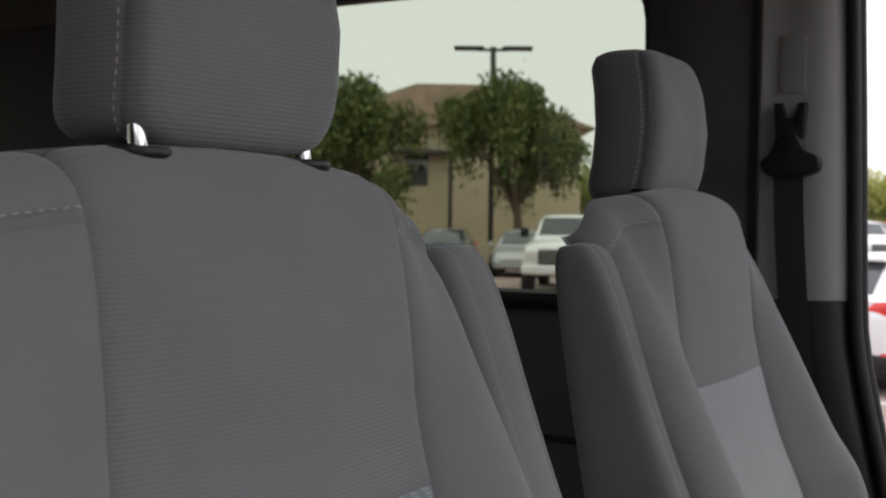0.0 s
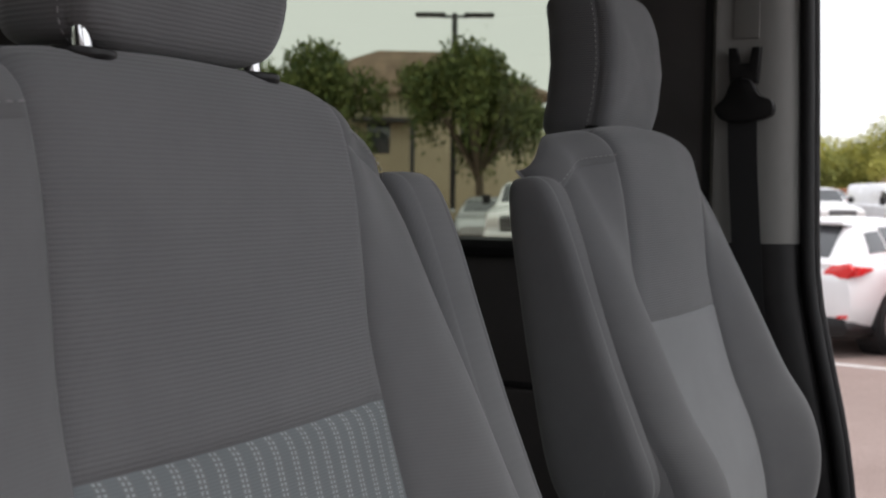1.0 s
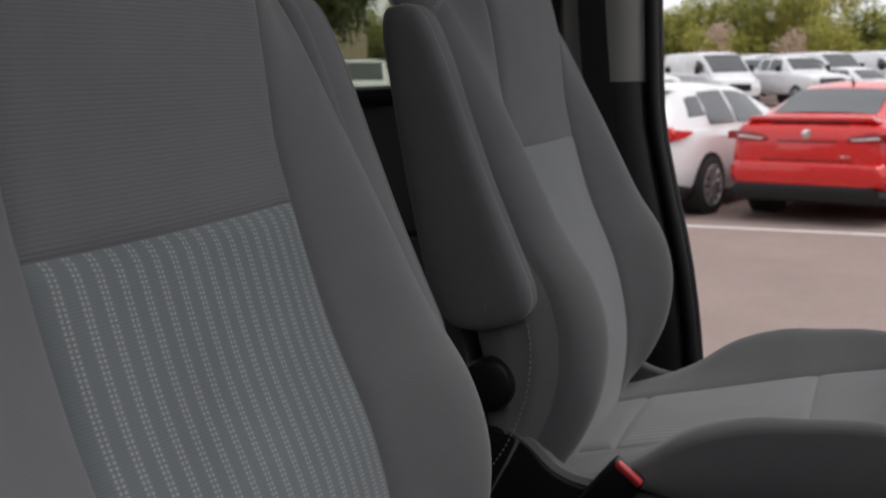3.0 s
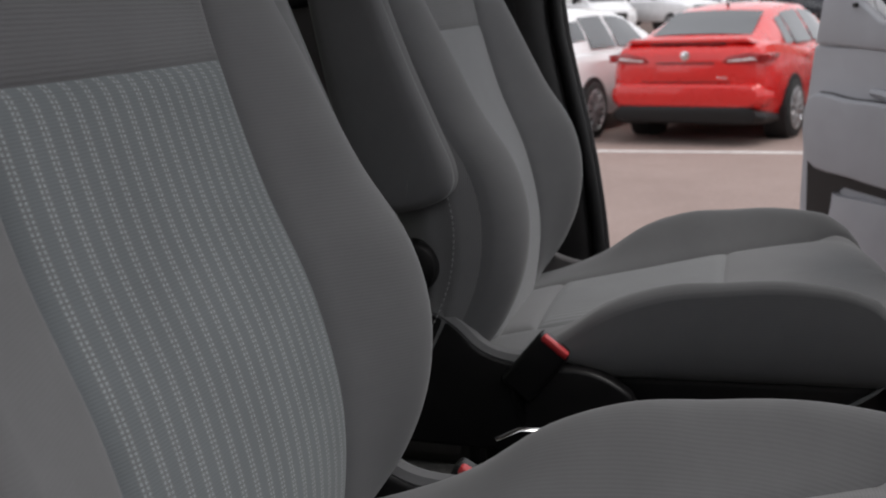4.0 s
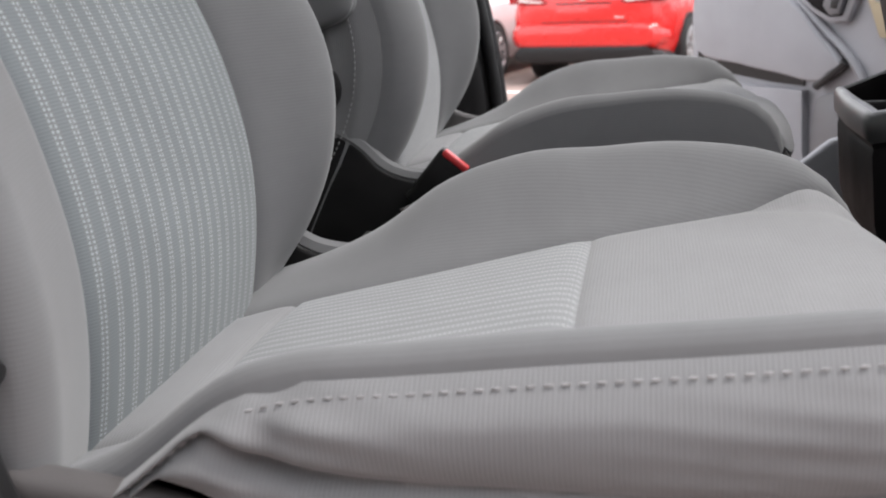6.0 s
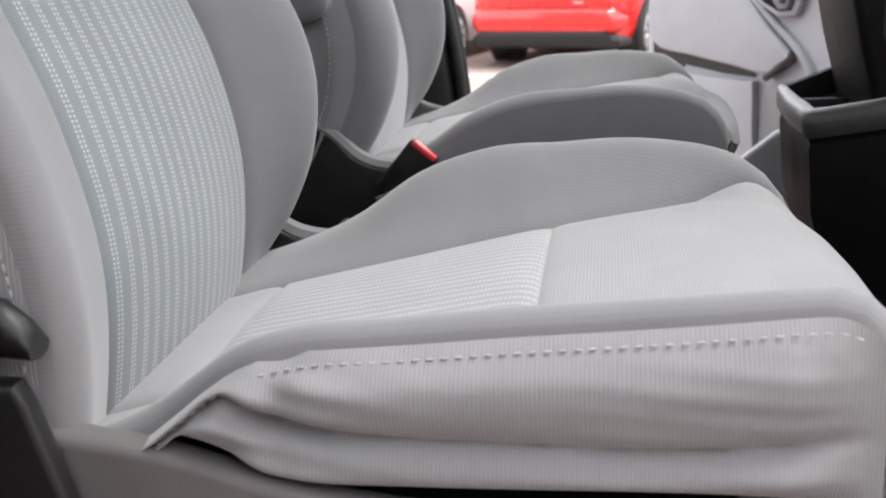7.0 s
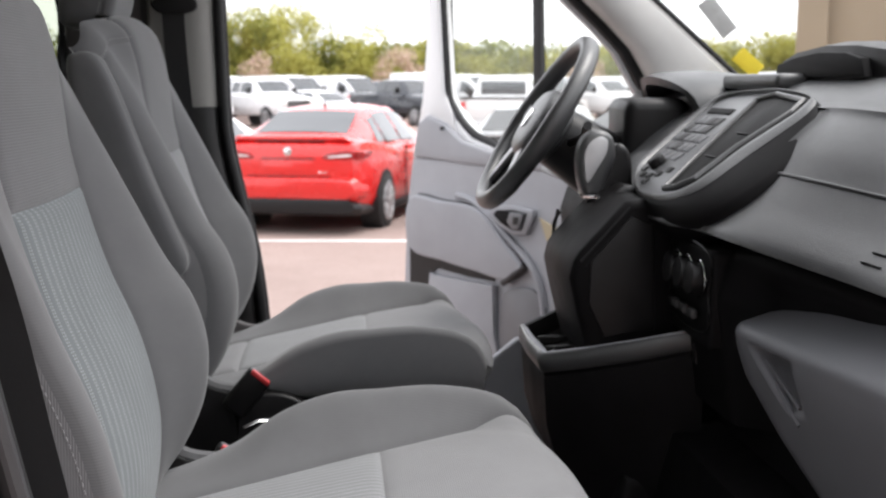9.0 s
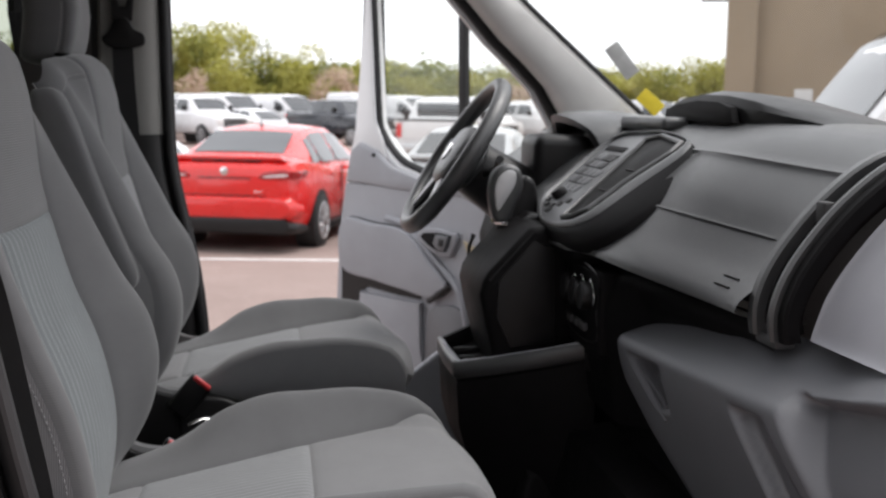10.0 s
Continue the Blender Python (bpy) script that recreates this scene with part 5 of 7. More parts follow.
# ---- windscreen and its pillars ----
for side in (1, -1):
    nm = "windscreen_pillar_left" if side > 0 else "windscreen_pillar_right"
    rings = []
    for t in np.linspace(0, 1, 16):
        z = 1.50 + (2.42 - 1.50) * t
        xa = float(np.interp(z, [1.4, 1.735, 1.83, 1.908, 2.028, 2.42], [0.90, 0.700, 0.643, 0.550, 0.443, 0.10]))
        xb = float(np.interp(z, [1.4, 1.731, 1.883, 2.032, 2.42], [1.25, 0.924, 0.748, 0.577, 0.17]))
        y = 0.95 - 0.02 * t
        rings.append([(xa, (y + 0.055) * side, z), (xa + 0.006, (y + 0.012) * side, z), (xa + 0.03, (y - 0.008) * side, z), ((xa + xb) / 2, (y - 0.016) * side, z),
                      (xb - 0.02, (y - 0.006) * side, z), (xb, (y + 0.015) * side, z), (xb + 0.01, (y + 0.055) * side, z)])
    p = empty(nm, label="pale grey trimmed windscreen pillar", category="pillar", kind="structure")
    part("pillar_trim", lofted(rings), PILLAR_PALE, p)
    part("pillar_seal", tube([Vector(r[0]) + Vector((-0.012, 0.004 * side, 0)) for r in rings], 0.014, 8), RUBBER, p)
    part("pillar_skin", tube([Vector(r[0]) + Vector((-0.030, 0.022 * side, 0)) for r in rings], 0.013, 8), WHITE_PAINT, p, "white painted outer pillar")
    part("glass_edge", tube([Vector(r[5]) + Vector((0.006, -0.01 * side, 0.0)) for r in rings], 0.007, 6), RUBBER, p)
screen = empty("windscreen", label="clear curved windscreen over the dashboard", category="windscreen", kind="structure")
verts, faces = [], []
for i, t in enumerate(np.linspace(0, 1, 12)):
    z = 1.50 + (2.42 - 1.50) * t
    xb = float(np.interp(z, [1.4, 1.731, 1.883, 2.032, 2.42], [1.25, 0.924, 0.748, 0.577, 0.17]))
    for y in np.linspace(-0.965, 0.965, 13):
        verts.append((xb + 0.012 + 0.22 * (1 - (y / 0.965) ** 2) * (1 - 0.5 * t), y, z))
for i in range(11):
    for j in range(12):
        faces.append((i * 13 + j, i * 13 + j + 1, (i + 1) * 13 + j + 1, (i + 1) * 13 + j))
g = solid("windscreen_glass", verts, faces, CLEAR, screen)
g.visible_shadow = False
tagged(part("scuttle", box((1.22, -1.0, 1.2), (1.32, 1.0, 1.64), 0.02), BLACK), "black scuttle under the windscreen", "scuttle", kind="structure")
tagged(part("firewall", box((1.28, -1.0, 0.6), (1.34, 1.0, 1.62), 0.01), GREY_DARK), "dark bulkhead behind the dashboard", "firewall", kind="structure")
for side in (1, -1):
    lo, hi = sorted((0.90 * side, 1.02 * side))
    tagged(part("front_cowl_side", box((0.985, lo, 0.62), (1.30, hi, 1.60), 0.02), GREY_DARK), "dark trim of the van's front footwell side", "footwell trim", kind="structure")


# ---- driver's door, standing open ----
door = empty("door_1", (0.98, 1.02, 0), math.degrees(math.atan2(0.785, -0.62)), label="open driver's door with grey trim and white outer skin", category="door", kind="structure")
REAR = [(1.335, 0.62), (1.338, 1.08), (1.320, 1.325), (1.288, 1.487), (1.238, 1.677), (1.215, 1.90), (1.197, 2.108), (1.175, 2.30)]
WIN_R = [(1.185, 2.26), (1.172, 2.10), (1.152, 1.85), (1.137, 1.70), (1.115, 1.655), (1.07, 1.605), (1.01, 1.565), (0.92, 1.538)]
skin = [(0.05, 0.62), *REAR[:5], (1.14, 1.66), (1.02, 1.555), (0.90, 1.527), (0.30, 1.50), (0.05, 1.44)]
part("outer_skin", prism(skin, -0.10, -0.022, 'y', 0.012, 3), WHITE_PAINT, door, "white painted door shell")
bar = REAR[3:] + [(1.12, 2.30)] + WIN_R[:5][0:1] + [(1.172, 2.10), (1.152, 1.85), (1.140, 1.70), (1.10, 1.63), (1.06, 1.52), (1.2, 1.45)]
part("rear_frame", prism(bar, -0.075, -0.012, 'y', 0.006), WHITE_PAINT, door, "white rear window frame")
top = [(0.25, 1.70), (0.40, 1.842), (0.62, 1.995), (0.78, 2.11), (0.95, 2.22), (1.18, 2.30)]
part("sloping_frame", tube([(a, -0.05, b) for a, b in curve2(top, 5)], 0.022, 10), RUBBER, door, "black sloping frame of the quarter light")
part("rear_glass_seal", tube([(a, -0.035, b) for a, b in curve2(WIN_R, 4)], 0.0125, 8), RUBBER, door)
part("window_ledge_seal", tube([(a, -0.03, b) for a, b in ((0.93, 1.538), (0.6, 1.522), (0.25, 1.512))], 0.010, 8), RUBBER, door)
part("divider", prism([(0.734, 1.50), (0.765, 1.50), (0.782, 2.12), (0.752, 2.10)], -0.06, -0.035, 'y', 0.004), RUBBER, door, "black quarter light divider")
pane = part("side_glass", prism([(0.26, 1.50), (1.15, 1.50), (1.18, 2.27), (0.95, 2.21), (0.40, 1.83)], -0.052, -0.048, 'y', 0), CLEAR, door, "clear side window")
pane.visible_shadow = False
inner = [(0.06, 0.68), (1.315, 0.68), (1.318, 1.08), (1.303, 1.325), (1.275, 1.482), (0.90, 1.482), (0.45, 1.475), (0.06, 1.43)]
part("trim_panel", prism(inner, -0.022, 0.0, 'y', 0.008, 3), DOOR_GREY, door, "grey plastic door trim")
ledge = [(1.268, 1.488), (1.245, 1.600), (1.20, 1.625), (1.12, 1.600), (1.04, 1.548), (0.92, 1.522), (0.5, 1.512), (0.10, 1.47), (0.10, 1.42), (0.5, 1.462), (1.0, 1.470)]
part("window_ledge", prism(ledge, -0.024, 0.006, 'y', 0.012, 3), DOOR_GREY, door)
pad_o = curve2c([(1.262, 1.352), (1.12, 1.352), (0.975, 1.345), (0.90, 1.308), (0.830, 1.245), (0.765, 1.190), (0.760, 1.165), (0.83, 1.130), (0.95, 1.142), (1.10, 1.158), (1.262, 1.188)], 4)
part("arm_pad", prism(pad_o, 0.0, 0.030, 'y', 0.014, 4), DOOR_GREY, door, "grey padded door insert")
part("pad_groove", tube([(a, 0.003, b) for a, b in [(p[0] * 1.0, p[1]) for p in pad_o]], 0.0045, 6, closed=True), GREY_DARK, door)
part("pull_slot", prism([(1.284, 1.190), (1.17, 1.166), (1.0, 1.144), (0.89, 1.131), (0.89, 1.114), (1.0, 1.116), (1.15, 1.128), (1.178, 1.105), (1.192, 0.90), (1.284, 0.88)], 0.0, 0.004, 'y', 0), BLACK, door, "dark pull recess")
part("pull_grip", tube([(0.838, 0.018, 1.118), (0.79, 0.022, 1.150), (0.75, 0.018, 1.182)], 0.011, 8), GREY_DARK, door)
part("map_bin", prism(curve2c([(1.170, 1.085), (1.15, 1.105), (1.0, 1.104), (0.89, 1.104), (0.880, 1.09), (0.875, 0.95), (0.86, 0.78), (1.20, 0.78)], 3), 0.0, 0.022, 'y', 0.010, 3), DOOR_GREY, door, "grey door bin")
part("speaker_panel", prism(curve2c([(0.855, 1.06), (0.80, 1.105), (0.72, 1.11), (0.67, 1.06), (0.66, 0.95), (0.68, 0.84), (0.85, 0.83)], 4), 0.0, 0.012, 'y', 0.005), DASH_GREY, door, "darker speaker panel")
arm = [(1.06, 0.0, 1.375), (0.985, 0.004, 1.362), (0.905, 0.006, 1.318), (0.825, 0.006, 1.255), (0.742, 0.006, 1.19), (0.695, 0.006, 1.12), (0.675, 0.004, 1.0), (0.67, 0.0, 0.85)]
part("swept_band", tube(spline(arm, 6), 0.013, 10, 0.8), DOOR_GREY, door)
part("handle_bezel", prism([(0.902, 1.328), (0.878, 1.356), (0.80, 1.360), (0.722, 1.352), (0.716, 1.338), (0.746, 1.274), (0.804, 1.270), (0.86, 1.296)], 0.0, 0.020, 'y', 0.006, 3), DOOR_GREY, door, "grey handle bezel")
part("handle_cup", prism([(0.880, 1.327), (0.866, 1.342), (0.80, 1.348), (0.738, 1.342), (0.760, 1.288), (0.800, 1.284), (0.850, 1.305)], 0.015, 0.0215, 'y', 0.002), BLACK_SHADED, door, "dark handle cup")
part("handle_lever", prism([(0.800, 1.342), (0.742, 1.340), (0.760, 1.292), (0.790, 1.288), (0.812, 1.312)], 0.020, 0.034, 'y', 0.005, 3), DASH_GREY, door, "grey door release lever")
part("handle_hole", prism([(0.782, 1.330), (0.758, 1.328), (0.766, 1.305), (0.786, 1.306)], 0.033, 0.0355, 'y', 0.001), BLACK, door)
part("lock_button", cyl((1.12, 0.006, 1.585), (0, 1, 0), 0.006, 0.02, 12, 0.002), BLACK, door)
part("foot_plate", prism([(0.62, 1.30), (0.70, 1.33), (0.66, 1.24), (0.60, 1.24)], 0.0, 0.01, 'y', 0.003), STUCCO_PALE, door)

# ---- belts and buckles ----
belt = empty("driver_seat_belt", label="black seat belt hanging from its pillar slider", category="seat belt")
web = [(-0.424, 0.918, 1.905), (-0.420, 0.916, 1.80), (-0.405, 0.914, 1.60), (-0.385, 0.912, 1.35), (-0.37, 0.91, 1.05), (-0.36, 0.91, 0.80)]


def webbing(path, width, across, name, parent):
    rings = []
    a = Vector(across).normalized() * (width / 2)
    for p in spline(path, 6):
        d = Vector((0, 0, 0.0006))
        n = a.cross(Vector((0, 0, 1))).normalized() * 0.0008
        rings.append([p - a + n, p + a + n, p + a - n, p - a - n])
    return part(name, lofted(rings), WEBBING, parent, "black belt webbing", 30)


webbing(web, 0.050, (1, 0.05, 0.12), "webbing", belt)
part("guide", prism(curve2c([(-0.472, 1.905), (-0.455, 1.925), (-0.44, 1.955), (-0.41, 1.955), (-0.395, 1.93), (-0.372, 1.918), (-0.37, 1.895), (-0.40, 1.884), (-0.45, 1.884)], 4), 0.905, 0.928, 'y', 0.005), BLACK, belt, "black plastic belt guide")
part("slider_arm", prism([(-0.448, 1.95), (-0.452, 2.012), (-0.438, 2.012), (-0.432, 1.985), (-0.416, 1.985), (-0.410, 2.012), (-0.396, 2.012), (-0.400, 1.95)], 0.918, 0.938, 'y', 0.003), BLACK, belt)
part("slider_track", prism([(-0.448, 2.03), (-0.448, 2.13), (-0.404, 2.13), (-0.404, 2.03)], 0.940, 0.9445, 'y', 0.0015), GREY_TRIM, belt)
belt = empty("passenger_seat_belt", label="black seat belt running down beside the passenger seat", category="seat belt")
webbing([(-0.44, -0.93, 2.0), (-0.41, -0.89, 1.80), (-0.360, -0.815, 1.58), (-0.330, -0.803, 1.42), (-0.308, -0.800, 1.28), (-0.31, -0.785, 1.10), (-0.31, -0.80, 0.80)], 0.052, (1, 0.12, 0.2), "webbing", belt)
part("guide", box((-0.47, -0.945, 1.985), (-0.40, -0.915, 2.02), 0.006), BLACK, belt)
part("anchor", prism([(-0.36, 1.275), (-0.268, 1.275), (-0.262, 1.262), (-0.245, 1.205), (-0.232, 1.14), (-0.36, 1.12)], -0.806, -0.788, 'y', 0.006, 3), BLACK, belt, "black belt anchor cover")
rings = []
for x, z, h in ((-0.36, 1.300, 0.020), (-0.325, 1.303, 0.019), (-0.295, 1.305, 0.018), (-0.275, 1.303, 0.017), (-0.263, 1.297, 0.012), (-0.257, 1.292, 0.006)):
    rings.append([(x, -0.792 - 0.012 * math.cos(a), z + h * math.sin(a)) for a in np.linspace(0, 2 * math.pi, 16, endpoint=False)])
part("recline_lever", lofted(rings), BLACK, belt, "black plastic recline lever")
part("anchor_bolt", cyl((-0.36, -0.803, 1.19), (0, 1, 0), 0.010, 0.008, 12, 0.001), CHROME, belt)


def buckle(name, at, lean):
    """Stalk buckle with a red release."""
    b = empty(name, at, label="black seat belt buckle with a red release", category="buckle")
    m = Matrix.Rotation(radians(lean), 4, 'Y')
    part("housing", box((-0.010, -0.014, -0.080), (0.036, 0.014, 0.0), 0.006, 3, m=m), BLACK, b)
    part("release", box((-0.005, -0.0160, -0.007), (0.033, -0.004, 0.0025), 0.003, 3, m=m), RED_TAB, b, "red release button")
    part("stalk", tube([m @ Vector((0.014, 0, -0.075)), Vector((-0.03, 0, -0.22)), Vector((-0.04, 0, -0.30))], 0.012, 8), BLACK, b)
    return b


buckle("driver_buckle", (-0.198, 0.150, 1.236), 40)
buckle("passenger_buckle", (-0.215, -0.200, 1.214), 30)
bk = tagged(part("buckle_tongue", tube([(-0.19, -0.19, 1.236), (-0.17, -0.18, 1.243), (-0.15, -0.17, 1.24)], 0.004, 8, 0.5), CHROME), "bright metal tab of the passenger belt buckle", "buckle")
tunnel = tagged(part("tunnel_cover", prism(curve2([(-0.55, 0.72), (-0.55, 0.80), (-0.50, 0.83), (0.05, 0.80), (0.12, 0.72)], 4), -0.20, 0.14, 'y', 0.02, 3), BLACK), "low black plastic cover between the seats", "floor cover", kind="structure")

# ---- the van's outside: skin, nose and wheels ----
shell = empty("van_body", label="white painted outer skin of the passenger van", category="van", kind="structure")
for side in (1, -1):
    lo, hi = sorted((1.024 * side, 1.045 * side))
    for nm, a, b in (("lower_skin", (-3.36, 0.45), (-0.50, 1.66)), ("upper_skin", (-3.36, 2.28), (-0.50, 2.48)), ("rear_skin", (-3.36, 1.66), (-1.93, 2.28)), ("pillar_skin", (-0.695, 1.66), (-0.50, 2.28))):
        part(nm, box((a[0], lo, a[1]), (b[0], hi, b[1]), 0.006), WHITE_PAINT, shell)
    lo, hi = sorted((0.86 * side, 1.02 * side))
    part("front_wing", prism([(1.345, 0.45), (1.345, 1.30), (1.75, 1.22), (2.05, 1.05), (2.12, 0.80), (2.10, 0.45)], lo, hi, 'y', 0.02, 3), WHITE_PAINT, shell)
part("roof_skin", box((-3.36, -1.02, 2.485), (0.12, 1.02, 2.52), 0.02), WHITE_PAINT, shell, "white roof skin")
part("bonnet", prism([(1.345, 0.45), (1.345, 1.31), (1.75, 1.24), (2.06, 1.08), (2.14, 0.80), (2.12, 0.45)], -0.858, 0.858, 'y', 0.02, 3), WHITE_PAINT, shell, "white bonnet and nose")
part("rear_skin", box((-3.39, -1.02, 0.45), (-3.365, 1.02, 1.48), 0.006), WHITE_PAINT, shell)
part("chassis", box((-3.2, -0.60, 0.42), (1.9, 0.60, 0.655), 0.02), RUBBER, shell, "dark underbody")
tagged(part("sill_trim", prism([(0.16, 0.74), (0.18, 0.93), (0.286, 1.045), (0.37, 1.112), (0.47, 1.14), (0.56, 1.10), (0.56, 0.74)], 0.900, 0.928, 'y', 0.010, 3), DOOR_GREY), "pale grey moulded sill trim beside the driver's footwell", "sill trim", kind="structure")
tagged(part("floor_hump", prism([(0.16, 0.72), (0.18, 0.93), (0.24, 0.985), (0.40, 1.0), (0.47, 0.95), (0.48, 0.72)], -0.34, 0.50, 'y', 0.03, 3), CARPET), "grey carpeted hump before the console", "floor hump", kind="structure")

# ---- outside: ground and markings ----
tagged(part("ground", box((-350, -350, -0.5), (350, 350, 0.0), 0), GROUND), "pinkish grey worn asphalt of a parking lot", "ground", kind="structure")
HEAD = -17.5


def stripe(a, b, width=0.10):
    a, b = Vector(a), Vector(b)
    d = (b - a).normalized()
    n = Vector((-d.y, d.x, 0)) * width / 2
    bm = bmesh.new()
    lo = [bm.verts.new((p.x, p.y, 0.0)) for p in (a - n, b - n, b + n, a + n)]
    hi = [bm.verts.new((p.x, p.y, 0.006)) for p in (a - n, b - n, b + n, a + n)]
    bm.faces.new(hi)
    for i in range(4):
        bm.faces.new((lo[i], lo[(i + 1) % 4], hi[(i + 1) % 4], hi[i]))
    return tagged(part("parking_line", bm, MARKING), "worn white painted parking line on the asphalt", "road marking", group="parking lines", kind="structure")


stripe((-14.0, 12.4, 0), (12.0, 9.75, 0), 0.11)


# ---- vehicles ----
def lathe(profile, n=28, axis='x'):
    """Turned shape from (radius, offset along the axis)."""
    rings = [[(o, r * math.cos(2 * math.pi * k / n), r * math.sin(2 * math.pi * k / n)) for k in range(n)] for r, o in profile]
    return lofted(rings, True, False)


def car_wheel(parent, x, y, r, w=0.20, rim=ALLOY):
    s = 1 if x > 0 else -1
    hub = part("wheel", lathe([(r * 0.62, -w / 2), (r * 0.90, -w / 2), (r * 0.985, -w / 2 + 0.02), (r, -w / 4), (r, w / 4), (r * 0.985, w / 2 - 0.02), (r * 0.90, w / 2), (r * 0.66, w / 2), (r * 0.63, w / 2 - 0.02)]), TYRE, parent, "black tyre on an alloy rim")
    hub.location = (x, y, r)
    def side(bm):
        if s < 0:
            bmesh.ops.scale(bm, vec=(-1, 1, 1), verts=bm.verts[:])
        return bm
    part("rim", side(lathe([(r * 0.74, w / 2 - 0.002), (r * 0.72, w / 2 + 0.004), (r * 0.66, w / 2 + 0.004), (r * 0.63, w / 2 - 0.014)])), rim, hub)
    part("brake_disc", side(lathe([(r * 0.66, w / 2 - 0.012), (0.01, w / 2 - 0.010)])), GREY_DARK, hub)
    bm = bmesh.new()
    for k in range(10):
        m = Matrix.Rotation(2 * math.pi * k / 10, 4, 'X')
        add(bm, box((s * (w / 2 - 0.006) - 0.010, -0.022, 0.03), (s * (w / 2 - 0.006) + 0.012, 0.022, r * 0.66), 0.004, 1, m))
    add(bm, cyl((s * (w / 2 - 0.004), 0, 0), (1, 0, 0), 0.06, 0.03, 16, 0.004))
    part("spokes", bm, rim, hub)
    return hub


def body_ring(y, w, z0, z1, crown=0.03, tuck=0.9):
    """Section of a car body: a rounded box from z0 to the deck z1."""
    h = z1 - z0
    half = [(0.0, z0), (w * 0.72, z0), (w * 0.90, z0 + h * 0.05), (w * 0.97, z0 + h * 0.22), (w * 1.0, z0 + h * 0.45), (w * 0.985, z0 + h * 0.68), (w * tuck * 1.05, z0 + h * 0.86),
            (w * tuck, z0 + h * 0.955), (w * tuck * 0.90, z1), (w * 0.45, z1 + crown * 0.8), (0.0, z1 + crown)]
    ring = [(x, y, z) for x, z in half] + [(-x, y, z) for x, z in half[-2:0:-1]]
    return ring


def cabin_fn(table):
    ys = [r[0] for r in table]
    cols = [[r[k] for r in table] for k in range(1, 5)]
    return lambda y: tuple(float(np.interp(y, ys, c)) for c in cols)


def cabin_ring(y, c):
    wb, zb, wt, zt = c
    h = max(zt - zb, 0.001)
    half = [(wb, zb - 0.04), (wb + (wt - wb) * 0.45, zb + h * 0.45), (wt + 0.01, zb + h * 0.86), (wt - 0.05, zb + h * 0.965), (wt * 0.6, zt + 0.012 * min(h / 0.3, 1)), (0.0, zt + 0.022 * min(h / 0.3, 1))]
    return [(x, y, z) for x, z in half] + [(-x, y, z) for x, z in half[-2::-1]]


def side_glass(cab, y0, y1, f0, f1, side, rake0=0.0, rake1=0.0, n=6):
    verts = []
    for f in np.linspace(f0, f1, 4):
        for t in np.linspace(0, 1, n):
            a, b = y0 + rake0 * f, y1 + rake1 * f
            y = a + (b - a) * t
            wb, zb, wt, zt = cab(y)
            h = zt - zb
            z = zb + h * f
            x = float(np.interp(f, [0, 0.45, 0.86, 1.0], [wb, wb + (wt - wb) * 0.45, wt + 0.01, wt - 0.08]))
            verts.append((side * (x + 0.007), y, z))
    faces = [(j * n + i, j * n + i + 1, (j + 1) * n + i + 1, (j + 1) * n + i) for j in range(3) for i in range(n - 1)]
    if side < 0:
        faces = [f[::-1] for f in faces]
    return verts, faces


def slope_glass(cab, y0, y1, k=0.86, n=7):
    verts = []
    for y in np.linspace(y0, y1, 6):
        wb, zb, wt, zt = cab(y)
        for t in np.linspace(-1, 1, n):
            h = max(zt - zb, 0.001)
            x = t * wt * k
            z = zt + 0.022 * min(h / 0.3, 1) - 0.016 * t * t + 0.012
            verts.append((x, y, z))
    faces = [(j * n + i, j * n + i + 1, (j + 1) * n + i + 1, (j + 1) * n + i) for j in range(5) for i in range(n - 1)]
    return verts, faces


def vehicle(name, at, rz, paint, label, body, cabin, sides, slopes, wheels, r, category="car", trim=None, group="parked vehicles", rim=ALLOY):
    car = empty(name, at, rz, label=label, category=category, group=group)
    b = part("body", lofted([body_ring(*row) for row in body]), paint, car, sharp=28)
    cab = cabin_fn(cabin)
    part("cabin", lofted([cabin_ring(row[0], row[1:]) for row in cabin]), paint, car, sharp=28)
    for y0, y1, f0, f1, r0, r1 in sides:
        for s in (-1, 1):
            v, f = side_glass(cab, y0, y1, f0, f1, s, r0, r1)
            solid("side_window", v, f, CAR_GLASS, car, "dark side window")
    for (nm, y0, y1, k) in slopes:
        v, f = slope_glass(cab, y0, y1, k)
        solid(nm, v, f, CAR_GLASS, car, "sloping car window")
    for x, y in wheels:
        s = 1 if x > 0 else -1
        part("wheel_arch", cyl((s * (abs(x) - 0.055), y, r + 0.012), (1, 0, 0), r + 0.045, 0.252, 28, 0.0), RUBBER, car, "dark wheel arch")
        car_wheel(car, x, y, r, rim=rim)
    return car


def rear_plate(car, name, outline, y, depth, material, label="", bevel=0.006):
    """A plate on a tail: outline in x and z."""
    return part(name, prism(outline, y - depth, y + 0.03, 'y', bevel), material, car, label)


def mirror_out(o):
    return [(-a, b) for a, b in o][::-1]


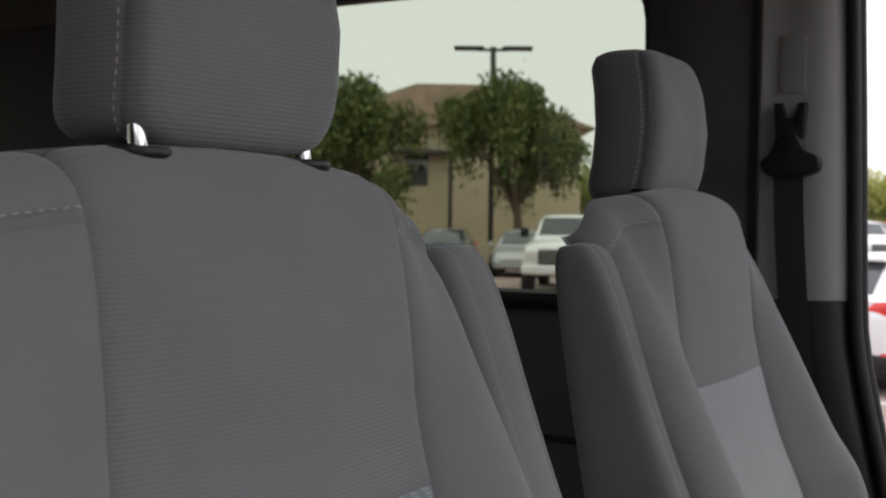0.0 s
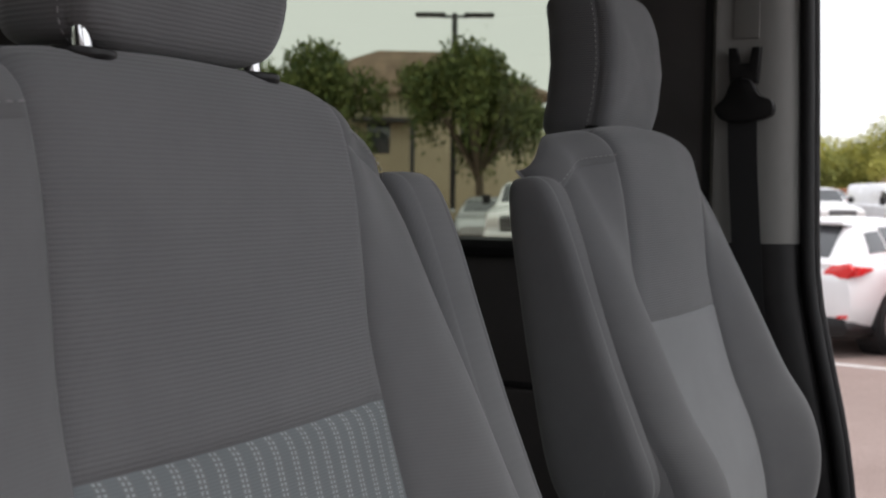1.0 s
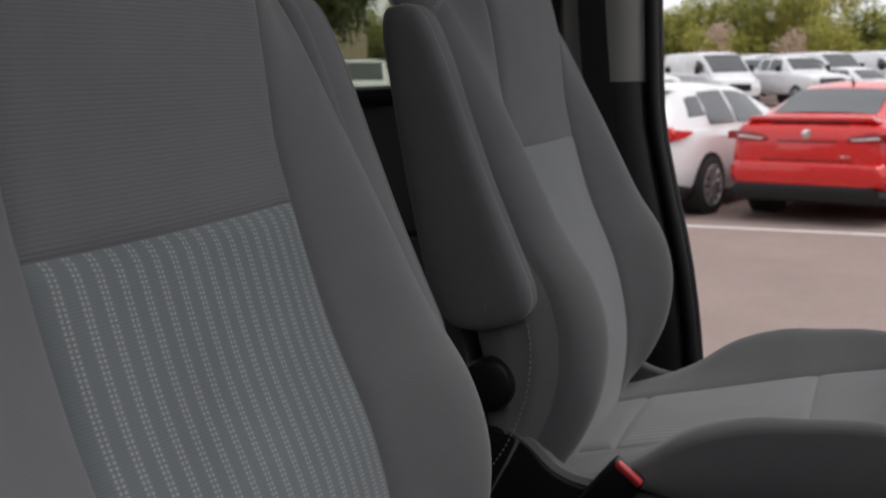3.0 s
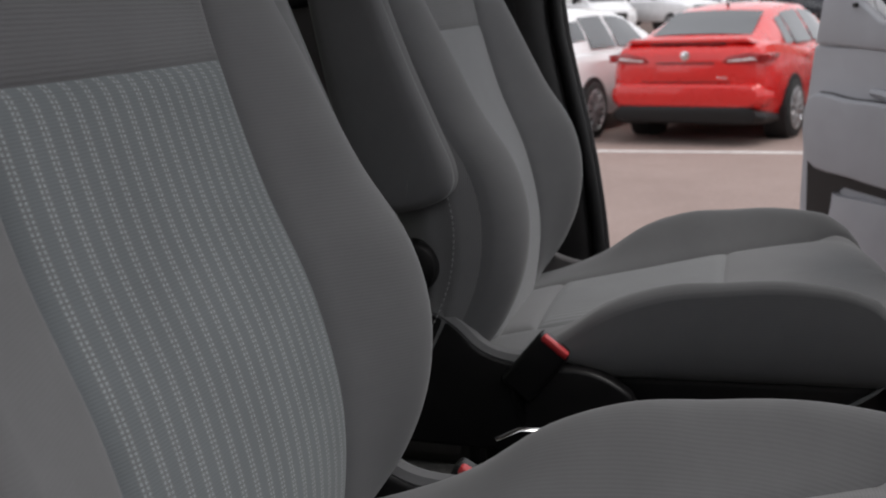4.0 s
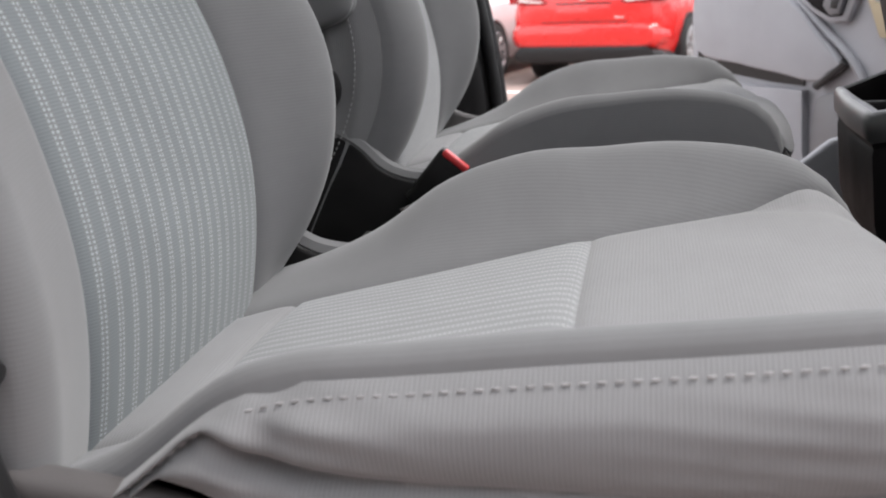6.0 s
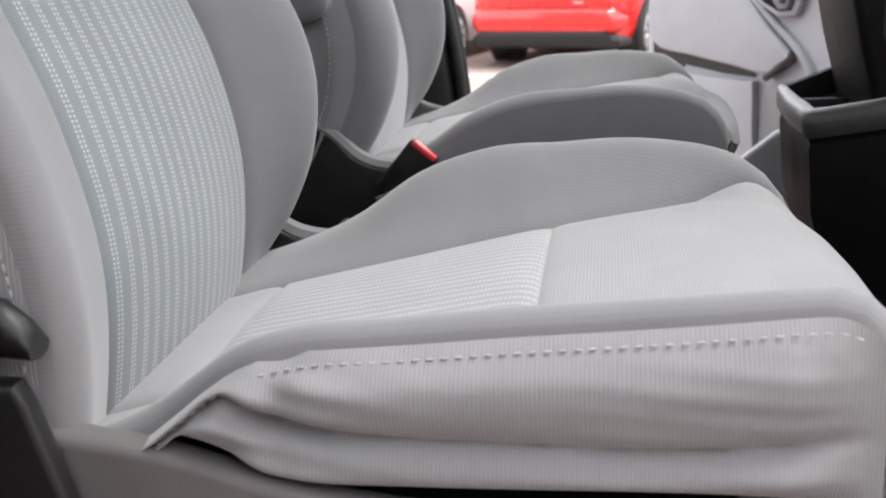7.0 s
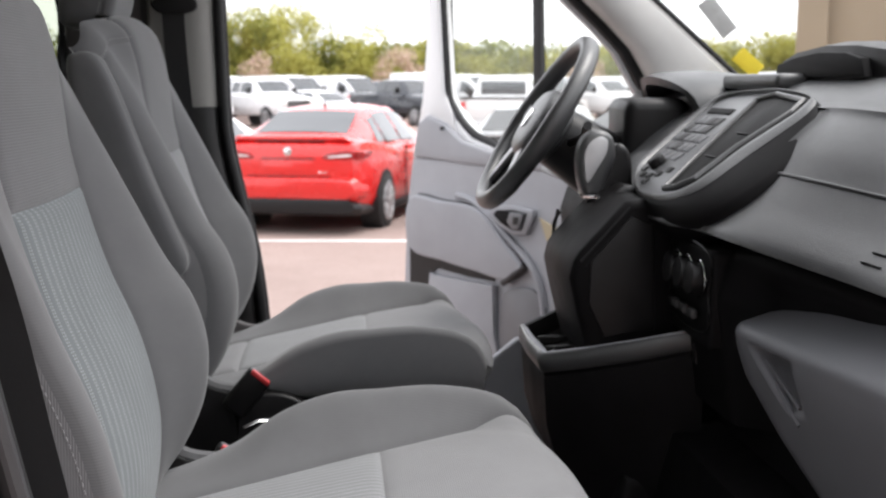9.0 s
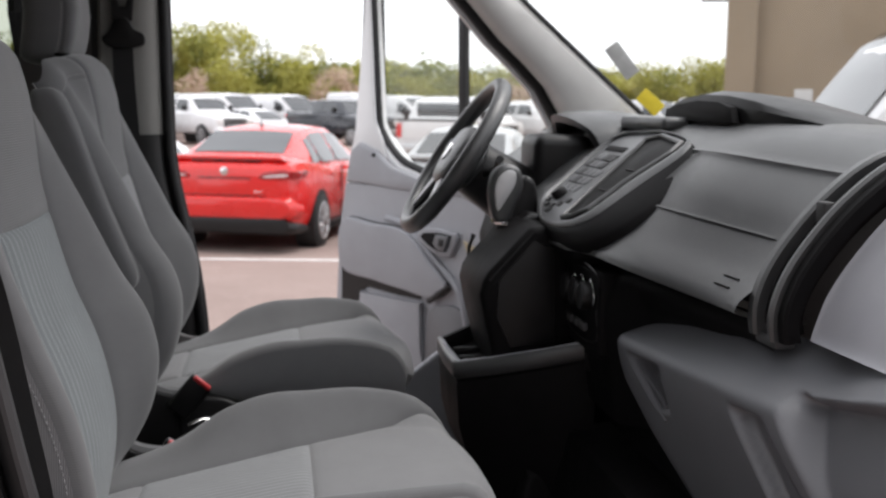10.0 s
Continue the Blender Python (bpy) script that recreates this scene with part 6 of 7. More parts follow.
SEDAN_BODY = [(0.02, 0.66, 0.40, 0.94, 0.01), (0.05, 0.78, 0.36, 1.00, 0.015), (0.12, 0.855, 0.30, 1.055, 0.02), (0.24, 0.885, 0.26, 1.085, 0.025), (0.45, 0.90, 0.22, 1.095, 0.03), (0.9, 0.91, 0.20, 1.06, 0.03, 0.93), (1.6, 0.91, 0.19, 0.99, 0.03, 0.94),
              (2.6, 0.905, 0.19, 0.965, 0.03, 0.94), (3.3, 0.90, 0.20, 0.93, 0.05, 0.92), (4.0, 0.86, 0.22, 0.80, 0.05, 0.88), (4.4, 0.76, 0.26, 0.66, 0.04, 0.85), (4.53, 0.60, 0.32, 0.56, 0.02)]
SEDAN_CAB = [(0.36, 0.76, 1.05, 0.66, 1.10), (0.75, 0.80, 1.04, 0.62, 1.235), (1.15, 0.82, 0.99, 0.575, 1.385), (1.55, 0.83, 0.985, 0.565, 1.445), (2.0, 0.83, 0.98, 0.565, 1.462), (2.5, 0.83, 0.97, 0.57, 1.44), (2.8, 0.83, 0.965, 0.585, 1.36),
             (3.2, 0.82, 0.95, 0.66, 1.16), (3.6, 0.78, 0.92, 0.72, 0.955)]


def sedan(name, at, paint, label, lamps):
    car = vehicle(name, at, HEAD, paint, label, SEDAN_BODY, SEDAN_CAB,
                  [(0.98, 1.30, 0.10, 0.80, 0.20, 0.10), (1.36, 2.02, 0.08, 0.84, 0.05, 0.0), (2.10, 2.95, 0.08, 0.84, 0.0, -0.28)],
                  [("rear_window", 0.50, 1.12, 0.88), ("windscreen", 2.82, 3.5, 0.86)],
                  [(0.845, 0.98), (-0.845, 0.98), (0.845, 3.63), (-0.845, 3.63)], 0.325)
    # boot lid, lamps, bumper
    part("spoiler", prism([(-0.72, 1.085), (0.72, 1.085), (0.64, 1.132), (-0.64, 1.132)], 0.10, 0.30, 'y', 0.012, 3), paint, car)
    part("spoiler_gap", box((-0.42, 0.085, 1.072), (0.42, 0.12, 1.086), 0.003), RUBBER, car)
    for side in (1, -1):
        o = [(0.40, 0.885), (0.46, 0.945), (0.70, 0.985), (0.80, 0.965), (0.80, 0.89), (0.66, 0.865), (0.47, 0.862)]
        m = [(0.46, 0.905), (0.74, 0.935), (0.78, 0.912), (0.50, 0.890)]
        wrap = [(0.06, 0.885), (0.06, 0.965), (0.30, 0.975), (0.48, 0.955), (0.36, 0.905)]
        if side < 0:
            o, m = mirror_out(o), mirror_out(m)
        rear_plate(car, "tail_lamp", o, 0.07, 0.055, lamps, "wide red tail lamp", 0.012)
        rear_plate(car, "lamp_strip", m, 0.022, 0.012, LAMP_CLEAR, "pale lamp strip", 0.003)
        part("lamp_side", prism(wrap, *sorted((side * 0.72, side * 0.902)), 'x', 0.014), lamps, car)
        o2 = [(0.50, 0.405), (0.76, 0.425), (0.76, 0.455), (0.50, 0.435)]
        rear_plate(car, "reflector", o2 if side > 0 else mirror_out(o2), 0.0, 0.025, LAMP_DARK, "", 0.003)
        part("door_line", box((side * 0.905 - 0.008, 1.98, 0.30), (side * 0.905 + 0.008, 1.99, 0.96), 0.001), RUBBER, car)
        part("sill_strip", box((side * 0.86 - 0.05, 1.42, 0.17), (side * 0.86 + 0.05, 3.2, 0.27), 0.02), BLACK, car)
    rear_plate(car, "plate_recess", [(-0.30, 0.70), (0.30, 0.70), (0.34, 0.76), (0.31, 0.865), (-0.31, 0.865), (-0.34, 0.76)], 0.03, 0.012, paint, "plate recess", 0.006)
    rear_plate(car, "plate_panel", [(-0.27, 0.715), (0.27, 0.715), (0.30, 0.76), (0.28, 0.845), (-0.28, 0.845), (-0.30, 0.76)], 0.018, 0.008, paint, "blank red plate panel", 0.004)
    rear_plate(car, "lid_line", [(-0.50, 0.672), (0.50, 0.672), (0.50, 0.682), (-0.50, 0.682)], 0.03, 0.016, RUBBER, "", 0.002)
    rear_plate(car, "grip_line", [(-0.33, 0.872), (0.33, 0.872), (0.31, 0.884), (-0.31, 0.884)], 0.03, 0.022, RUBBER, "", 0.003)
    part("badge", cyl((0.0, 0.025, 0.955), (0, 1, 0), 0.05, 0.03, 24, 0.003), CHROME, car, "plain bright oval badge")
    rear_plate(car, "name_bar", [(0.36, 0.718), (0.47, 0.718), (0.47, 0.730), (0.36, 0.730)], 0.03, 0.014, CHROME, "", 0.002)
    part("bumper", lofted([body_ring(-0.045, 0.70, 0.46, 0.625, 0.0), body_ring(-0.025, 0.80, 0.42, 0.650, 0.0), body_ring(0.05, 0.868, 0.38, 0.675, 0.0), body_ring(0.30, 0.895, 0.36, 0.66, 0.0)]), paint, car, sharp=28)
    part("lower_bumper", lofted([body_ring(-0.04, 0.70, 0.28, 0.40, 0.0), body_ring(-0.03, 0.80, 0.25, 0.42, 0.0), body_ring(0.07, 0.872, 0.22, 0.40, 0.0), body_ring(0.50, 0.89, 0.20, 0.34, 0.0)]), BLACK, car, "black lower bumper", 28)
    part("exhaust", tube([(-0.42, 0.05, 0.255), (0.30, 0.05, 0.255)], 0.022, 8), ALLOY, car, "pale silencer under the bumper")
    part("aerial", tube([(0, 1.42, 1.45), (0, 1.38, 1.50), (0, 1.36, 1.53)], [0.02, 0.008, 0.004], 8), BLACK, car)
    for side in (1, -1):
        part("door_handle", box((side * 0.905 - 0.012, 1.45, 0.86), (side * 0.905 + 0.012, 1.62, 0.885), 0.005), paint, car)
        part("wing_mirror", box((side * 0.98 - 0.08, 2.95, 0.95), (side * 0.98 + 0.08, 3.07, 1.08), 0.03, 3), paint, car)
    return car


HATCH_BODY = [(0.02, 0.72, 0.34, 0.86, 0.01), (0.06, 0.83, 0.28, 0.92, 0.01), (0.16, 0.875, 0.24, 0.96, 0.02), (0.5, 0.90, 0.21, 1.00, 0.02, 0.93), (1.2, 0.91, 0.19, 0.99, 0.03, 0.94), (2.3, 0.905, 0.19, 0.965, 0.03, 0.94),
              (3.1, 0.90, 0.20, 0.93, 0.05, 0.92), (3.8, 0.86, 0.22, 0.80, 0.05, 0.88), (4.2, 0.76, 0.26, 0.66, 0.04, 0.85), (4.35, 0.60, 0.32, 0.56, 0.02)]
HATCH_CAB = [(0.08, 0.74, 0.95, 0.62, 1.00), (0.30, 0.79, 0.97, 0.60, 1.22), (0.52, 0.81, 0.98, 0.575, 1.395), (0.85, 0.82, 0.98, 0.565, 1.445), (1.6, 0.83, 0.98, 0.565, 1.468), (2.2, 0.83, 0.97, 0.57, 1.44), (2.55, 0.83, 0.965, 0.585, 1.36),
             (3.0, 0.82, 0.95, 0.66, 1.16), (3.4, 0.78, 0.92, 0.72, 0.955)]


def hatchback(name, at, paint, label, rz=HEAD):
    car = vehicle(name, at, rz, paint, label, HATCH_BODY, HATCH_CAB,
                  [(0.55, 0.98, 0.30, 0.76, 0.22, 0.10), (1.05, 1.72, 0.08, 0.84, 0.05, 0.0), (1.80, 2.72, 0.08, 0.84, 0.0, -0.28)],
                  [("rear_window", 0.14, 0.50, 0.86), ("windscreen", 2.6, 3.3, 0.86)],
                  [(0.845, 0.86), (-0.845, 0.86), (0.845, 3.45), (-0.845, 3.45)], 0.325)
    for side in (1, -1):
        o = [(0.50, 0.90), (0.60, 0.99), (0.80, 1.02), (0.855, 0.95), (0.80, 0.86), (0.60, 0.84)]
        rear_plate(car, "tail_lamp", o if side > 0 else mirror_out(o), 0.10, 0.06, LAMP_RED, "red tail lamp", 0.015)
        part("lamp_side", prism([(0.09, 0.88), (0.10, 0.99), (0.40, 0.97), (0.46, 0.94), (0.25, 0.90)], *sorted((side * 0.80, side * 0.893)), 'x', 0.012), LAMP_RED, car)
        part("wing_mirror", box((side * 0.98 - 0.08, 2.75, 0.95), (side * 0.98 + 0.08, 2.87, 1.08), 0.03, 3), paint, car)
        o2 = [(0.55, 0.42), (0.80, 0.44), (0.80, 0.47), (0.55, 0.45)]
        rear_plate(car, "reflector", o2 if side > 0 else mirror_out(o2), 0.05, 0.03, LAMP_RED, "", 0.003)
    part("roof_spoiler", prism([(-0.55, 1.41), (0.55, 1.41), (0.52, 1.452), (-0.52, 1.452)], 0.40, 0.66, 'y', 0.012, 3), paint, car)
    rear_plate(car, "hatch_recess", [(-0.30, 0.60), (0.30, 0.60), (0.32, 0.76), (-0.32, 0.76)], 0.07, 0.05, paint, "", 0.01)
    part("lower_bumper", lofted([body_ring(-0.0, 0.74, 0.27, 0.42, 0.0), body_ring(0.02, 0.82, 0.23, 0.44, 0.0), body_ring(0.14, 0.885, 0.20, 0.43, 0.0), body_ring(0.48, 0.89, 0.19, 0.36, 0.0)]), BLACK, car, "black lower bumper", 28)
    return car


PICK_BODY = [(0.0, 0.90, 0.55, 1.30, 0.0), (0.05, 0.95, 0.50, 1.36, 0.0), (1.0, 0.97, 0.48, 1.38, 0.0, 0.96), (3.6, 0.98, 0.46, 1.36, 0.02, 0.96), (4.4, 0.97, 0.46, 1.30, 0.05, 0.94), (5.4, 0.95, 0.46, 1.22, 0.06, 0.92), (5.72, 0.90, 0.48, 1.14, 0.05, 0.92), (5.80, 0.84, 0.52, 1.02, 0.02)]
PICK_CAB = [(1.75, 0.86, 1.34, 0.70, 1.40), (1.85, 0.87, 1.34, 0.69, 1.86), (2.1, 0.88, 1.34, 0.69, 1.92), (3.2, 0.88, 1.33, 0.69, 1.93), (3.6, 0.88, 1.33, 0.70, 1.86), (4.0, 0.87, 1.32, 0.74, 1.56), (4.3, 0.85, 1.30, 0.78, 1.34)]


def pickup(name, at, rz, paint, label):
    car = vehicle(name, at, rz, paint, label, PICK_BODY, PICK_CAB,
                  [(1.98, 2.62, 0.12, 0.84, 0.0, 0.0), (2.72, 3.70, 0.12, 0.84, 0.0, -0.22)],
                  [("windscreen", 3.62, 4.2, 0.9)], [(0.90, 1.2), (-0.90, 1.2), (0.90, 4.85), (-0.90, 4.85)], 0.40, "pickup truck")
    part("grille", box((-0.52, 5.70, 0.74), (0.52, 5.845, 1.10), 0.03, 3), BLACK, car, "dark front grille")
    for z in (0.82, 0.92, 1.02):
        part("grille_bar", box((-0.50, 5.83, z - 0.018), (0.50, 5.862, z + 0.018), 0.006), SILVER, car)
    part("front_bumper", box((-0.92, 5.62, 0.50), (0.92, 5.90, 0.72), 0.05, 3), ALLOY if paint is not WHITE_PAINT else WHITE_PAINT, car)
    for s in (-1, 1):
        part("headlamp", box((s * 0.70 - 0.15, 5.60, 0.84), (s * 0.70 + 0.15, 5.83, 1.08), 0.04, 3), LAMP_CLEAR, car)
        part("wing_mirror", box((s * 1.10 - 0.11, 3.75, 1.36), (s * 1.10 + 0.11, 3.86, 1.60), 0.04, 3), BLACK, car)
        part("tail_lamp", box((s * 0.86 - 0.07, -0.02, 0.92), (s * 0.86 + 0.07, 0.04, 1.28), 0.015), LAMP_RED, car)
    part("tailgate", box((-0.76, -0.03, 0.86), (0.76, 0.03, 1.35), 0.02, 3), paint, car)
    part("bed_rail", box((-0.90, -0.035, 1.345), (0.90, 0.05, 1.40), 0.012), BLACK, car, "black cap of the tailgate")
    part("rear_bumper", box((-0.88, -0.16, 0.54), (0.88, 0.05, 0.74), 0.04, 3), ALLOY, car)
    part("rear_glass", box((-0.60, 1.76, 1.44), (0.60, 1.80, 1.80), 0.01), CAR_GLASS, car)
    return car


VAN_BODY = [(0.0, 0.90, 0.45, 1.36, 0.0), (0.06, 0.98, 0.40, 1.38, 0.0, 0.97), (3.0, 1.0, 0.38, 1.38, 0.0, 0.97), (4.3, 1.0, 0.38, 1.34, 0.02, 0.96), (5.0, 0.97, 0.38, 1.18, 0.05, 0.92), (5.5, 0.90, 0.40, 1.00, 0.05, 0.9), (5.62, 0.78, 0.45, 0.80, 0.02)]
VAN_CAB = [(0.02, 0.93, 1.34, 0.84, 2.05), (0.10, 0.95, 1.34, 0.85, 2.12), (3.2, 0.96, 1.34, 0.85, 2.14), (3.7, 0.95, 1.33, 0.84, 2.08), (4.2, 0.93, 1.32, 0.82, 1.74), (4.9, 0.90, 1.20, 0.84, 1.24)]


def van(name, at, rz, label, roof=0.0):
    cab = [(a, b, c, d, e + (roof if e > 1.6 else 0)) for a, b, c, d, e in VAN_CAB]
    car = vehicle(name, at, rz, WHITE_PAINT, label, VAN_BODY, cab,
                  [(3.45, 4.30, 0.10, 0.66, -0.02, -0.35)], [("windscreen", 3.78, 4.75, 0.92)], [(0.92, 1.1), (-0.92, 1.1), (0.92, 4.7), (-0.92, 4.7)], 0.36, "van")
    part("grille", box((-0.45, 5.40, 0.62), (0.45, 5.63, 0.92), 0.04, 3), BLACK, car, "dark front grille")
    for s in (-1, 1):
        part("headlamp", box((s * 0.72 - 0.13, 5.22, 0.86), (s * 0.72 + 0.13, 5.52, 1.06), 0.05, 3), LAMP_CLEAR, car)
        part("wing_mirror", box((s * 1.14 - 0.10, 4.05, 1.30), (s * 1.14 + 0.10, 4.18, 1.64), 0.04, 3), BLACK, car)
        part("rub_strip", box((s * 1.0 - 0.012, 1.6, 0.70), (s * 1.0 + 0.012, 4.2, 0.78), 0.008), BLACK, car)
        part("rear_lamp", box((s * 0.92 - 0.05, -0.02, 0.95), (s * 0.92 + 0.05, 0.04, 1.45), 0.015), LAMP_RED, car)
    for s in (-1, 1):
        part("rear_window", box((s * 0.44 - 0.30, -0.005, 1.42), (s * 0.44 + 0.30, 0.03, 1.88), 0.01), CAR_GLASS, car)
    return car


sedan("red_sedan", (-0.66, 11.62, 0), RED_PAINT, "glossy red sedan parked on the asphalt", LAMP_DARK)
hatchback("white_hatchback", (-2.85, 11.75, 0), WHITE_PAINT, "white hatchback parked beside the red sedan")
sedan("silver_sedan", (2.1, 12.0, 0), SILVER_PAINT, "silver sedan parked beside the red sedan", LAMP_RED)
pickup("white_pickup", (3.9, 27.5, 0), HEAD + 4, WHITE_PAINT, "white pickup truck with its tailgate up")
# rows of stock further back
lot = random.Random(11)
row_kinds = ["pickup", "pickup", "van", "pickup", "sedanish", "pickup", "van", "van", "pickup", "pickup", "van", "pickup", "van", "pickup"]
n = 0
for row, (y0, x0, x1, gap, turn) in enumerate(((51.0, -14.0, 24.0, 3.0, 214), (59.0, -26.0, 30.0, 3.1, 216), (67.0, -26.0, 34.0, 3.1, 214), (76.0, -28.0, 38.0, 3.2, 215))):
    x = x0
    while x < x1:
        kind = row_kinds[n % len(row_kinds)]
        n += 1
        at = (x + lot.uniform(-0.2, 0.2), y0 + 0.20 * x + lot.uniform(-0.3, 0.3), 0)
        rz = turn + lot.uniform(-3, 3)
        if kind == "pickup":
            pickup("white_pickup", at, rz, WHITE_PAINT if lot.random() < 0.8 else DARK_PAINT, "pickup truck parked in the far rows of the lot")
        elif kind == "van":
            van("white_van", at, rz, "white cargo van parked in the far rows", lot.choice((0.0, 0.35)) if row > 1 else 0.0)
        else:
            hatchback("parked_hatchback", at, lot.choice((SILVER_PAINT, DARK_PAINT, WHITE_PAINT)), "small car parked in the far rows", rz)
        x += gap
# vehicles seen through the tinted window
for at, rz, paint, kind in (((-13.7, 29.4, 0), 200, WHITE_PAINT, "p"), ((-20.3, 33.5, 0), 203, DARK_PAINT, "h"), ((-18.0, 34.6, 0), 203, SILVER_PAINT, "h"), ((-14.2, 38.0, 0), 200, WHITE_PAINT, "v"), ((-22.8, 33.0, 0), 203, SILVER_PAINT, "h")):
    if kind == "p":
        pickup("white_pickup", at, rz, paint, "white pickup truck facing the van")
    elif kind == "v":
        van("white_van", at, rz, "white van parked behind the pickup")
    else:
        hatchback("parked_hatchback", at, paint, "small car parked in the lot", rz)
van("white_van", (8.15, 4.5, 0), 78, "tall white van parked close to the windscreen", 0.45)


# ---- planting ----
def leaves(clumps, count, size, rng, droop=0.0):
    """Leaf sprays: small crossed quads scattered through the clumps (x, y, z, rx, ry, rz)."""
    w = np.array([c[3] * c[4] * c[5] for c in clumps]) ** 0.67
    w /= w.sum()
    which = rng.choice(len(clumps), count, p=w)
    c = np.array(clumps)[which]
    d = rng.normal(size=(count, 3))
    d /= np.linalg.norm(d, axis=1)[:, None]
    rad = rng.uniform(0.35, 1.0, count) ** 0.6
    rad *= 1 + 0.25 * rng.normal(size=count) * (rng.uniform(size=count) < 0.15)
    p = c[:, :3] + d * rad[:, None] * c[:, 3:6]
    if droop:
        p[:, 2] -= droop * rng.uniform(size=count) ** 3
    u = rng.normal(size=(count, 3))
    u[:, 2] -= droop * 1.2
    u /= np.linalg.norm(u, axis=1)[:, None]
    v = np.cross(u, rng.normal(size=(count, 3)))
    v /= np.linalg.norm(v, axis=1)[:, None]
    s = size * rng.uniform(0.5, 1.3, count)
    u *= s[:, None]
    v *= (s * 0.55)[:, None]
    verts = np.stack([p - u, p + v * 0.8, p + u, p - v * 0.8], 1).reshape(-1, 3)
    faces = np.arange(count * 4).reshape(-1, 4)
    return verts, faces


def fast_mesh(name, verts, faces, material, parent=None):
    me = bpy.data.meshes.new(name)
    me.from_pydata(verts.tolist(), [], faces.tolist())
    me.materials.append(material)
    ob = new(name, me)
    if parent is not None:
        ob.parent = parent
    return ob


def tree(name, at, height, spread, leaf, count, size, seed, label, droop=0.5):
    rng = np.random.default_rng(seed)
    t = empty(name, at, label=label, category="tree", group="trees")
    bm = tube(spline([(0, 0, 0), (0.1, 0.05, height * 0.2), (-0.05, 0.1, height * 0.42), (0.1, 0, height * 0.7)], 4), [0.22 - 0.012 * k for k in range(13)], 8)
    clumps = []
    for k in range(13):
        a = 2 * math.pi * k / 13 + rng.uniform(-0.4, 0.4)
        rr = spread * rng.uniform(0.15, 0.90)
        z = height * rng.uniform(0.42, 0.86)
        clumps.append((rr * math.cos(a), rr * math.sin(a), z, spread * rng.uniform(0.18, 0.42), spread * rng.uniform(0.18, 0.42), height * rng.uniform(0.07, 0.16)))
        add(bm, tube([(0, 0, height * 0.30), (rr * 0.5 * math.cos(a), rr * 0.5 * math.sin(a), (height * 0.35 + z) / 2), (rr * math.cos(a), rr * math.sin(a), z)], [0.09, 0.06, 0.03], 6))
    clumps.append((0, 0, height * 0.86, spread * 0.4, spread * 0.4, height * 0.14))
    part("trunk", bm, BARK, t, "brown branching trunk")
    v, f = leaves(clumps, count, size, rng, droop)
    fast_mesh("crown", v, f, leaf, t)
    return t


tree("mesquite_tree", (-27.2, 37.0, 0), 7.6, 3.4, LEAF_DARK, 15000, 0.13, 3, "dark green mesquite tree with hanging sprays", 1.4)
tree("mesquite_tree", (-20.5, 38.5, 0), 7.4, 2.9, LEAF_DARK, 14000, 0.13, 14, "dark green mesquite tree with hanging sprays", 1.3)
tree("mesquite_tree", (-31.5, 38.5, 0), 7.3, 3.4, LEAF_DARK, 20000, 0.115, 5, "dark green mesquite tree with hanging sprays", 1.2)
tree("mesquite_tree", (-16.5, 47.0, 0), 4.5, 2.2, LEAF_DARK, 5000, 0.15, 6, "small dark green tree beyond the parked cars", 0.6)
# far belt of desert trees behind the lot
rng = np.random.default_rng(21)
CREST = lerp_table([(-70, 8.3), (-20, 8.2), (-9, 9.3), (-4, 9.2), (1, 7.6), (6, 6.2), (12, 6.3), (22, 6.0), (34, 6.6), (60, 7.0)])
bands = ([], [])
x = -70.0
while x < 62:
    y = 103 + 0.06 * x + rng.uniform(-4, 3)
    top = CREST(x) * rng.uniform(0.86, 1.06)
    kind = 0 if rng.random() < 0.78 else 1
    for k in range(6):
        bands[kind].append((x + rng.uniform(-1.8, 1.8), y + rng.uniform(-2, 2), top * rng.uniform(0.20, 0.80), rng.uniform(1.0, 2.0), rng.uniform(1.0, 2.0), top * rng.uniform(0.12, 0.22)))
    x += rng.uniform(0.8, 1.6)
for clumps, leaf, count, label in ((bands[0], LEAF_PALE, 210000, "yellow-green belt of palo verde trees behind the parking lot"), (bands[1], LEAF_MID, 70000, "olive green acacias among the far belt of trees")):
    v, f = leaves(clumps, count, 0.16, rng, 0.3)
    tagged(fast_mesh("far_woods", v, f, leaf), label, "trees", kind="stuff")
clumps = [(a + rng.uniform(-2, 2), 106 + rng.uniform(-2, 2) + 0.06 * a, rng.uniform(1.0, 3.5), 2.0, 2.0, 1.4) for a in np.linspace(-72, 64, 200)]
v, f = leaves([(a, b, c + 0.8, 2.0, 2.0, CREST(a) * 0.30) for a, b, c, *r in clumps], 70000, 0.30, rng, 0.2)
tagged(fast_mesh("woods_understory", v, f, LEAF_MID), "olive undergrowth among the far trees", "trees", kind="stuff")
clumps = [(px + rng.uniform(-1.2, 1.2), 92 + rng.uniform(-1, 1), rng.uniform(1.5, 4.2), 0.9, 0.9, 0.8) for px in (4.5, 5.5, -6.0, -12.0, 20.0) for k in range(6)]
v, f = leaves(clumps, 5000, 0.14, rng, 0.0)
tagged(fast_mesh("bare_thicket", v, f, leafy("bare_twig", (0.42, 0.30, 0.22), (0.60, 0.47, 0.36))), "pale pinkish bare trees before the green belt", "trees", kind="stuff")
tagged(part("block_wall", box((-90, 97.0, 0), (90, 97.3, 2.1), 0.02), BLOCK_RED), "low red block wall behind the parked trucks", "wall", kind="structure")
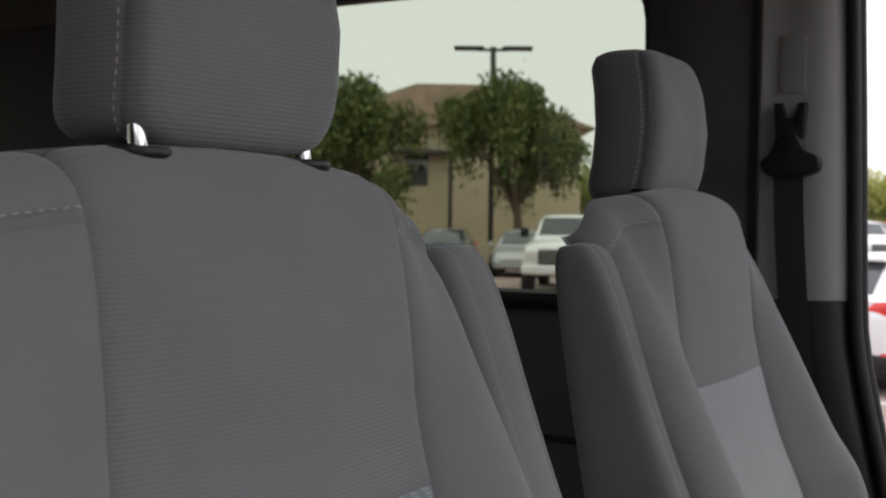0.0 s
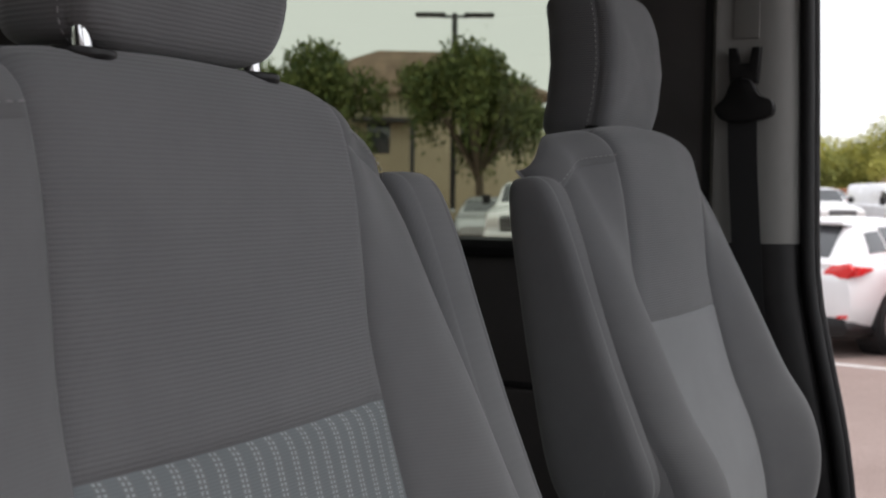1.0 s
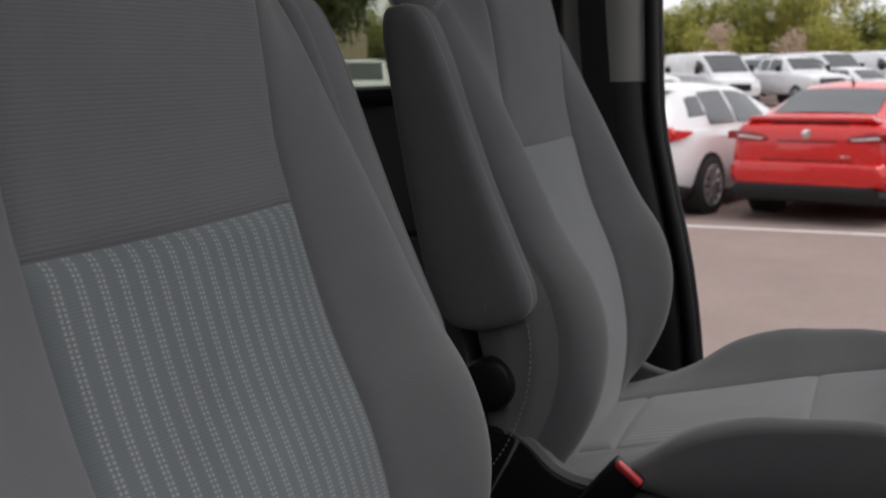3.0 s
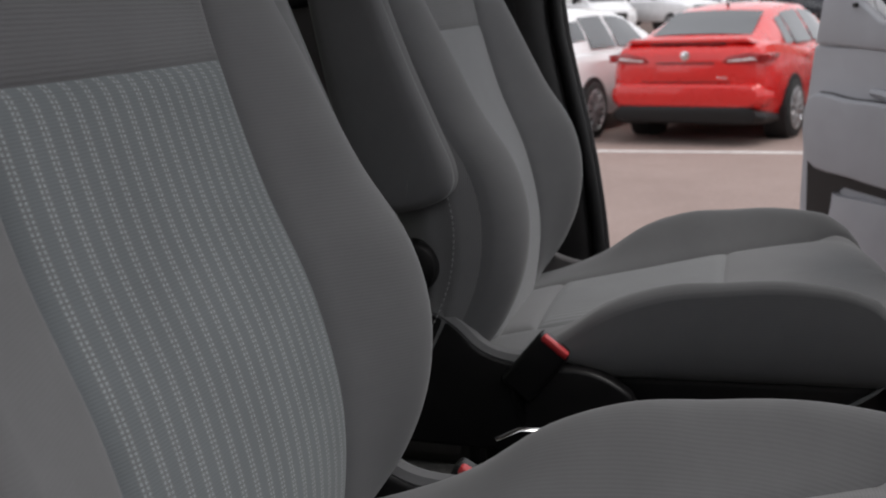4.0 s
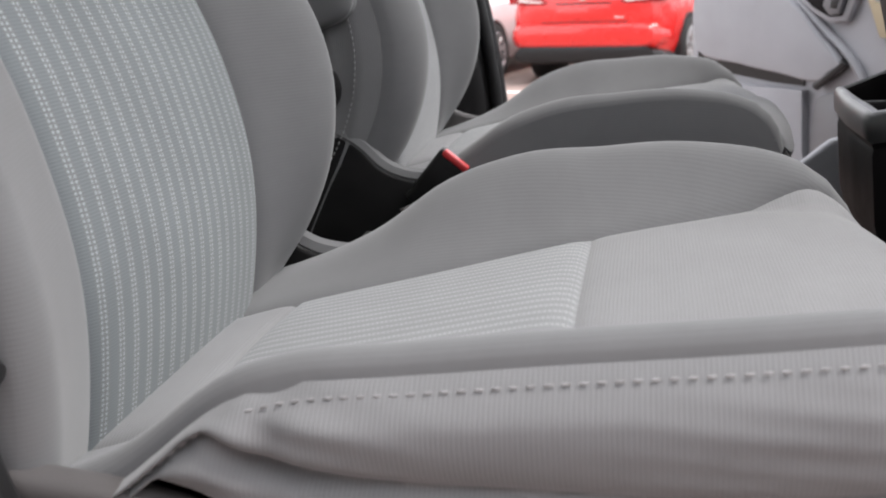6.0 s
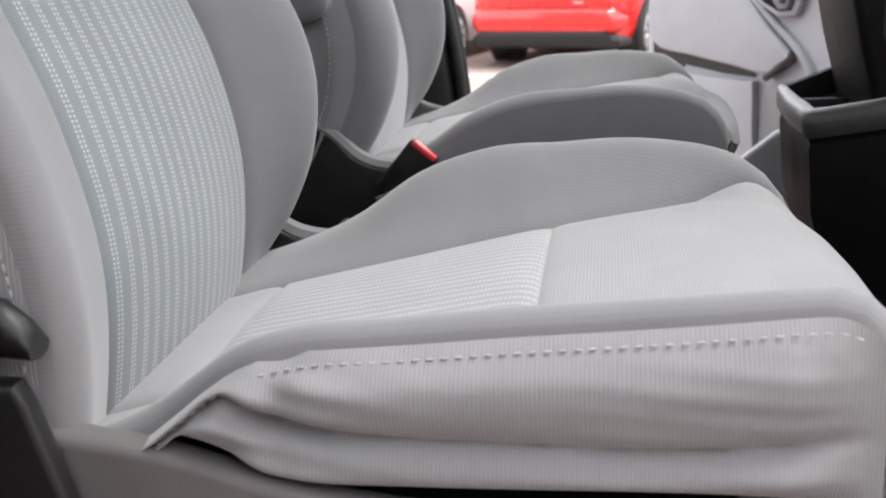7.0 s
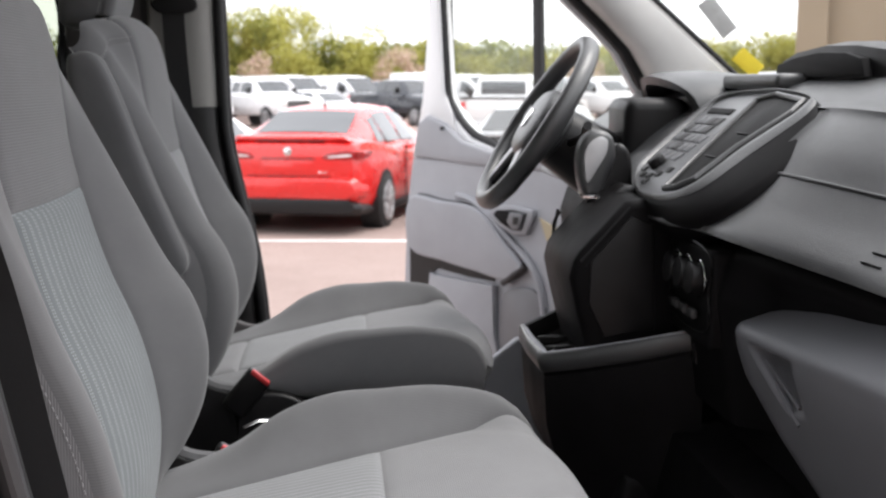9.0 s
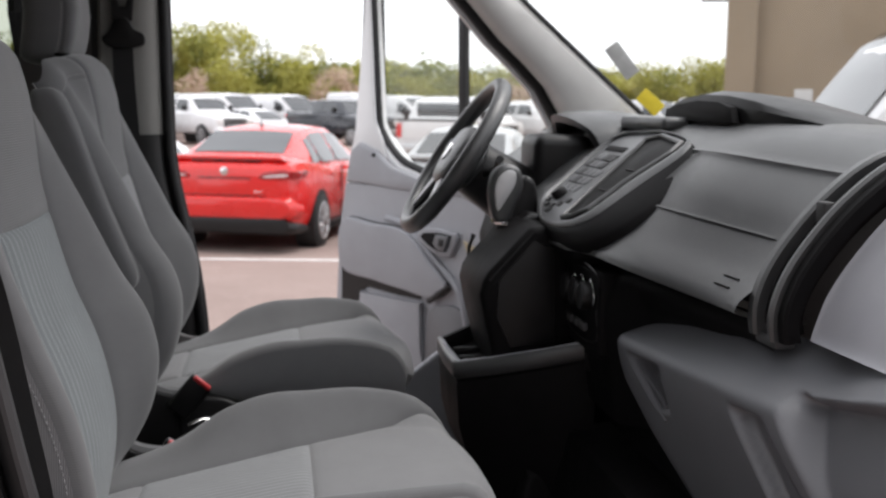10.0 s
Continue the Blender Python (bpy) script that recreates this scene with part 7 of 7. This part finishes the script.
# planted island of red gravel with a bare shrub
isle = [(-7.4, 27.0), (-5.2, 24.6), (-2.6, 24.6), (-2.4, 27.6), (-4.4, 30.5), (-7.2, 30.0)]
tagged(part("gravel_island", prism(curve2c(isle, 5), 0.0, 0.16, 'z', 0.03), SOIL), "red gravel planting island in the lot", "planting bed", kind="structure")
shrubs = [(-5.2 + rng.uniform(-1.6, 1.8), 27.3 + rng.uniform(-2, 2), rng.uniform(0.25, 0.85), 0.6, 0.6, 0.35) for k in range(10)]
v, f = leaves(shrubs, 4200, 0.13, rng, 0.0)
tagged(fast_mesh("dry_shrub", v, f, leafy("dry_leaf", (0.20, 0.13, 0.10), (0.36, 0.26, 0.21))), "dry reddish brown shrubs on the gravel island", "shrub", kind="stuff")

# ---- buildings and the lamp post ----
lamp = empty("street_lamp", (-21.9, 39.1, 0), label="dark bronze parking lot lamp with two flat heads", category="street lamp")
part("base", cyl((0, 0, 0.4), (0, 0, 1), 0.32, 0.8, 24, 0.03), STUCCO_PALE, lamp)
part("pole", box((-0.11, -0.11, 0.8), (0.11, 0.11, 8.6), 0.02), POLE, lamp, "dark square pole")
for s in (-1, 1):
    part("arm", box((min(0, s * 0.6), -0.05, 8.42), (max(0, s * 0.6), 0.05, 8.52), 0.01), POLE, lamp)
    part("lamp_head", box((min(s * 0.35, s * 1.55), -0.28, 8.46), (max(s * 0.35, s * 1.55), 0.28, 8.60), 0.05, 3), POLE, lamp, "flat dark lamp head")
lamp.rotation_euler = (0, 0, radians(28))

# Added out of view: cuts the sky light entering by the passenger door.
tagged(part("wall_sky_blocker", box((-16, -8.3, 0), (16, -8.0, 6.0), 0.03), BLOCKER_GREY), "plain unseen wall added to cut sky light on the passenger side", "wall", kind="structure")
store = empty("stucco_building", (19.2, 34.5, 0), -24, label="large tan stucco building with a service door", category="building")
part("wall", box((-3.6, 0, 0), (32, 22, 12), 0.05), STUCCO, store, "tan stucco wall")
part("pier", box((-4.4, -0.45, 0), (-3.4, 1.2, 12.4), 0.05), STUCCO, store, "corner pier")
part("step_band", box((10.0, -0.35, 0), (32, 0.1, 11.0), 0.05), STUCCO, store)
part("service_door", box((0.55, -0.06, 0), (1.75, 0.05, 2.25), 0.01), GREY_TRIM, store, "grey steel service door")
part("door_frame", box((0.45, -0.09, 2.25), (1.85, 0.05, 2.35), 0.01), STUCCO_PALE, store)
part("door_lamp", box((1.0, -0.22, 3.1), (1.25, 0.05, 3.35), 0.02), POLE, store)
part("wall_lamp", box((5.8, -0.25, 7.0), (6.7, 0.05, 7.4), 0.03), POLE, store)
part("notice", box((-2.1, -0.03, 1.7), (-1.5, 0.03, 2.5), 0.005), PAPER, store, "pale notice board")
for k, z in enumerate((5.4, 6.4, 7.4)):
    part("bracket", box((-5.3, -0.3, z), (-4.3, -0.2, z + 0.08), 0.01), POLE, store)
far_house = empty("stucco_house", (-33.5, 54.0, 0), 32, label="pale stucco house with a clay tile roof", category="building")
part("wall", box((-7, 0, 0), (8, 10, 7.0), 0.05), STUCCO_PALE, far_house, "pale yellow stucco wall")
rf = [(-8.0, 6.9), (8.8, 6.9), (2.2, 9.2), (-1.2, 9.2)]
part("roof", prism(rf, -0.8, 10.5, 'y', 0.05), ROOF_TILE, far_house, "low clay tile roof")
for xx in (-5.2, -1.8, 3.4):
    w = part("window", box((xx, -0.04, 3.6), (xx + 1.3, 0.05, 5.6), 0.02), CAR_GLASS, far_house, "dark tall window")
    part("frame", box((xx - 0.12, -0.08, 5.6), (xx + 1.42, 0.02, 5.75), 0.01), STUCCO, w)
part("balcony_post", box((0.6, -1.2, 0), (0.85, -0.95, 5.4), 0.02), POLE, far_house)
part("balcony", box((-2.6, -1.3, 5.3), (1.2, 0.1, 5.55), 0.03), POLE, far_house)

# ---- papers on the windscreen ----
tag = tagged(part("yellow_tag", box((-0.020, -0.001, -0.034), (0.020, 0.001, 0.034), 0.0006, 1, m=look((0.918, 0.885, 1.774), (0.5, -1.0, 2.1), -48) @ Euler((radians(90), 0, 0)).to_matrix().to_4x4()), YELLOW), "yellow paper tag inside the windscreen", "paper tag")
note = tagged(part("window_sticker", box((-0.020, -0.001, -0.048), (0.020, 0.001, 0.048), 0.0006, 1, m=look((0.812, 0.80, 1.876), (0.2, -1.0, 2.0), -38) @ Euler((radians(90), 0, 0)).to_matrix().to_4x4()), PAPER), "pale inspection sticker on the windscreen", "sticker")

for x, y in ((1.62, 0.90), (1.62, -0.90), (-2.30, 0.90), (-2.30, -0.90)):
    hub = car_wheel(shell, y, 0.0, 0.36)
    hub.matrix_basis = Matrix.Translation((x, y, 0.36)) @ Matrix.Rotation(radians(90), 4, 'Z')
